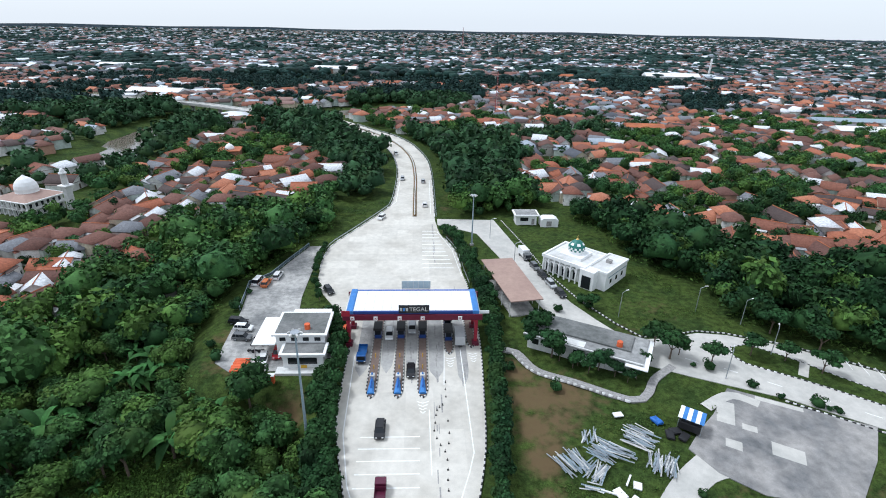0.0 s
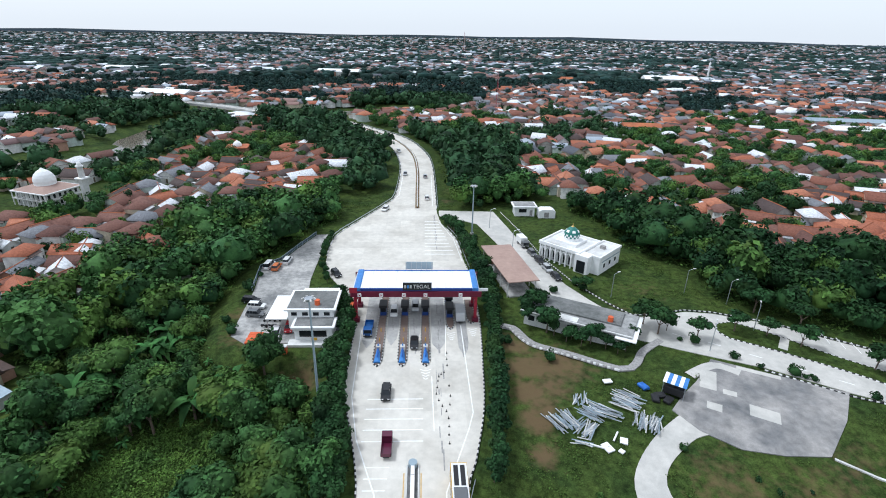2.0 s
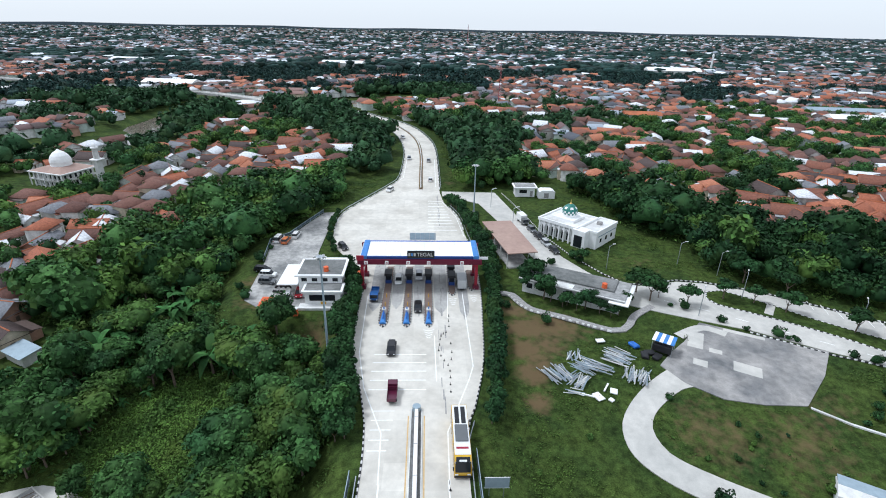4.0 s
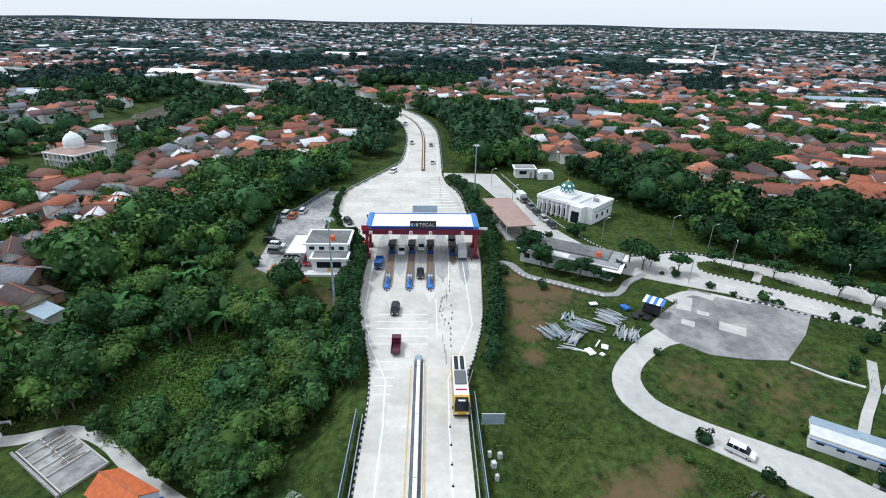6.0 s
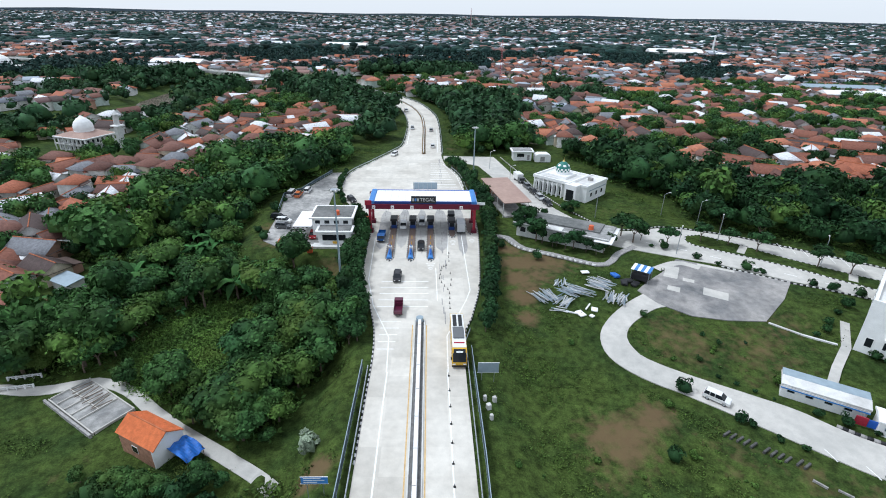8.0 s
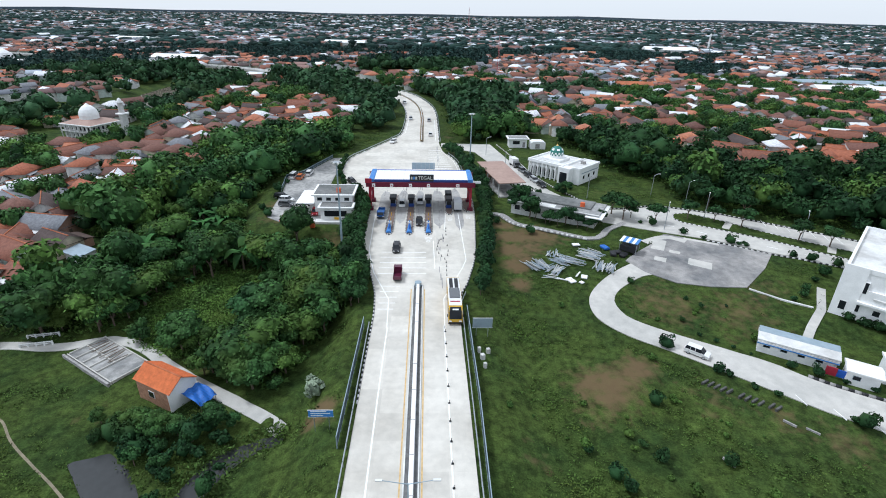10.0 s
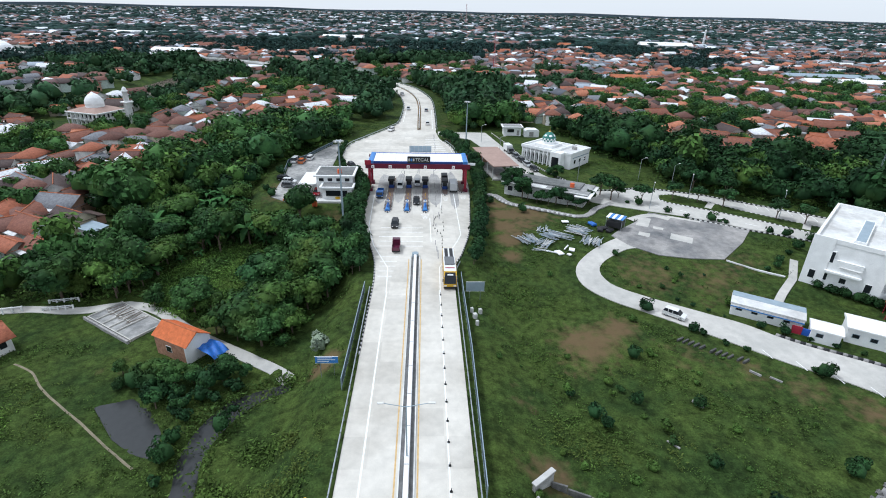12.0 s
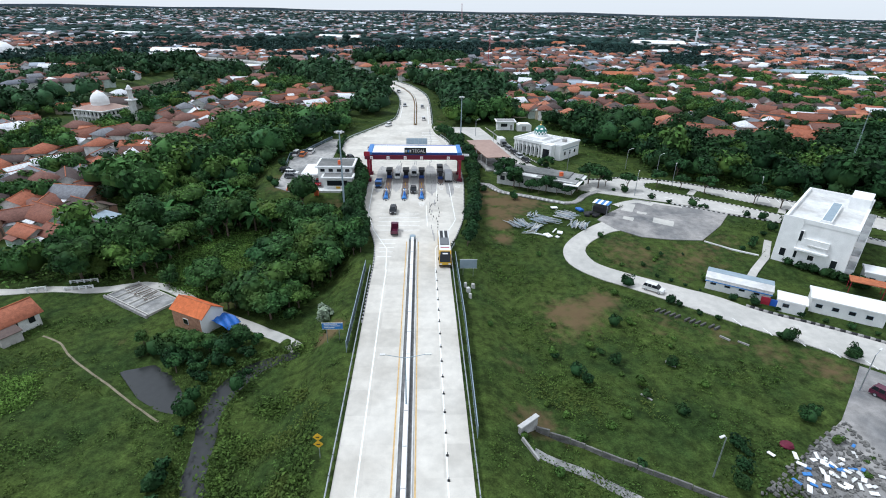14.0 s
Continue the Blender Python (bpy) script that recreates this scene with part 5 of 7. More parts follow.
def bus(x, y, turn=0):
    t = thing("bus", "yellow and black coach with dark roof panels", "bus", "", pose(x, y, 0, 0, 0, turn))
    l, w, h = 12.0, 2.5, 3.5
    f, b = -l / 2, l / 2
    lower = profile([(f, 0.35), (f - 0.08, 0.9), (f, 1.5), (b, 1.5), (b + 0.05, 0.9), (b, 0.35)], -w / 2, w / 2)
    upper = profile([(f, 1.5), (f + 0.3, 2.6), (f + 0.75, 3.2), (f + 1.3, h - 0.1), (b - 0.3, h - 0.1), (b, 3.1), (b, 1.5)], -w / 2 + 0.02, w / 2 - 0.02)
    roof = profile([(f + 1.2, h - 0.1), (f + 1.5, h), (b - 0.6, h), (b - 0.4, h - 0.1)], -w / 2 + 0.08, w / 2 - 0.08)
    for m_ in (lower, upper, roof):
        for v in m_.verts:
            v.co = Vector((v.co.y, v.co.x, v.co.z))
    part("lower_body", lower, PAINT["yellow"], t, "yellow lower body")
    part("upper_body", upper, PAINT["yellow"], t, "yellow upper body")
    part("roof", roof, PAINT["white"], t, "white roof with dark panels")
    part("windscreen", box(-1.1, 1.1, -0.04, 0.04, -0.8, 0.8, m=pose(0, f + 0.13, 2.1, -16, 0, 0)), M["glass_dark"], t)
    part("windscreen", box(-1.0, 1.0, -0.04, 0.04, -0.32, 0.32, m=pose(0, f + 0.66, 3.06, -42, 0, 0)), M["glass_dark"], t)
    part("destination_board", box(-0.55, 0.55, -0.02, 0.02, -0.13, 0.13, m=pose(0, f + 0.45, 3.0, -40, 0, 0)), M["white"], t)
    part("brow", box(-1.15, 1.15, -0.06, 0.06, -0.12, 0.12, m=pose(0, f + 0.36, 2.72, -20, 0, 0)), PAINT["white"], t)
    for sx in (-1, 1):
        part("side_window", box(sx * 1.24 - 0.02, sx * 1.24 + 0.02, f + 0.9, b - 0.6, 1.75, 2.85), M["glass_dark"], t)
        part("mirror", box(sx * 1.4 - 0.1, sx * 1.4 + 0.1, f - 0.35, f - 0.15, 1.9, 2.5, 0.03), M["black"], t)
        part("headlight", box(sx * 0.9 - 0.25, sx * 0.9 + 0.25, f - 0.1, f + 0.05, 0.75, 1.0, 0.02), M["white"], t)
        part("roof_panel", box(sx * 0.5 - 0.34, sx * 0.5 + 0.34, f + 7.4, b - 0.9, h, h + 0.06), M["black"], t)
    part("air_conditioner", box(-0.95, 0.95, f + 3.6, f + 7.0, h, h + 0.22, 0.06), PAINT["grey"], t)
    part("bumper", box(-1.25, 1.25, f - 0.14, f + 0.1, 0.3, 0.65, 0.05), M["black"], t)
    part("roof_stripe", box(-0.9, 0.9, f + 2.2, f + 2.6, h, h + 0.02), M["red"], t)
    wheels(t, w, (f + 2.6, b - 3.0), 0.5, 0.32)
    return t


bus(7.0, -34)
truck(-10.6, 13.6, 0, "blue", "blue", "blue light truck with an open bed in the first lane", 5.6, 1.9, 2.3, False)
truck(7.6, 19.6, 180, "grey", "silver", "grey box truck at the toll booth", 6.4, 2.1, 3.0).location.x = 10.4
car(-5.2, -8.5, 0, "black", "black minivan on the plaza")
car(-5.3, 21.5, 0, "white", "white minivan in a toll lane")
car(-0.2, 7.8, 0, "black", "black hatchback leaving the toll lane", 3.9, 1.68, 1.6)
car(-0.2, 24, 0, "silver", "silver minivan in a toll lane")
truck(-4.2, -22, 180, "maroon", "maroon", "maroon pickup truck on the plaza", 4.8, 1.7, 2.0, False)
car(-12.6, 98.5, -20, "white", "white car on the road to the plaza")
car(3.2, 113, 180, "white", "white car driving off round the bend")
car(2.6, 146, 180, "silver", "silver car on the bend")
car(-6.8, 150, 0, "silver", "silver car on the bend")
car(-12, 200, 15, "white", "white van on the bend")
car(-22.4, 42.4, 30, "black", "black car parked at the edge of the plaza")
truck(33.6, 64.5, 12, "grey", "white", "white box truck parked on the side road", 6.0, 2.1, 2.9)
for x, y, c, lab in ((35.2, 56.9, "grey", "grey van parked on the side road"), (36.3, 51.2, "black", "black car parked on the side road"),
                     (37.4, 45.8, "silver", "silver car parked on the side road"), (38.7, 40.4, "black", "black car parked on the side road")):
    car(x, y, 14, c, lab)
car(-42.2, 47.8, 172, "white", "white van parked in the car park", 4.8, 1.85, 2.0)
car(-39.9, 46.8, 176, "orange", "orange minivan parked in the car park")
car(-37.9, 51.2, 176, "white", "white pickup parked in the car park", 4.6)
car(-41.0, 27.2, 80, "black", "black van parked beside the office", 4.4)
car(-38.8, 24.4, 84, "white", "white car parked beside the office")
car(-38.0, 20.6, 84, "grey", "grey car parked beside the office")
car(-31.0, 12.2, 5, "white", "white car parked under the office wall")
car(-28.6, 14.4, 5, "red", "red car parked under the office wall", 3.8)
car(49.4, -44.4, 48, "white", "white car parked on the driveway")
car(71.1, -76.9, 30, "maroon", "dark red car on the paved lot")


def motorbike(x, y, turn):
    t = thing("motorbike", "dark motorbike parked beside the office", "motorbike", "motorbikes", pose(x, y, 0, 0, 0, turn))
    for yy in (-0.6, 0.6):
        w_ = part("wheel", wheel_bm(0.28, 0.1), M["rubber"], t)
        w_.location = (0, yy, 0.28)
    part("body", profile([(-0.14, 0.35), (-0.12, 0.75), (0.12, 0.75), (0.14, 0.35)], -0.5, 0.6), M["black"], t)
    part("handlebar", tube((-0.35, -0.5, 1.0), (0.35, -0.5, 1.0), 0.04, n=6), M["steel"], t)
    return t


for i in range(9):
    motorbike(-34.6 + (i % 3) * 1.2, 15.5 + (i // 3) * 2.6, 70 + 12 * (i % 4))


# ---- buildings round the plaza ----
def local(x, y, turn):
    return pose(x, y, low(x, y), 0, 0, turn)


def window(t, x0, x1, y0, y1, z0, z1, frame_mat="white"):
    """A dark pane in a thin frame on a wall that faces along the thinner side."""
    w_ = part("window", box(x0, x1, y0, y1, z0, z1), M[frame_mat], t)
    if (x1 - x0) < (y1 - y0):
        part("pane", box(x0 - 0.02, x1 + 0.02, y0 + 0.07, y1 - 0.07, z0 + 0.07, z1 - 0.07), M["glass_dark"], w_)
    else:
        part("pane", box(x0 + 0.07, x1 - 0.07, y0 - 0.02, y1 + 0.02, z0 + 0.07, z1 - 0.07), M["glass_dark"], w_)
    return w_


def toll_office():
    t = thing("toll_office", "white toll office with stepped flat grey roofs", "office building")
    part("wall", box(-28.3, -18.2, 13.5, 21.6, -0.3, 5.6), M["white"], t)
    part("roof", box(-29.0, -17.6, 13.0, 22.4, 5.6, 6.0, 0.04), M["white"], t, "white roof rim")
    part("roof_deck", box(-28.4, -18.2, 13.6, 21.8, 5.9, 6.05), M["roof_dark"], t, "stained grey roof deck")
    part("lower_wall", box(-26.2, -18.0, 9.6, 13.4, -0.3, 3.4), M["white"], t)
    part("lower_roof", box(-26.8, -17.4, 9.0, 13.4, 3.4, 3.9, 0.04), M["white"], t)
    part("lower_deck", box(-26.2, -18.0, 9.6, 13.2, 3.8, 3.95), M["roof_dark"], t)
    part("plinth", box(-27.5, -16.5, 7.6, 9.9, -0.3, 0.4, 0.03), M["white_dirty"], t)
    window(t, -25.2, -19.2, 9.5, 9.62, 1.2, 2.9)
    part("notice", box(-22.6, -21.4, 9.35, 9.48, 0.45, 1.05), M["yellow"], t, "yellow notice board")
    for i in range(4):
        window(t, -27.6 + 2.4 * i, -26.2 + 2.4 * i, 13.4, 13.52, 4.2, 5.2)
    part("canopy", box(-33.4, -28.6, 13.2, 24.2, 3.3, 3.55, 0.04), M["white"], t, "white car port roof")
    for x, y in ((-33.0, 13.6), (-33.0, 23.8), (-33.0, 18.7)):
        part("canopy_post", tube((x, y, -0.2), (x, y, 3.3), 0.09), M["steel"], t)
    part("rear_roof", box(-27, -18.5, 22.5, 25.5, 4.6, 4.9, 0.04), M["white"], t)
    part("rear_wall", box(-26.5, -19, 22.4, 25.0, -0.3, 4.6), M["white"], t)
    part("side_porch", box(-17.6, -14.8, 15.5, 21.5, 3.0, 3.25, 0.03), M["orange"], t, "orange porch roof")
    for y in (15.8, 21.2):
        part("porch_post", tube((-15.1, y, -0.2), (-15.1, y, 3.0), 0.08), M["steel"], t)
    part("water_tank", tube((-22, 15.3, 6.0), (-22, 15.3, 7.2), 0.6, 0.58, 14), M["orange"], t, "orange water tank")
    return t


toll_office()
tarp = thing("tarpaulin_heap", "heap of bright red and orange sheeting on the ground", "sheeting")
for i in range(7):
    part("sheet", box(-1.5, 1.5, -0.35, 0.35, 0, 0.5 + 0.12 * (i % 3), 0.12, m=pose(-35.4 + 0.08 * (i % 2), 9.0 + 0.62 * i, -0.1, 4, 5 - 3 * (i % 3), 8)), M["orange"], tarp)
kiosk = thing("kiosk", "small orange box standing on the grass", "box")
part("body", box(-28.2, -27.0, 5.2, 6.2, -0.3, 1.5, 0.04), M["orange"], kiosk)
part("lid", box(-28.3, -26.9, 5.1, 6.3, 1.5, 1.6, 0.03), M["white_dirty"], kiosk)


def high_mast(x, y, h):
    t = thing("high_mast_lamp", "tall tapered grey lamp mast with floodlights", "lamp mast", "lamp masts", local(x, y, 0))
    h, x, y = h - low(x, y), 0.0, 0.0
    part("pole", tube((x, y, -0.3), (x, y, h - 0.6), 0.28, 0.14, 12), M["steel_paint"], t)
    part("base", box(x - 0.6, x + 0.6, y - 0.6, y + 0.6, -0.4, 0.35, 0.05), M["stone_grey"], t)
    part("ring", tube((x, y, h - 0.6), (x, y, h - 0.2), 0.75, 0.75, 14), M["steel"], t)
    for i in range(6):
        a = i * 1.047
        part("floodlight", box(-0.25, 0.25, -0.15, 0.15, -0.18, 0.18, 0.03, m=pose(x + 0.95 * math.cos(a), y + 0.95 * math.sin(a), h - 0.35, 0, 25, math.degrees(a))), M["white_dirty"], t)
    return t


high_mast(-17.6, -9.5, 21.4)
high_mast(18.2, 74.6, 17.0)


def canopy_hall():
    t = thing("parking_shelter", "open shelter with a broad faded brown roof", "shelter")
    out = [(18.8, 53.2), (27.8, 54.3), (31.6, 30.4), (23.4, 29.0)]
    part("roof", prism(out, 4.3, 4.55), M["roof_brown"], t)
    for a, b in ((0, 1), (1, 2), (2, 3), (3, 0)):
        (x0, y0), (x1, y1) = out[a], out[b]
        for k in range(1 if a % 2 == 0 else 4):
            u = (k + 0.06) / (1 if a % 2 == 0 else 4)
            x, y = x0 + (x1 - x0) * u, y0 + (y1 - y0) * u
            cx, cy = 25.4, 41.6
            x, y = x + (cx - x) * 0.06, y + (cy - y) * 0.06
            part("post", tube((x, y, -0.3), (x, y, 4.3), 0.12), M["white_dirty"], t)
    part("back_wall", box(-3.6, 3.6, -0.1, 0.1, -0.3, 2.4, m=pose(24.2, 50.5, 0, 0, 0, 8)), M["brick_wall"], t)
    part("floor", prism([(19.6, 52), (27, 53), (30.6, 31), (24, 30)], -0.4, 0.03), M["concrete_old"], t)
    return t


canopy_hall()


def small_mosque():
    t = thing("mosque", "white mosque with an arcade and a green and gold dome", "mosque", at=local(36.8, 55.2, -45))
    # local x runs along the arcade, y away from it
    part("wall", box(0, 13.2, 1.4, 12.8, -0.3, 5.0), M["white"], t)
    part("roof_rim", boxes((-0.3, 13.4, 0.0, 0.5, 4.6, 5.5), (-0.3, 0.2, 0.5, 13, 4.6, 5.5), (12.9, 13.4, 0.5, 13, 4.6, 5.5), (0.2, 12.9, 12.5, 13, 4.6, 5.5)), M["white"], t)
    part("roof", box(0.2, 12.9, 0.5, 12.5, 4.85, 5.08), M["white_dirty"], t)
    for i in range(7):
        x = 0.3 + i * 1.75
        part("arcade_pillar", box(x - 0.2, x + 0.2, 0.05, 0.45, -0.3, 4.6, 0.03), M["white"], t)
        if i < 6:
            bm = bmesh.new()
            for k in range(8):
                a0, a1 = math.pi * k / 8, math.pi * (k + 1) / 8
                for a in ((a0 + a1) / 2,):
                    add_box(bm, -0.19, 0.19, -0.12, 0.12, -0.14, 0.14, m=pose(x + 0.875 + 0.72 * math.cos(a), 0.25, 2.9 + 1.0 * math.sin(a), 0, 0, 0))
            part("arch", bm, M["white"], t)
            part("opening", box(x + 0.35, x + 1.4, 1.32, 1.42, 0.2, 2.9), M["glass_dark"], t)
    part("tier", box(3.2, 10.2, 3.4, 10.2, 5.0, 5.9, 0.06), M["white"], t)
    drum = part("drum", tube((6.7, 6.8, 5.9), (6.7, 6.8, 6.7), 2.35, 2.3, 24), M["white"], t)
    dome = bmesh.new()
    rings = [(2.25, 6.7), (2.4, 7.3), (2.35, 7.9), (2.1, 8.5), (1.6, 9.1), (1.0, 9.55), (0.45, 9.9), (0.12, 10.3)]
    loops = [[dome.verts.new((6.7 + r * math.cos(k * 6.2832 / 24), 6.8 + r * math.sin(k * 6.2832 / 24), z)) for k in range(24)] for r, z in rings]
    for j in range(len(rings) - 1):
        for k in range(24):
            fc = dome.faces.new((loops[j][k], loops[j][(k + 1) % 24], loops[j + 1][(k + 1) % 24], loops[j + 1][k]))
            fc.material_index = (0 if (j < 2 and (k + j) % 2) else 1 if j < 2 else 0 if j == 2 else (0 if (k // 2) % 2 else 1) if j == 3 else 0 if j < 6 else 2)
    part("dome", dome, [M["green_dome"], M["white"], M["gold"]], t, "dome in green, white and gold bands", smooth=False)
    part("finial", tube((6.7, 6.8, 10.2), (6.7, 6.8, 11.2), 0.1, 0.03), M["gold"], t)
    # portal and side wing
    p = part("portal", box(12.4, 16.6, -0.9, 2.6, -0.3, 5.2, 0.05), M["white"], t)
    part("portal_door", box(13.2, 15.8, -1.0, -0.85, 0, 3.6), M["glass_dark"], p)
    part("wing", box(13.4, 19.0, 1.6, 14.5, -0.3, 4.8), M["white"], t)
    part("wing_rim", boxes((13.2, 19.2, 1.4, 1.8, 4.6, 5.3), (18.8, 19.2, 1.8, 14.7, 4.6, 5.3), (13.2, 13.6, 1.8, 14.7, 4.6, 5.3), (13.6, 18.8, 14.3, 14.7, 4.6, 5.3)), M["white"], t)
    part("wing_roof", box(13.6, 18.8, 1.8, 14.3, 4.75, 4.9), M["white_dirty"], t)
    part("roof_box", box(15.2, 16.6, 8.5, 9.7, 4.9, 5.8), M["stone_grey"], t)
    part("wall_band", box(18.98, 19.06, 3, 14, 3.2, 3.5), M["steel_paint"], t)
    for i in range(3):
        window(t, 18.96, 19.06, 4 + 3.4 * i, 5.2 + 3.4 * i, 1.2, 2.6)
    return t


small_mosque()


def gate_house():
    t = thing("guard_house", "small white guard house with a flat roof", "guard house")
    part("wall", box(35.8, 43.2, 93.2, 98, -0.3, 3.3), M["white"], t)
    part("roof", box(35.0, 44.0, 92.2, 98.6, 3.3, 3.75, 0.05), M["white"], t)
    part("roof_deck", box(35.6, 43.4, 92.8, 98.1, 3.75, 3.78), M["roof_grey"], t)
    window(t, 37.2, 40.2, 93.1, 93.22, 1.2, 2.7)
    part("door", box(41.4, 42.4, 93.08, 93.2, 0, 2.1), M["stone_grey"], t)
    u = thing("store_shed", "low white store with a rounded roof", "shed")
    part("wall", profile([(44.4, -0.3), (44.4, 2.3), (45.6, 2.9), (49.4, 2.9), (50.6, 2.3), (50.6, -0.3)], 91.2, 95.4), M["white"], u)
    part("door", box(46.4, 48.2, 91.1, 91.22, 0, 1.9), M["stone_grey"], u)
    return t


gate_house()


def grey_office():
    t = thing("maintenance_office", "long low office with a stained grey flat roof", "office building", at=local(38.2, 15.2, -29))
    part("wall", box(-12.2, 11.0, -4.4, 4.4, -0.3, 3.3), M["white_dirty"], t)
    part("roof", box(-13.0, 12.0, -5.4, 5.2, 3.3, 3.6, 0.04), M["roof_grey"], t)
    part("roof_step", box(-9.5, 9, -1.8, 4.6, 3.5, 4.0, 0.04), M["roof_dark"], t)
    part("eave", box(8.6, 13.0, -6.4, 5.4, 3.05, 3.28, 0.03), M["white"], t, "white eave slab")
    part("roof_kerb", box(-13.0, 12.0, -5.4, -5.1, 3.6, 3.8), M["white_dirty"], t)
    for i in range(7):
        window(t, -11.2 + 3.0 * i, -9.6 + 3.0 * i, -4.48, -4.36, 1.0, 2.5)
    tank = part("water_tank", tube((6.6, -1.0, 3.9), (6.6, -1.0, 5.1), 0.65, 0.6, 14), M["orange"], t, "orange water tank")
    part("tank_stand", box(5.9, 7.3, -1.7, -0.3, 3.6, 3.92), M["stone_grey"], t)
    part("patch", box(-6, 0, -4.6, -2.4, 3.6, 3.63), M["white_dirty"], t, "pale patch of new roofing")
    return t


grey_office()
path = finish("path", ribbon(curve_through([(19.5, 16), (22.6, 15.0), (25.7, 8.6), (32.6, 4.7), (42.1, -0.8), (46, 0.8), (49.2, 5.2), (55, 9.5)], 1.5), 0, 1.7, -0.4, 0.02), M["stone_grey"])
tagged(path, "rough stone path round the long office", "path", kind="structure")
kerb("path_edge", curve_through([(22.6, 15.0), (25.7, 8.6), (32.6, 4.7), (42.1, -0.8)], 1.5), 1.0, "pale stones along the path", 0.35, 0.3, 0.7, ("white_dirty", "stone_grey"))


# ---- yard: scrap, tents ----
def scrap_pile(x, y, turn, n, l, spread, mats, seed):
    rs = random.Random(seed)
    t = thing("scrap_pile", "pile of discarded pale steel rails and sheets on grass", "scrap pile", "scrap piles", pose(x, y, low(x, y), 0, 0, turn))
    for i in range(n):
        a = rs.uniform(-14, 14)
        bm = bmesh.new()
        ll = l * rs.uniform(0.6, 1.1)
        m_ = pose(rs.uniform(-spread, spread), rs.uniform(-0.8, 0.8), 0.05 + rs.uniform(0, 0.4), rs.uniform(-4, 4), rs.uniform(-12, 12), a)
        for s in (-0.1, 0.1):
            add_box(bm, s * 0.6 - 0.05, s * 0.6 + 0.03, -ll / 2, ll / 2, 0, 0.05, m=m_)
        part("rail", bm, M[rs.choice(mats)], t)
    return t


SCRAP = ["steel", "white_dirty", "steel_paint", "steel"]
for i, (x, y, a, n, l, s) in enumerate(((26.4, -15.6, 24, 34, 5.0, 2.3), (29.9, -17.3, -40, 26, 4.0, 2.0), (32.3, -13.5, 42, 30, 4.4, 2.2), (39.6, -10.8, 50, 38, 4.8, 2.6),
                                        (41.5, -16.3, -30, 34, 4.6, 2.2), (31.0, -10.4, -20, 12, 3.5, 1.2), (35.1, -13.9, 60, 16, 5.0, 1.4), (28.4, -19.8, 75, 6, 3.4, 1.0))):
    scrap_pile(x, y, a, n, l, s, SCRAP, i)
for x, y, a, lx, ly in ((32.7, -21.4, 25, 1.5, 2.0), (35.9, -20.1, -20, 1.3, 1.4), (38.0, -5.0, 10, 1.8, 1.1), (34.8, -22.2, 40, 0.9, 0.9), (31.0, -21.1, 70, 0.3, 2.6), (34.8, -19.1, -35, 0.3, 2.4)):
    s = thing("slab", "loose white panel lying on the grass", "panel", "loose panels", pose(x, y, low(x, y), 3, 2, a))
    part("sheet", box(-lx / 2, lx / 2, -ly / 2, ly / 2, -0.05, 0.2, 0.03), M["white"], s)

tent = thing("truck_with_awning", "parked dark truck under a striped blue and white awning", "truck", at=pose(49.6, -8.6, 0, 0, 0, -35))
part("body", box(-1.8, 1.8, -1.6, 1.6, 0.5, 2.0, 0.1), M["black"], tent)
for i in range(6):
    part("awning_strip", profile([(-2.1 + 0.7 * i, 2.9), (-1.4 + 0.7 * i, 2.9), (-1.4 + 0.7 * i, 2.96), (-2.1 + 0.7 * i, 2.96)], -1.8, 1.8), M["blue_light" if i % 2 else "white"], tent)
for sx in (-1.9, 1.9):
    for sy in (-1.6, 1.6):
        part("awning_post", tube((sx, sy, -0.2), (sx, sy, 2.9), 0.06, n=6), M["steel"], tent)
wheels(tent, 3.2, (-1.0, 1.0), 0.45, 0.3)
for i, (x, y) in enumerate(((46.6, -9.6), (47.6, -11.0), (45.4, -10.4), (44.5, -6.8))):
    c = thing("tarpaulin", "crumpled dark blue tarpaulin on the ground", "tarpaulin", "tarpaulins", pose(x, y, 0, 0, 0, 40 * i))
    bm = box(-1.0, 1.0, -0.7, 0.7, -0.1, 0.6, 0.2)
    for v in bm.verts:
        v.co += Vector((math.sin(v.co.y * 9 + i), math.cos(v.co.x * 7), math.sin(v.co.x * 6 + v.co.y * 4))) * 0.12
    part("sheet", bm, M["tarp_blue" if i == 3 else "black"], c)
tagged(finish("pad_path", ribbon(curve_through([(55.5, -3.4), (62, -0.2), (66, -2.8)], 1), -0.2, 2.2, -0.3, 0.03), M["concrete_drive"]), "pale newer slab along the yard", "path", kind="structure")
for x, y, a, lx, ly in ((58.5, -4.6, -28, 3.0, 6.5), (60.6, -8.8, -28, 2.4, 1.6), (55.6, -12.5, -28, 2.6, 2.0), (70, -2.6, -28, 8, 1.2), (64, -14.5, -28, 5.0, 3.0)):
    tagged(finish("slab_patch", lay(box(-lx / 2, lx / 2, -ly / 2, ly / 2, -0.2, 0.018, m=pose(x, y, 0, 0, 0, a))), M["concrete_drive"]), "pale repaired patch in the concrete yard", "patch", kind="structure")


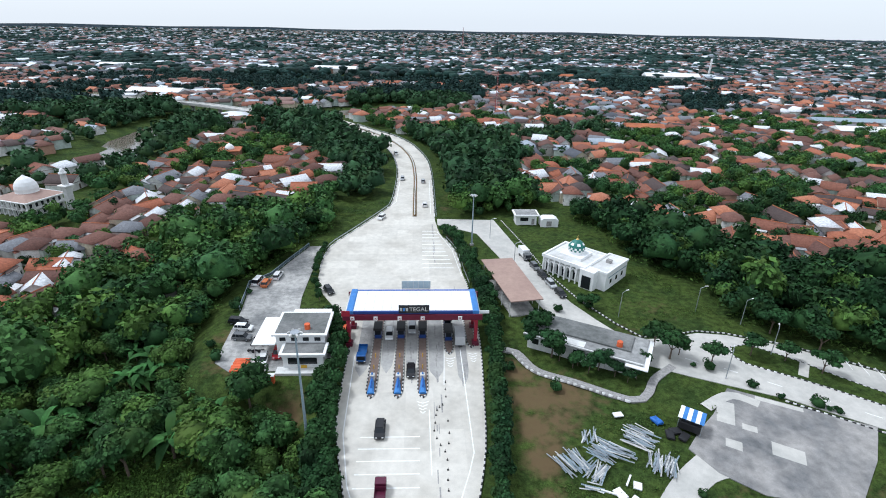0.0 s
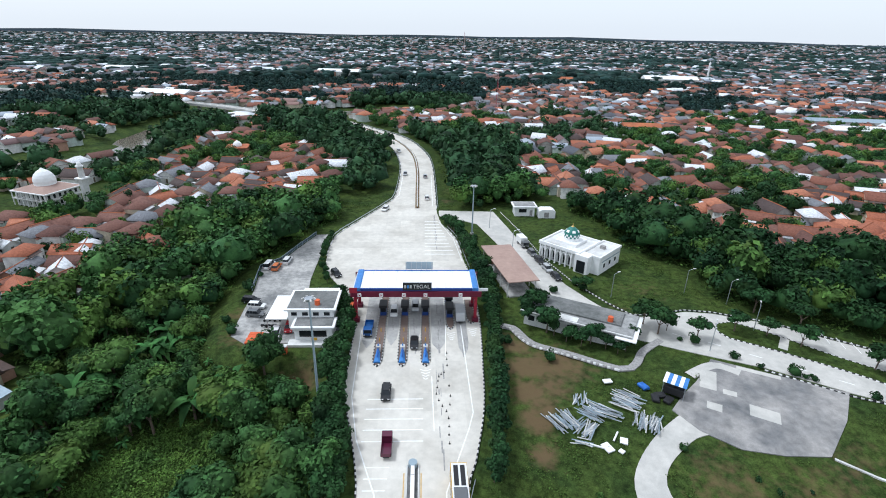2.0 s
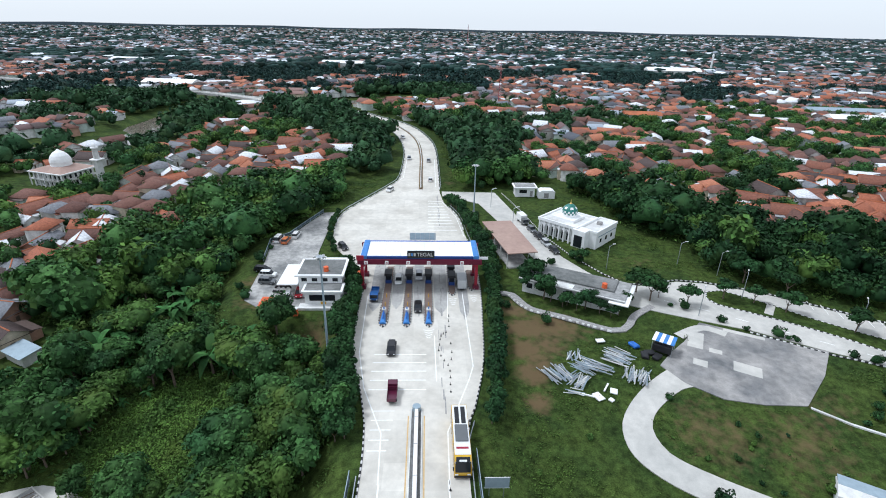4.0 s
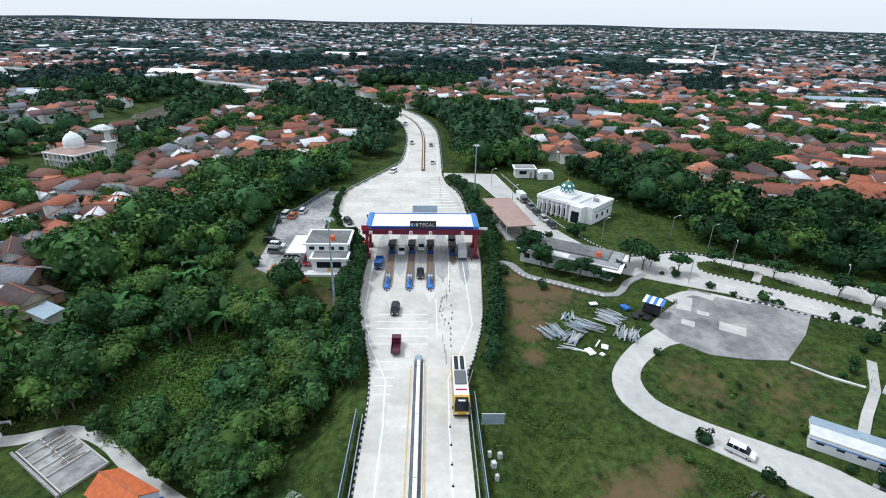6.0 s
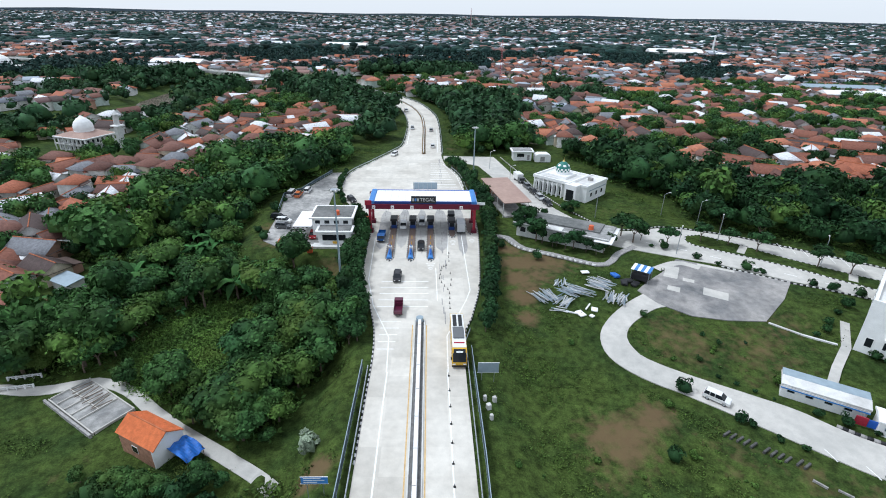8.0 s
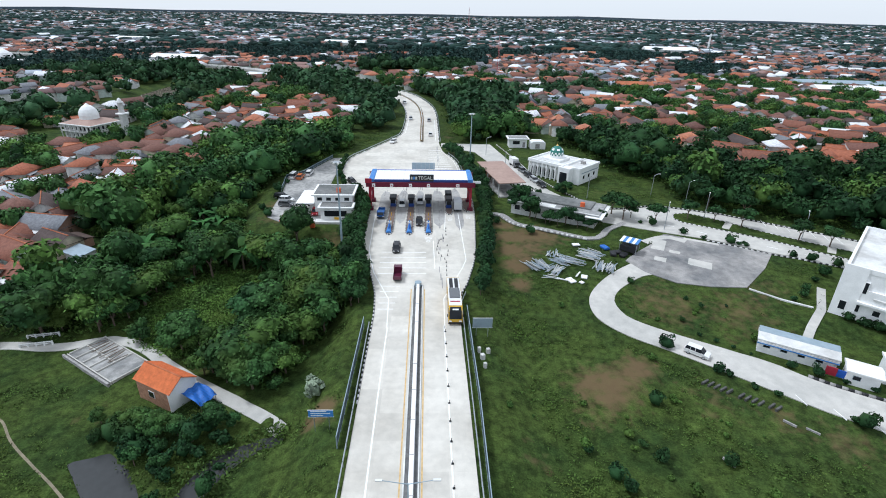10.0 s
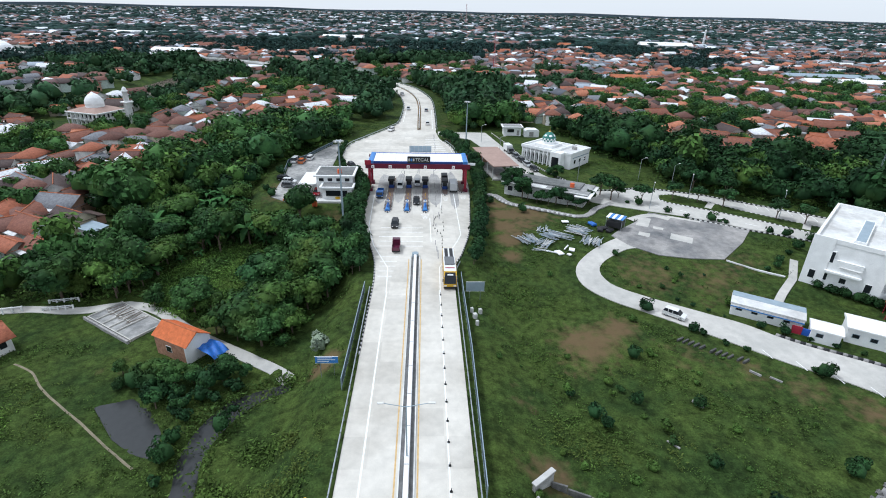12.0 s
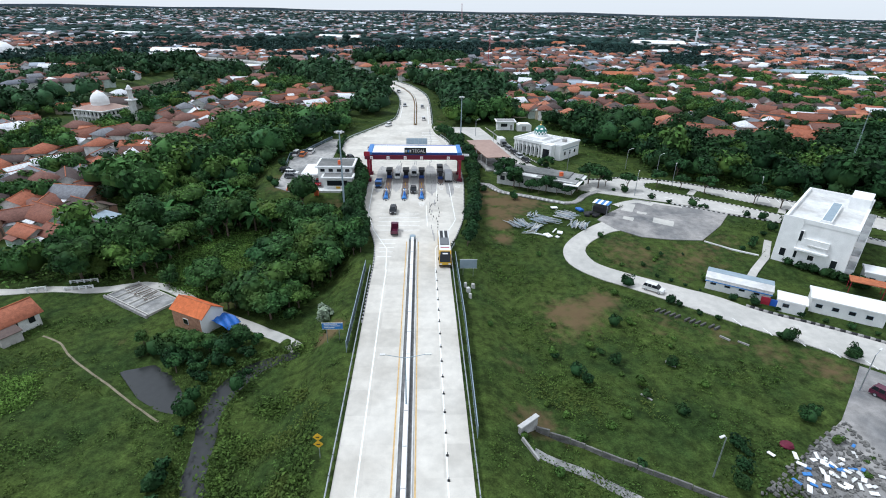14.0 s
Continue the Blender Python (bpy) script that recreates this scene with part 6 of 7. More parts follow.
# ---- white block and sheds ----
def white_block():
    t = thing("office_block", "white three-storey office block with flat roof and balconies", "office building", at=local(82.2, -31.7, -45))
    part("wall", box(0, 13.2, 0, 27, -0.3, 9.6), M["white"], t)
    part("parapet", boxes((-0.1, 13.3, -0.1, 0.4, 9.6, 10.5), (-0.1, 0.4, 0.4, 27, 9.6, 10.5), (12.8, 13.3, 0.4, 27, 9.6, 10.5), (0.4, 12.8, 26.6, 27.1, 9.6, 10.5)), M["white"], t)
    part("roof_deck", box(0.4, 12.8, 0.4, 26.6, 9.6, 9.72), M["white_dirty"], t, "stained white roof deck")
    part("skylight", boxes((6.2, 8.2, 1.5, 17, 9.7, 10.6)), M["white"], t)
    part("skylight_glass", box(6.4, 8.0, 1.8, 16.7, 10.6, 10.66), M["steel_paint"], t)
    part("roof_room", box(9.0, 13.0, 18, 25, 9.7, 12.4, 0.05), M["white"], t)
    part("corner_fin", box(-0.25, 3.6, -0.3, 0, -0.3, 10.6), M["white"], t)
    part("ledge", box(3.4, 9.6, -1.0, 0.05, 3.5, 3.95, 0.04), M["white"], t)
    part("bay", box(3.7, 9.3, -0.5, 0.05, 3.95, 6.4), M["white"], t)
    part("ledge", box(5.6, 9.2, -0.7, -0.4, 4.9, 5.2, 0.04), M["white_dirty"], t)
    for x0, x1, z0, z1 in ((0.9, 2.1, 1.2, 3.1), (3.4, 4.2, 1.4, 3.0), (3.6, 4.3, 5.6, 8.0), (10.4, 11.6, 1.2, 3.0), (6.2, 7.4, 1.6, 2.8)):
        window(t, x0, x1, -0.36 if x1 < 3 else -0.08 - (0.46 if z0 > 4 else 0), 0.05 if x1 > 3 else -0.28, z0, z1)
    for k in range(3):
        for j in range(4):
            y0 = 1.6 + 6.2 * j
            b = part("balcony", box(13.2, 14.7, y0, y0 + 4.4, 0.2 + 3.1 * k, 0.45 + 3.1 * k, 0.03), M["white"], t)
            part("balcony_rail", boxes((14.6, 14.7, y0, y0 + 4.4, 0.45 + 3.1 * k, 1.4 + 3.1 * k), (13.2, 14.6, y0, y0 + 0.1, 0.45 + 3.1 * k, 1.4 + 3.1 * k),
                                       (13.2, 14.6, y0 + 4.3, y0 + 4.4, 0.45 + 3.1 * k, 1.4 + 3.1 * k)), M["white"], b)
            window(t, 13.16, 13.28, y0 + 0.9, y0 + 3.4, 0.6 + 3.1 * k, 2.7 + 3.1 * k)
    for j in range(6):
        window(t, -0.08, 0.04, 3 + 4 * j, 4.3 + 4 * j, 5.0, 7.0)
        window(t, -0.08, 0.04, 3 + 4 * j, 4.3 + 4 * j, 1.3, 3.1)
    return t


white_block()


def long_shed(x, y, turn, l, w, h, label, roof="white", step=True):
    t = thing("shed", label, "shed", "sheds", local(x, y, turn))
    part("wall", box(0, l, 0, w, -0.3, h - 0.4), M["white"], t)
    r = part("roof", profile([(-0.3, h - 0.4), (-0.3, h - 0.15), (w * 0.5, h + 0.3), (w + 0.3, h - 0.15), (w + 0.3, h - 0.4)], -0.3, l + 0.3), M[roof], t)
    for v in r.data.vertices:
        v.co = Vector((v.co.y, v.co.x, v.co.z))
    if step:
        part("band", box(-0.2, l + 0.2, -0.35, -0.05, h - 1.1, h - 0.5, 0.03), M["white_dirty"], t)
        part("roof_sheet", box(-0.25, l + 0.25, w * 0.5, w + 0.35, h + 0.12, h + 0.34, 0.02), M["steel_paint"], t, "blue-grey roof sheet")
        part("stripe", box(-0.22, l + 0.22, -0.4, -0.34, h - 1.0, h - 0.8), M["blue_light"], t, "pale blue stripe")
    for i in range(int(l / 2.6)):
        window(t, 0.8 + 2.6 * i, 1.9 + 2.6 * i, -0.06, 0.05, 0.9, 1.7, "steel_paint")
    return t


long_shed(60.9, -43.0, -33, 11.6, 3.6, 2.6, "long white site cabin with a grey roof edge", "white_dirty")
long_shed(70.4, -51.8, -33, 4.4, 3.4, 2.6, "small white site cabin", "white", False)
long_shed(76.8, -52.0, -33, 11.5, 5.0, 3.0, "white shed with a plain sheet roof", "white", False)
long_shed(95.4, -42.1, -33, 6, 4, 3.0, "white annex beside the office block", "white", False)
red_shop = thing("stall", "red market stall with a tiled roof", "stall", at=local(89.9, -45.2, -33))
part("roof", box(-0.2, 6, -0.2, 3, 2.4, 2.6, 0.03), M["roof_tile"], red_shop)
for sx in (0.1, 5.7):
    for sy in (0.1, 2.7):
        part("post", tube((sx, sy, -0.2), (sx, sy, 2.4), 0.07, n=6), M["red"], red_shop)
rb = thing("banner_stand", "small red and blue banner stand beside the cabins", "banner", at=local(68.3, -49.9, -33))
part("panel", box(0, 1.6, 0, 0.2, 0.2, 1.8, 0.03), M["red"], rb)
part("panel", box(1.6, 3.0, 0.1, 0.3, 0.2, 1.6, 0.03), M["blue"], rb)
for sx in (0.2, 2.8):
    part("leg", tube((sx, 0.1, -0.2), (sx, 0.1, 0.6), 0.05, n=6), M["steel"], rb)
tagged(finish("footpath", lay(ribbon([(70.9, -41.5), (75.2, -36.8), (78.3, -33.8), (80.8, -31.4), (85.8, -24.0)], 0, 1.6, -0.4, 0.02)), M["concrete_drive"]), "pale concrete footpath to the office block", "path", kind="structure")
tagged(finish("garden_edge", lay(ribbon([(70.0, -24.2), (74.6, -27.9), (79.6, -30.7)], 0, 0.4, -0.4, 0.06)), M["white_dirty"]), "thin pale kerb across the lawn", "kerb", kind="structure")
for i in range(11):
    b = thing("concrete_block", "dark mossy concrete block lying in the grass", "concrete block", "concrete blocks",
              pose(47.2 + 0.7 * i + (0.7 if i > 4 else 0) + (0.6 if i > 8 else 0), -51.8 - 0.58 * i - (0.4 if i > 4 else 0), -3.2, 0, 0, -60))
    part("block", box(-0.16, 0.16, -0.8, 0.8, -0.25, 0.3, 0.04), M["stone_dark"], b)
for x, y, a in ((55.4, -60.9, 40), (57.8, -62.5, 45), (35.4, -75.6, 40), (42.5, -67.9, 30)):
    b = thing("plank", "weathered pale plank lying in the grass", "plank", "planks", pose(x, y, low(x, y), 0, 0, a))
    part("board", box(-0.12, 0.12, -0.9, 0.9, -0.3, 0.05, 0.02), M["stone_grey"], b)

# ---- channel, wall and rubble beyond the field ----
wall_line = curve_through([(17.4, -82.3), (21.7, -84.1), (27.5, -87.6), (37.0, -93.1), (55.3, -104.2), (85.2, -121.2)], 2)
cw = thing("field_wall", "weathered grey block wall along a drain", "wall")
for i in range(len(wall_line) - 1):
    (x0, y0), (x1, y1) = wall_line[i], wall_line[i + 1]
    d, a = math.hypot(x1 - x0, y1 - y0), math.degrees(math.atan2(y1 - y0, x1 - x0))
    part("panel", box(0.03, d - 0.03, -0.12, 0.12, -1.2, 0.6 + 0.05 * (i % 3), 0.02, m=pose(x0, y0, low(x0, y0), 0, 0, a)), M["stone_mid"], cw)
culvert = thing("culvert", "concrete culvert head with sloping wing walls", "culvert")
part("head_wall", box(-0.25, 0.25, -1.7, 1.7, -1.0, 1.3, 0.04, m=pose(16.2, -82.8, -2.0, 0, 0, -52)), M["concrete_old"], culvert)
part("wing_wall", box(0, 3.4, -0.15, 0.15, -1.0, 0.8, 0.04, m=pose(15.0, -84.7, -2.0, 0, 14, -60)), M["concrete_old"], culvert)
part("cap", box(-0.35, 0.35, -1.8, 1.8, 1.3, 1.5, 0.03, m=pose(16.2, -82.8, -2.0, 0, 0, -52)), M["white_dirty"], culvert)
tagged(finish("drain_path", on_ground(ribbon(curve_through([(16.5, -86.1), (22.1, -88.6), (27.6, -92.9), (47.8, -107.4), (79.8, -127.6)], 2), 0, 1.3, -0.9, 0.05), 0.06), M["concrete_old"]), "narrow concrete path beside the drain", "path", kind="structure")
rs = random.Random(8)
bm, bm2 = bmesh.new(), bmesh.new()
for i in range(1300):
    x = rs.uniform(42.5, 61.5)
    y = -79.6 - (x - 42.5) * 0.1 - rs.uniform(0, 16.5)
    if y > -91 + (x - 44.6) * 0.62:
        continue
    s = rs.uniform(0.08, 0.28)
    add_box(bm, -s, s, -s * 0.7, s * 0.7, -0.2, s * 0.7, m=pose(x, y, low(x, y), rs.uniform(-30, 30), rs.uniform(-30, 30), rs.uniform(0, 180)))
tagged(finish("rubble", bm, M["stone_mid"]), "grey broken rubble along the paved lot", "rubble", kind="stuff")
for i in range(46):
    x, y = rs.gauss(53.2, 2.8), rs.gauss(-89.8, 1.7)
    b = thing("debris_panel", "broken white board thrown on the rubble", "debris", "debris boards", pose(x, y, low(x, y) + 0.15, rs.uniform(-14, 14), rs.uniform(-14, 14), rs.uniform(0, 180)))
    part("board", box(-rs.uniform(0.2, 0.8), 0.4, -0.25, rs.uniform(0.1, 0.35), -0.02, 0.06), M[("white", "white", "white_dirty", "blue_light")[i % 4]], b)
heap = thing("scrap_heap", "dark red heap of scrap on the rubble", "scrap heap", at=pose(50.4, -85.2, -3.2))
bm = bmesh.new()
bmesh.ops.create_icosphere(bm, subdivisions=3, radius=0.8)
for v in bm.verts:
    v.co = Vector((v.co.x * 1.2, v.co.y * 0.9, max(-0.2, v.co.z * 0.6))) * (1 + 0.2 * noise.noise(v.co * 2))
part("mound", bm, M["maroon"], heap)


def street_lamp(x, y, h, turn, arm=1.5, both=False, mt="steel", label="slim grey street lamp on a pole"):
    t = thing("street_lamp", label, "street lamp", "street lamps", pose(x, y, low(x, y), 0, 0, turn))
    part("pole", tube((0, 0, -0.3), (0, 0, h), 0.11, 0.07), M[mt], t)
    for s in ((-1, 1) if both else (1,)):
        a = part("arm", tube((0, 0, h - 0.1), (s * arm, 0, h + 0.45), 0.05, 0.04, 6), M[mt], t)
        part("lamp_head", box(s * arm - 0.1, s * arm + s * 0.6 + 0.1 * s if s > 0 else s * arm + 0.1, -0.14, 0.14, h + 0.38, h + 0.55, 0.03) if s > 0 else
             box(s * arm - 0.6, s * arm + 0.1, -0.14, 0.14, h + 0.38, h + 0.55, 0.03), M["white_dirty"], a)
    return t


street_lamp(0.1, -80.8, 8.4, 0, 2.6, True, "steel_paint", "tall median lamp with two arms")
street_lamp(0.1, -124, 8.4, 0, 2.6, True, "steel_paint", "tall median lamp with two arms")
street_lamp(38.1, -89.7, 6.2, 200, 0.5, label="slim pale lamp post in the field")
for x, y, a in ((29.6, 60.0, 0), (64.0, 5.2, 60), (78.6, 13.2, 60), (97.0, -0.5, 60), (71.1, 32.0, 0), (79.1, 25.7, 0), (24.8, 80.0, 0), (50.5, 29.6, 20), (68.6, -74.9, 30)):
    street_lamp(x, y, 6.6, a, 1.1)


def sign(x, y, w, h, z, face, label, turn=0, legs=2, bars=3):
    t = thing("road_sign", label, "road sign", "road signs", pose(x, y, low(x, y), 0, 0, turn))
    p = part("panel", box(-w / 2, w / 2, -0.04, 0.04, z, z + h, 0.02), M[face], t)
    part("border", boxes((-w / 2 - 0.06, w / 2 + 0.06, -0.03, 0.03, z - 0.06, z), (-w / 2 - 0.06, w / 2 + 0.06, -0.03, 0.03, z + h, z + h + 0.06)), M["white"], t)
    for k in range(bars):
        part("text_bar", box(-w * 0.4, w * (0.1 + 0.14 * ((k * 2) % 3)), -0.06, -0.04, z + h * (0.2 + 0.3 * k), z + h * (0.3 + 0.3 * k)), M["white"], p)
    for i in range(legs):
        lx = (i - (legs - 1) / 2) * w * 0.6
        part("post", tube((lx, 0.1, -0.4), (lx, 0.1, z + h), 0.06, n=6), M["steel"], t)
    return t


sign(-12.1, -64.3, 3.3, 1.1, 2.3, "blue_light", "blue direction sign with white lettering on posts")
sign(11.5, -42.8, 3.4, 1.9, 1.6, "steel_paint", "grey back of a road sign on posts", bars=0)
t = thing("warning_sign", "two yellow diamond warning signs on one post", "road sign")
part("post", tube((-9.9, -88.6, -0.4), (-9.9, -88.6, 3.6), 0.06, n=6), M["steel"], t)
for z in (2.1, 3.2):
    p = part("panel", box(-0.42, 0.42, -0.03, 0.03, -0.42, 0.42, 0.02, m=pose(-9.9, -88.7, z, 0, 45, 0)), M["yellow"], t, "yellow diamond plate")
    part("symbol", box(-10.1, -9.7, -88.76, -88.73, z - 0.06, z + 0.06), M["black"], p)
for x, y, w in ((11.0, -49.2, 0.7), (11.2, -51.4, 0.5), (10.6, -47.4, 0.5), (12.1, -47.4, 0.6)):
    b = thing("roadside_block", "small white concrete block on the verge", "concrete block", "roadside blocks", pose(x, y, low(x, y), 0, 0, 20))
    part("block", box(-w / 2, w / 2, -w / 2, w / 2, -0.4, 0.7, 0.06), M["white_dirty"], b)
for i in range(26):
    x, y = 5.15 + 0.004 * i, -42 - 3.6 * i
    c = thing("lane_post", "short dark delineator post on the lane line", "delineator", "delineators", pose(x, y, 0))
    part("post", tube((0, 0, 0.0), (0, 0, 0.55), 0.06, 0.05, 6), M["rubber"], c)
    part("base", box(-0.16, 0.16, -0.16, 0.16, -0.05, 0.07, 0.02), M["rubber"], c)
for i, (x, y) in enumerate(((4.6, -4.5), (4.4, -6.5), (4.2, -8.4), (4.6, -10.2), (5.2, -11.8), (5.9, -13.2), (6.2, -15), (6.2, -17), (6.1, -19), (6.1, -21), (5.3, -2.4), (5.9, -1.8), (4.8, -3.2),
                            (6.6, 0.5), (6.6, 2.6), (6.7, 4.8), (6.7, -6), (6.8, -9), (6.6, -11.4))):
    c = thing("lane_post", "short dark delineator post on the lane line", "delineator", "delineators", pose(x, y, 0))
    part("post", tube((0, 0, 0.0), (0, 0, 0.5), 0.06, 0.05, 6), M["rubber"], c)
    part("base", box(-0.15, 0.15, -0.15, 0.15, -0.05, 0.07, 0.02), M["rubber"], c)


# ---- hamlet beside the stream ----
def hut():
    t = thing("hut", "small brick house with orange tile roof and white gable", "house", at=local(-38.8, -51.8, -28) @ Matrix.Diagonal((1.08, 1.1, 1.1, 1)))
    part("wall", box(-3.7, 3.0, -2.2, 2.2, -0.4, 2.9), M["brick_wall"], t)
    g = profile([(-2.25, -0.4), (-2.25, 2.9), (0, 4.4), (2.25, 2.9), (2.25, -0.4)], 3.0, 3.2)
    for v in g.verts:
        v.co = Vector((v.co.y, v.co.x, v.co.z))
    part("gable", g, M["white"], t, "white plastered gable")
    for s in (-1, 1):
        r = box(-4.2, 3.5, -0.1, 2.75, -0.06, 0.06)
        bmesh.ops.transform(r, matrix=pose(0, 0, 4.5, -34 if s > 0 else 34, 0, 0) @ Matrix.Diagonal((1, s, 1, 1)), verts=r.verts)
        rf = part("roof", r, M["roof_orange"], t, "orange clay tiles")
        for k in range(9):
            c = box(-4.2, 3.5, 0.28 * k, 0.28 * k + 0.05, 0.06, 0.1)
            bmesh.ops.transform(c, matrix=pose(0, 0, 4.5, -34 if s > 0 else 34, 0, 0) @ Matrix.Diagonal((1, s, 1, 1)), verts=c.verts)
            part("tile_course", c, M["roof_orange"], rf)
    part("ridge", tube((-4.2, 0, 4.55), (3.5, 0, 4.55), 0.12, n=6), M["roof_tile"], t)
    window(t, -1.2, 0.0, -2.26, -2.14, 1.0, 2.1)
    return t


hut()
bm = bmesh.new()
bmesh.ops.create_grid(bm, x_segments=10, y_segments=10, size=1.0)
for v in bm.verts:
    v.co = Vector((v.co.x * 1.9, v.co.y * 1.6, 1.9 - 0.5 * v.co.x - 0.35 * v.co.x ** 2 + 0.16 * math.sin(v.co.y * 7 + v.co.x * 3)))
bmesh.ops.solidify(bm, geom=bm.faces[:], thickness=0.05)
tp = thing("tarpaulin_lean_to", "sagging blue tarpaulin lean-to against the hut", "tarpaulin", at=local(-33.4, -53.4, -28))
part("sheet", bm, M["tarp_blue"], tp)
for sx, sy in ((1.7, 1.4), (1.7, -1.4), (-1.6, 1.4)):
    part("pole", tube((sx, sy, -0.4), (sx, sy, 1.6), 0.05, n=6), M["bark"], tp)

fd = thing("foundation", "unfinished house foundation of pale concrete beams", "foundation", at=local(-53.6, -42.6, -33))
part("floor", box(-7.0, 6.6, -3.2, 3.2, -0.5, 0.05), M["concrete_old"], fd)
for y in (-3.2, 0, 3.2):
    part("beam", box(-7.2, 6.8 if y else 2, y - 0.1, y + 0.1, -0.3, 0.32, 0.02), M["concrete_drive"], fd)
for i, x in enumerate((-7.1, -4.8, -2.5, -0.3, 2.0, 6.7)):
    part("beam", box(x - 0.1, x + 0.1, -3.0, 3.0, -0.3, 0.31, 0.02), M["concrete_drive"], fd)
for i in range(9):
    part("plank", box(-0.08, 0.08, -1.6, 1.6, 0.32, 0.38, m=pose(-6 + 0.95 * i, 1.4 - 0.3 * (i % 3), 0, 0, 0, 8 * (i % 4) - 12)), M["bark"], fd)
ft = thing("foundation_trench", "low grey retaining wall along the foundation", "wall", at=local(-53.6, -42.6, -33))
part("wall", box(-7.6, 7.0, -3.9, -3.5, -0.8, 0.35, 0.03), M["stone_grey"], ft)

br = thing("footbridge_rail", "white concrete bridge railing with posts", "railing", at=local(-68.6, -38.6, 12) @ Matrix.Diagonal((0.8, 1, 0.75, 1)))
for s in (0, 2.9):
    for i in range(5):
        part("post", box(-3.2 + 1.6 * i - 0.14, -3.2 + 1.6 * i + 0.14, s - 0.14, s + 0.14, -0.5, 1.0, 0.02), M["white"], br)
    part("rail", box(-3.4, 3.4, s - 0.1, s + 0.1, 0.75, 0.95, 0.02), M["white"], br)
    part("rail", box(-3.4, 3.4, s - 0.08, s + 0.08, 0.35, 0.5, 0.02), M["white"], br)
br2 = thing("footbridge_rail", "white concrete bridge railing with posts", "railing", at=local(-76.6, -39.4, 14))
for i in range(3):
    part("post", box(-1.6 + 1.6 * i - 0.14, -1.6 + 1.6 * i + 0.14, -0.14, 0.14, -0.5, 1.0, 0.02), M["white"], br2)
part("rail", box(-1.8, 1.8, -0.1, 0.1, 0.7, 0.95, 0.02), M["white"], br2)
for x, y, a, k in ((-72.0, -53.5, -30, 0), (-89.8, 1.6, 62, 1), (-95.4, -4.3, 62, 5), (-97.6, 10.4, 62, 4), (-86.2, -15.3, 60, 0), (-93.9, -14.6, 62, 2), (-102.5, 2.1, 62, 3)):
    copy_thing(house_kinds[k], local(x, y, a))
sr = thing("lean_to", "grey sheet roofed lean-to beside the village house", "shed", at=local(-81.6, -3.3, -28))
part("roof", box(-3.5, 3.5, -2.2, 2.2, 2.5, 2.62, m=pose(0, 0, 0, 6, 0, 0)), M["steel_paint"], sr)
part("wall", box(-3.2, 3.2, -1.9, 1.9, -0.3, 2.35), M["white_dirty"], sr)
TRAIL = curve_through([(-65.0, -55.4), (-60.9, -57.4), (-56.8, -61.3), (-51.3, -65.3), (-47.3, -68.0), (-39.3, -73.9), (-35.2, -76.8)], 1)


# ---- village mosques, viaduct, masts ----
def dome_bm(x, y, z, r, h, n=20):
    bm = bmesh.new()
    prof = [(1.0, 0), (1.04, 0.18), (0.98, 0.4), (0.82, 0.62), (0.55, 0.82), (0.25, 0.95), (0.05, 1.08)]
    loops = [[bm.verts.new((x + r * q * math.cos(k * 6.2832 / n), y + r * q * math.sin(k * 6.2832 / n), z + h * u)) for k in range(n)] for q, u in prof]
    for a, b in zip(loops, loops[1:]):
        for k in range(n):
            bm.faces.new((a[k], a[(k + 1) % n], b[(k + 1) % n], b[k]))
    return bm


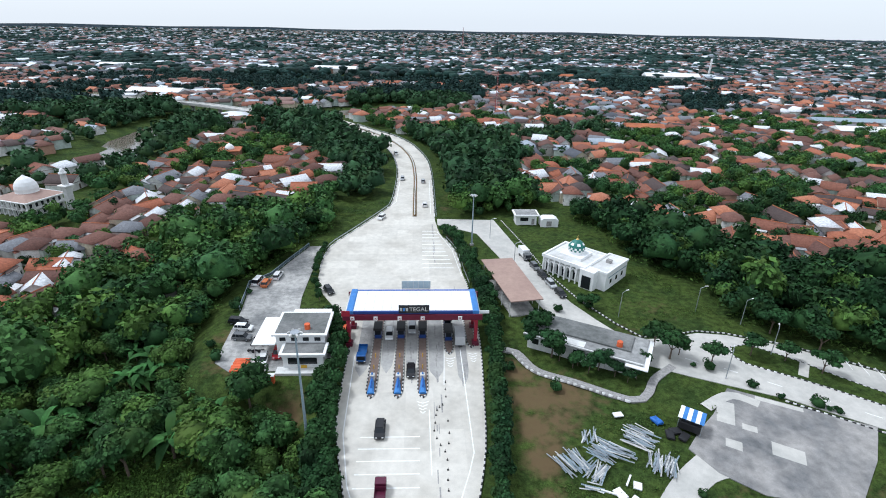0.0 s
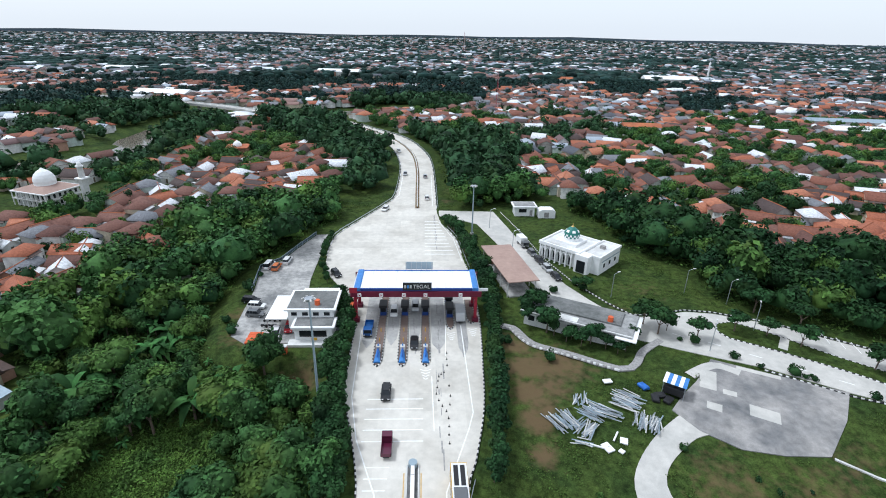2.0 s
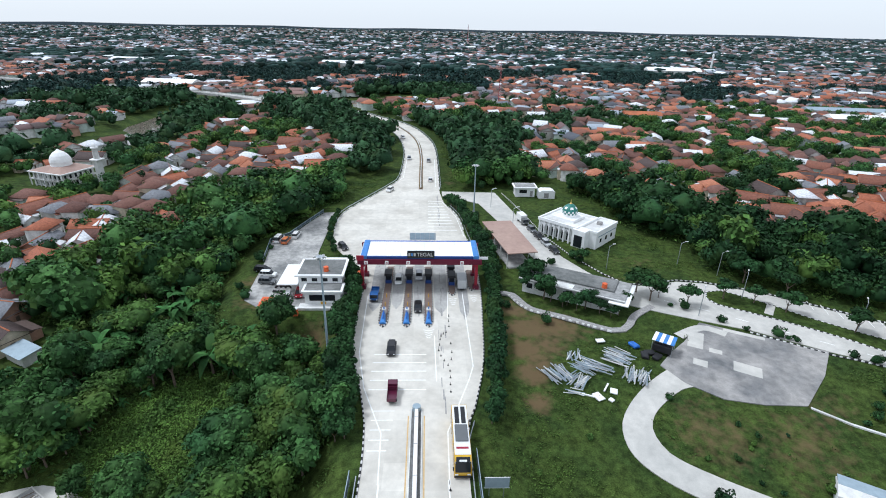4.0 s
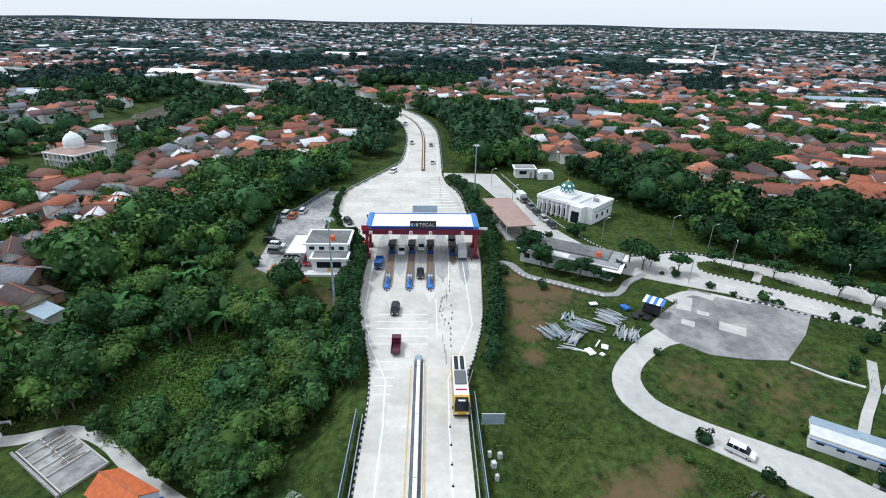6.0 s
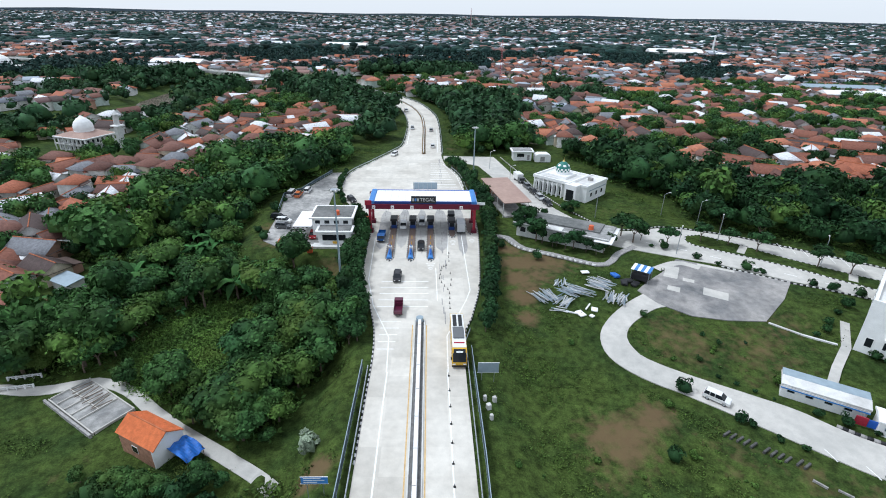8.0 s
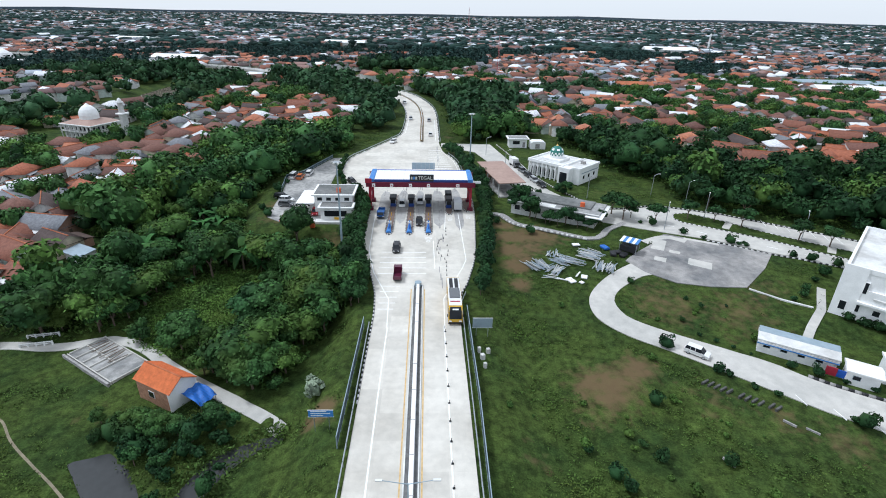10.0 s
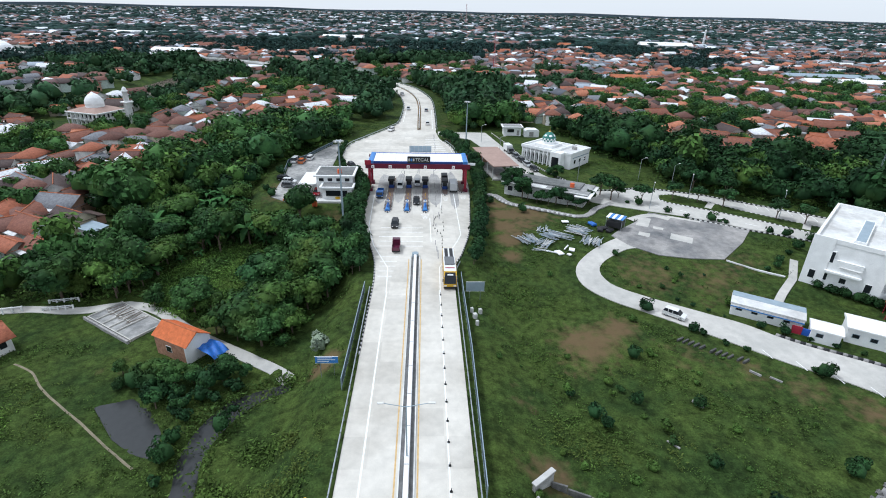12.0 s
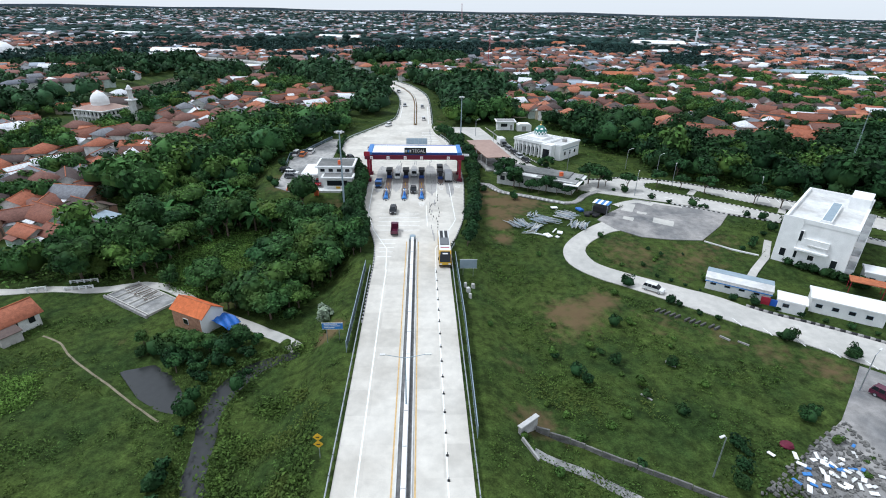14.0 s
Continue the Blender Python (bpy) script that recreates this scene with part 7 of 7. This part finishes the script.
def village_mosque():
    t = thing("village_mosque", "pale two-storey village mosque with white dome and minaret", "mosque", at=local(-141.5, 107, -20))
    part("wall", box(-7.8, 7.8, -6.6, 6.6, -0.5, 5.2), M["white_dirty"], t)
    part("floor_band", box(-8.7, 8.7, -7.6, 7.6, 2.4, 2.8, 0.05), M["white_dirty"], t)
    part("eave", box(-8.8, 8.8, -7.7, 7.7, 5.2, 5.6, 0.05), M["white"], t)
    bm = bmesh.new()
    lo = [bm.verts.new(p) for p in ((-8.4, -7.3, 5.6), (8.4, -7.3, 5.6), (8.4, 7.3, 5.6), (-8.4, 7.3, 5.6))]
    hi = [bm.verts.new(p) for p in ((-4, -4, 7.0), (4, -4, 7.0), (4, 4, 7.0), (-4, 4, 7.0))]
    bm.faces.new(hi)
    for i in range(4):
        bm.faces.new((lo[i], lo[(i + 1) % 4], hi[(i + 1) % 4], hi[i]))
    part("roof", bm, M["roof_brown"], t, "reddish hipped roof")
    part("drum", tube((0, 0, 6.8), (0, 0, 7.6), 3.7, 3.6, 20), M["white"], t)
    part("dome", dome_bm(0, 0, 7.6, 3.6, 5.2), M["white"], t, "white onion dome")
    for i in range(7):
        for z in (0.4, 3.2):
            window(t, -7.3 + 2.2 * i, -6.2 + 2.2 * i, -6.7, -6.56, z, z + 1.6)
            if i < 6:
                window(t, 7.76, 7.9, -6.0 + 2.1 * i, -4.9 + 2.1 * i, z, z + 1.6)
    for i in range(8):
        part("pillar", box(-8.5 + 2.4 * i, -8.2 + 2.4 * i, -7.5, -7.2, -0.3, 5.2), M["white"], t)
    m_ = part("minaret", box(10.1, 12.3, 5.3, 7.5, -0.5, 8.5, 0.1), M["white_dirty"], t, "square pale minaret")
    part("balcony", box(9.3, 13.1, 4.5, 8.3, 8.5, 9.0, 0.1), M["white"], m_)
    part("upper_shaft", tube((11.2, 6.4, 9.0), (11.2, 6.4, 13.2), 1.1, 1.0, 8), M["white_dirty"], m_)
    part("cap_ring", tube((11.2, 6.4, 13.2), (11.2, 6.4, 13.6), 1.4, 1.4, 8), M["white"], m_)
    part("cap", dome_bm(11.2, 6.4, 13.6, 0.9, 1.6, 12), M["white"], m_)
    return t


village_mosque()
s = thing("small_prayer_house", "small village prayer house with a white dome", "mosque", at=local(-96, 186, 10))
part("wall", box(-5, 5, -5, 5, -0.5, 5), M["brick_wall"], s)
part("eave", box(-5.6, 5.6, -5.6, 5.6, 5, 5.4, 0.05), M["roof_tile"], s)
part("dome", dome_bm(0, 0, 5.4, 2.2, 2.8), M["white"], s)

vd = thing("viaduct", "long pale railway viaduct across the river", "bridge")
deck = curve_through(VIADUCT, 12)
part("deck", ribbon(deck, 0, 7.0, 4.2, 5.4), M["concrete_drive"], vd)
for off in (-3.4, 3.4):
    part("parapet", ribbon(deck, off, 0.3, 5.4, 6.3), M["white_dirty"], vd)
for i in range(0, len(deck) - 1, 2):
    x, y = deck[i]
    part("pier", box(x - 1.2, x + 1.2, y - 1.2, y + 1.2, -3, 4.2, 0.1), M["concrete_old"], vd)


def far_mast(x, y, h, r=0.5, label="thin lattice radio mast far off", mt="red"):
    t = thing("radio_mast", label, "mast", "masts")
    bm = bmesh.new()
    for a in range(3):
        ca, sa = math.cos(a * 2.094), math.sin(a * 2.094)
        add_tube(bm, (x + r * 1.6 * ca, y + r * 1.6 * sa, 0), (x + r * 0.3 * ca, y + r * 0.3 * sa, h), r * 0.16, r * 0.1, 5)
    part("mast_frame", bm, M[mt], t)
    bm = bmesh.new()
    for k in range(int(h / 2)):
        u = k * 2 / h
        w_ = r * (1.6 - 1.3 * u)
        add_tube(bm, (x + w_, y, k * 2), (x - w_ * 0.5, y + w_ * 0.8, k * 2 + 2), r * 0.1, n=4)
    part("bracing", bm, M["white_dirty"], t)
    return t


far_mast(120, 1500, 62, 2.2)
far_mast(132, 12.5, 24, 0.22, "tall thin lattice mast behind the woods", "steel_paint")
far_mast(60, 330, 34, 0.8)
far_mast(-30, 900, 40, 1.4)
wt_ = thing("far_minaret", "slim white minaret far across the town", "minaret")
part("shaft", tube((425, 700, 0), (425, 700, 24), 1.5, 1.1, 10), M["white"], wt_)
part("cap", dome_bm(425, 700, 24, 1.5, 4, 10), M["white"], wt_)
s = thing("town_mosque", "large pale mosque with a grey dome in the town", "mosque")
part("wall", box(-365, -335, 330, 355, -0.5, 8), M["white_dirty"], s)
part("dome", dome_bm(-350, 342, 8, 8, 9), M["white"], s)
for x, y, w, l, h, m_, lab in ((315, 262, 60, 14, 5, "white", "long white warehouse roof among the houses"), (330, 300, 70, 12, 5, "steel_paint", "long grey warehouse roof among the houses"),
                              (-300, 330, 40, 16, 5, "white", "pale warehouse at the edge of the town"), (-240, 420, 50, 18, 6, "white", "pale warehouse at the edge of the town"),
                              (340, 640, 70, 24, 8, "white", "wide white hall in the far town"), (-120, 700, 60, 20, 7, "white", "wide white hall in the far town"), (190, 640, 30, 16, 6, "roof_tile", "orange roofed hall in the far town"),
                              (-420, 700, 60, 20, 7, "white", "wide white hall in the far town"), (150, 262, 24, 12, 6, "roof_tile", "long orange roofed school")):
    b = thing("hall", lab, "warehouse", "halls", local(x, y, -8))
    part("wall", box(-w / 2, w / 2, -l / 2, l / 2, -0.5, h), M["white_dirty"], b)
    r = profile([(-l / 2 - 0.5, h), (0, h + l * 0.16), (l / 2 + 0.5, h)], -w / 2 - 0.5, w / 2 + 0.5)
    for v in r.verts:
        v.co = Vector((v.co.y, v.co.x, v.co.z))
    part("roof", r, M[m_], b)


# ---- planting round the plaza ----
hedge_kinds = [make_tree("hedge_tree", "round clipped dark green roadside tree", r, h, n, 0.24, lb, 0.95, sd, "leaf_hedge", "roadside trees", "tree")
               for r, h, n, lb, sd in ((1.75, 2.2, 420, 6, 51), (1.5, 1.9, 380, 5, 52), (2.0, 2.4, 480, 7, 53))]


def row_of(kinds, line, gap, seed, jitter=0.35, z=-0.2, smin=1.1, smax=1.5):
    rs = random.Random(seed)
    acc = 0.0
    for (x0, y0), (x1, y1) in zip(line, line[1:]):
        d = math.hypot(x1 - x0, y1 - y0)
        while acc < d:
            u = acc / d
            o = copy_thing(rs.choice(kinds), pose(x0 + (x1 - x0) * u + rs.uniform(-jitter, jitter), y0 + (y1 - y0) * u + rs.uniform(-jitter, jitter), z + low(x0 + (x1 - x0) * u, y0 + (y1 - y0) * u), 0, 0, rs.uniform(0, 360)))
            s_ = rs.uniform(smin, smax)
            o.scale = (s_, s_, s_ * rs.uniform(0.9, 1.15))
            acc += gap * rs.uniform(0.8, 1.2)
        acc -= d


row_of(hedge_kinds, [(-28.4, 72), (-28.6, 58), (-26.9, 46), (-24, 38)], 2.4, 1, smin=0.6, smax=0.8)
row_of(hedge_kinds, [(-18.5, 27), (-15.9, 17), (-15.2, 6), (-14.9, -4), (-13.4, -14), (-11.6, -24), (-10.8, -33)], 2.3, 2)
row_of(hedge_kinds, [(-17.4, 5), (-16.8, -4), (-15.4, -14), (-14, -24), (-13, -32)], 2.8, 3)
row_of(hedge_kinds, [(9.4, 84), (13.6, 73), (15.6, 56), (17.4, 40), (18.0, 22), (17.2, 4), (16.2, -8), (14.4, -20), (12.0, -30)], 2.2, 4)
row_of(hedge_kinds, [(16.6, 58), (19.0, 40), (19.6, 24)], 2.6, 5)
for i, k in enumerate(hedge_kinds):
    k.matrix_basis = pose(-12.2 - 0.4 * i, -24 - 1.5 * i, -0.3)

shade_kinds = [make_tree("shade_tree", "small shade tree with a spreading crown", r, h, n, 0.26, lb, 0.55, sd, "leaf_hedge", "shade trees") for r, h, n, lb, sd in ((2.3, 3.2, 520, 9, 61), (1.9, 2.8, 420, 7, 62))]
bush_kinds = [make_tree("bush", "low leafy green bush", r, h, n, 0.2, lb, 0.9, sd, "leaf_hedge", "bushes", "bush", core=1) for r, h, n, lb, sd in ((1.2, 0.9, 260, 6, 71), (0.8, 0.6, 180, 5, 72), (1.6, 1.2, 330, 7, 73))]
wild_kinds = [make_tree("wild_shrub", "light green wild shrub in the grass", r, h, n, 0.2, lb, 0.8, sd, "leaf_mid", "wild shrubs", "bush", core=1) for r, h, n, lb, sd in ((0.9, 0.6, 160, 5, 81), (0.6, 0.45, 110, 4, 82), (1.3, 0.9, 240, 6, 83))]
rs = random.Random(12)


def put(kinds, spots, smin=0.85, smax=1.15):
    for x, y in spots:
        o = copy_thing(rs.choice(kinds), pose(x, y, low(x, y) - 0.25, 0, 0, rs.uniform(0, 360)))
        s_ = rs.uniform(smin, smax)
        o.scale = (s_, s_, s_)


put(shade_kinds, [(73.8, 12.9), (80.2, 10.8), (85.2, 6.4), (95.1, -2.0), (100.5, -5.6), (108.0, -12.0), (53.6, 16.3), (55.4, 12.0), (26.2, 17.0), (30.0, 13.4), (28.0, 20.5), (63.5, 10.0), (90.0, 14.0), (84.0, 22.0)], 1.25, 1.65)
put(hedge_kinds, [(38.8, 8.7), (41.4, 6.4), (45.6, 5.6), (33.6, 9.6), (48.2, 9.2), (36.4, 7.8), (43.4, 4.6), (29.2, 15.6), (31.4, 12.2), (40.2, 9.2), (35, 10.6)], 0.9, 1.4)
put(bush_kinds, [(59.3, 9.4), (62.1, 8.3), (67.9, 2.6), (71.5, -0.8), (76.9, -3.4), (78.6, -4.4), (79.8, -5.2), (87.8, -10.9), (90.9, -12.7), (89.9, -18.7), (86.1, -21.4), (82.1, -24.4), (80.1, -26.7), (77.2, -28.2), (95.6, -15.0)])
put(bush_kinds, [(44.8, -42.4), (50.9, -49.0), (52.2, -50.1), (57.3, -55.0), (54.6, -53.3), (65.4, -60.8), (66.2, -61.6), (73.6, -66.9), (75.0, -66.0), (56.3, -80.8), (57.8, -79.7), (43.7, -85.2), (44.1, -86.6), (40.6, -91.3), (42.5, -88.7), (29.7, -88.2)])
put(bush_kinds, [(39.2, -79.0), (42.5, -68.2), (35.4, -75.4), (31.9, -65.0), (33.5, -67.4), (26.3, -70.1), (27.6, -72.0), (37.0, -56.5), (47.6, 38.4), (44.2, 34.0), (36.0, 32.4), (43.0, 37.0)], 0.7, 1.0)
put(bush_kinds, [(84.0 + 1.3 * i, -34.2 - 1.15 * i + rs.uniform(-0.6, 0.6)) for i in range(9)] + [(85.9 + 1.45 * i, -36.5 - 1.2 * i) for i in range(7)], 0.8, 1.1)
put(bush_kinds, [(64.1 + 3.25 * i, -47.8 - 2.1 * i) for i in range(11)], 0.6, 0.95)
put(bush_kinds, [(52.4 + 2.3 * i, -39.1 - 1.7 * i) for i in range(4)] + [(54.7, -28.0), (56.8, -30.3), (51.0, -34.8), (62.0, -30.3), (45.4, -22.0)], 0.4, 0.6)
put(bush_kinds, [(-43.6, 34.0), (-44.4, 37.0), (-43.0, 42.0), (-41.0, 13.0), (-44.0, 18.1)], 0.8, 1.2)
put(shade_kinds, [(-40.6, -36.9), (-29.8, -42.5)], 0.9, 1.2)
put(bush_kinds, [(-45.0, -61.2), (-42.9, -60.5), (-40.1, -61.4), (-37.4, -62.5), (-35.6, -63.9), (-33.5, -64.8), (-34.2, -66.8), (-31.6, -61.0), (-30.1, -59.2), (-28.3, -61.0), (-32.3, -67.9), (-31.6, -63.6),
                 (-29.4, -64.1), (-26.8, -61.7), (-30.9, -85.0), (-30.7, -87.9), (-32.2, -72.0), (-31.8, -75.2), (-31.2, -79.2), (-25.8, -66.5), (-26.4, -69.8), (-38.3, -64.1), (-30.0, -90.2)], 1.0, 1.5)
put(near_kinds, [(-43.3, -36.8), (-34.4, -45.9), (-22.7, -39.9), (-22.2, -28.3)], 0.75, 1.0)
THICKET = [(-46.4, -57.6), (-43.2, -58.9), (-40.2, -59.2), (-37.0, -60.4), (-34.2, -60.0), (-35.0, -63.2), (-31.6, -61.6), (-29.4, -58.4), (-26.6, -58.4), (-37.6, -65.4), (-33.6, -66.2)]
put(near_kinds[:4], THICKET, 0.5, 0.75)
put(near_kinds, [(-39.2, -39.2), (-34.6, -43.0), (-35.6, -46.4), (-27.4, -43.6), (-24.0, -46.0), (-26.4, -50.2), (-31.2, -48.4), (-22.4, -50.6), (-21.6, -41.6)], 0.6, 1.0)
UNDER = [fill(WOODS[0], 1.9, 501), fill(WOODS[1], 2.6, 502)]
under = []
for X, Y in UNDER:
    ok = clear_of_roads(X, Y, 0.6) & ~inside(GLADE, X, Y) & ~inside(HAMLET, X, Y)
    under += [(x, y, -0.2, rng.uniform(0, 6.28), rng.uniform(1.8, 3.2), rng.randint(5)) for x, y in zip(X[ok], Y[ok])]
for i, k in enumerate(shade_kinds + bush_kinds + wild_kinds):
    x, y = (44.5, 58.0, 20.4, 24.0, 28.4, 30.5, 22.5, 35.5)[i], (33.5, 13.4, 9.0, -66.0, 2.2, -63.0, -79.0, -73.0)[i]
    k.matrix_basis = pose(x, y, low(x, y) - 0.25)
wild = []
for i in range(70):
    x, y = rs.uniform(13, 62), rs.uniform(-92, -26)
    if clear_of_roads(np.array([x]), np.array([y]), 0.5)[0]:
        wild.append((x, y))
put(wild_kinds, wild, 0.4, 0.9)
silver = make_tree("silver_reed", "silvery tall reed clump beside the embankment", 1.7, 1.5, 420, 0.34, 7, 1.1, 91, "leaf_silver", "", "reed", core=1)
silver.matrix_basis = pose(-15.4, -54.6, low(-15.4, -54.6) - 0.2)

# weeds, creepers and long grass
tuft_var = []
for sd in range(5):
    r_ = np.random.RandomState(200 + sd)
    n_ = 14
    p_ = np.stack([r_.normal(0, 0.38, n_), r_.normal(0, 0.38, n_), np.abs(r_.normal(0.12, 0.1, n_))], -1)
    w_ = r_.normal(size=(n_, 3))
    w_[:, 2] = np.abs(w_[:, 2]) * 0.9 + 0.7
    w_ /= np.linalg.norm(w_, axis=1)[:, None]
    v_, f_ = leaf_quads(p_, w_, 0.17, 300 + sd, slim=0.45)
    tuft_var.append((v_, np.zeros((0, 3), int), f_))
FIELDS = [[(10.5, -135.0), (10.5, -30.0), (16.0, -19.8), (22.0, 12.0), (24.0, 6.0), (44.0, -3.0), (60.0, -2.0), (46.1, -13.7), (33.8, -26.0), (33.4, -36.7), (63.7, -64.6), (48.9, -89.3), (38.2, -135.1)],
          [(-9.5, -135.0), (-9.5, -62.0), (-22.3, -56.8), (-33.3, -52.9), (-48.8, -51.8), (-64.2, -47.4), (-83.6, -45.1), (-111.4, -51.8), (-89.2, -135.2)],
          [(40.9, -25.1), (52.9, -22.4), (69.6, -25.1), (86.0, -12.0), (92.9, -17.1), (80.7, -31.2), (63.3, -41.9), (50.3, -38.5), (41.5, -33.0)],
          [(-50, 45), (-42, 60), (-34, 80), (-28, 90), (-14, 108), (-12, 118), (-28, 112), (-40, 90), (-52, 50), (-52, 10), (-42, 4), (-40, 20), (-46, 34)],
          [(48, 33), (62, 60), (66, 66), (78, 26), (66, 24), (52, 22)], [(9, 102), (14, 102), (13, 180), (9, 195)], GLADE,
          [(-10.5, -30), (-10.5, -62), (-20, -62), (-18, -48), (-14, -36)]]
tufts = []
for fi, poly in enumerate(FIELDS):
    X, Y = fill(poly, 0.95 if fi in (0, 1) else 1.15, 400 + fi)
    k = wavy(X, Y, 16, 31) + 0.7 * wavy(X, Y, 5, 32) + np.random.RandomState(fi).normal(0, 0.5, len(X))
    for ex, ey, er, es in EARTH:
        k = k - 3.0 * es * np.exp(-((X - ex) ** 2 + (Y - ey) ** 2) / er ** 2)
    ok = (k > 0.15) & clear_of_roads(X, Y, -1.7)
    for p in HARD:
        ok &= ~inside(p, X, Y)
    ok &= away(STREAM, X, Y) > 1.6
    ok &= ~inside(POND, X, Y)
    ok &= away(TRAIL, X, Y) > 0.7
    Z = ground_height(X[ok], Y[ok]) - level(X[ok], Y[ok])
    for x, y, z, kk in zip(X[ok], Y[ok], Z, k[ok]):
        tufts.append((x, y, z, rng.uniform(0, 6.28), 0.55 + 0.45 * min(kk, 1.6), rng.randint(5)))
CREEPER = [(-24.1, -91.8), (-24.7, -79.2), (-21.3, -72.6), (-14.9, -73.2), (-11.3, -83.8), (-11.1, -96.8)]
X, Y = fill(CREEPER, 0.62, 777)
k = wavy(X, Y, 9, 41)
for x, y, kk in zip(X[k > -0.3], Y[k > -0.3], k[k > -0.3]):
    tufts.append((x, y, -0.15, rng.uniform(0, 6.28), 1.3 + 0.5 * kk, rng.randint(5)))
near_bank = [(x + o, y) for x, y in STREAM for o in (-2.6, -2.0, 2.2, 2.9) for _ in (0, 1)]
for x, y in near_bank:
    tufts.append((x + rng.normal(0, 0.5), y + rng.normal(0, 0.7), -0.35, rng.uniform(0, 6.28), rng.uniform(1.1, 2.2), rng.randint(5)))
tagged(scatter_mesh("weeds", dict(enumerate(tuft_var)), tufts, M["leaf_weed"]), "tufts of weeds and long grass", "grass", kind="stuff")
X, Y = fill([(-71.4, -67.4), (-58.0, -65.9), (-55.7, -72.6), (-62.5, -78.5), (-73.6, -76.3)], 0.55, 778)
light = [(x, y, -0.15, rng.uniform(0, 6.28), rng.uniform(0.9, 1.5), rng.randint(5)) for x, y in zip(X, Y)]
X, Y = fill(GLADE, 0.7, 779)
k = wavy(X, Y, 11, 61)
light += [(x, y, -0.1, rng.uniform(0, 6.28), rng.uniform(0.9, 1.7), rng.randint(5)) for x, y in zip(X[k > -0.5], Y[k > -0.5])]
under += [(x, y, -0.15, rng.uniform(0, 6.28), rng.uniform(1.2, 2.6), rng.randint(5)) for x, y in zip(X[k <= -0.5], Y[k <= -0.5])]
tagged(scatter_mesh("undergrowth", dict(enumerate(tuft_var)), under, M["leaf_mid"]), "leafy green undergrowth below the trees", "undergrowth", kind="stuff")
tagged(scatter_mesh("long_grass", dict(enumerate(tuft_var)), light, M["leaf_light"]), "patches of bright yellow-green long grass", "grass", kind="stuff")
tagged(finish("trail", on_ground(ribbon(TRAIL, 0, 0.34, -0.9, -0.03), 0.03), M["dirt_pale"]), "trodden pale footpath across the grass", "path", kind="structure")


# ---- road slabs ----
slab_mesh = {}
n = 0
for j in range(27):
    y0 = -152 + 5.0 * j
    if y0 + 5 > -28:
        break
    for x0, x1 in ((-7.86, -4.6), (-4.6, -0.9), (1.1, 4.7), (4.7, 8.06)):
        key = (x0, x1)
        if key not in slab_mesh:
            b = box(x0 + 0.02, x1 - 0.02, 0.02, 4.98, -0.02, 0.003, 0.0)
            me = bpy.data.meshes.new("slab")
            b.to_mesh(me)
            b.free()
            me.materials.append(M["concrete_slab"])
            slab_mesh[key] = me
        o = new("slab", slab_mesh[key])
        o.location = (0, y0, 0)
        o.parent = road

plaza_slabs = {}
for j in range(26):
    for i in range(8):
        x0, y0 = -27.0 + 5.2 * i, -28 + 5.0 * j
        cx, cy = np.array([x0 - 0.2, x0 + 5.4, x0 + 5.4, x0 - 0.2]), np.array([y0 - 0.2, y0 - 0.2, y0 + 5.2, y0 + 5.2])
        if not inside(ROAD, cx, cy).all():
            continue
        if not plaza_slabs:
            b = box(0.02, 5.18, 0.02, 4.98, -0.02, 0.003)
            plaza_slabs["mesh"] = bpy.data.meshes.new("slab")
            b.to_mesh(plaza_slabs["mesh"])
            b.free()
            plaza_slabs["mesh"].materials.append(M["concrete_slab"])
        o = new("slab", plaza_slabs["mesh"])
        o.location = (x0, y0, 0)
        o.parent = road
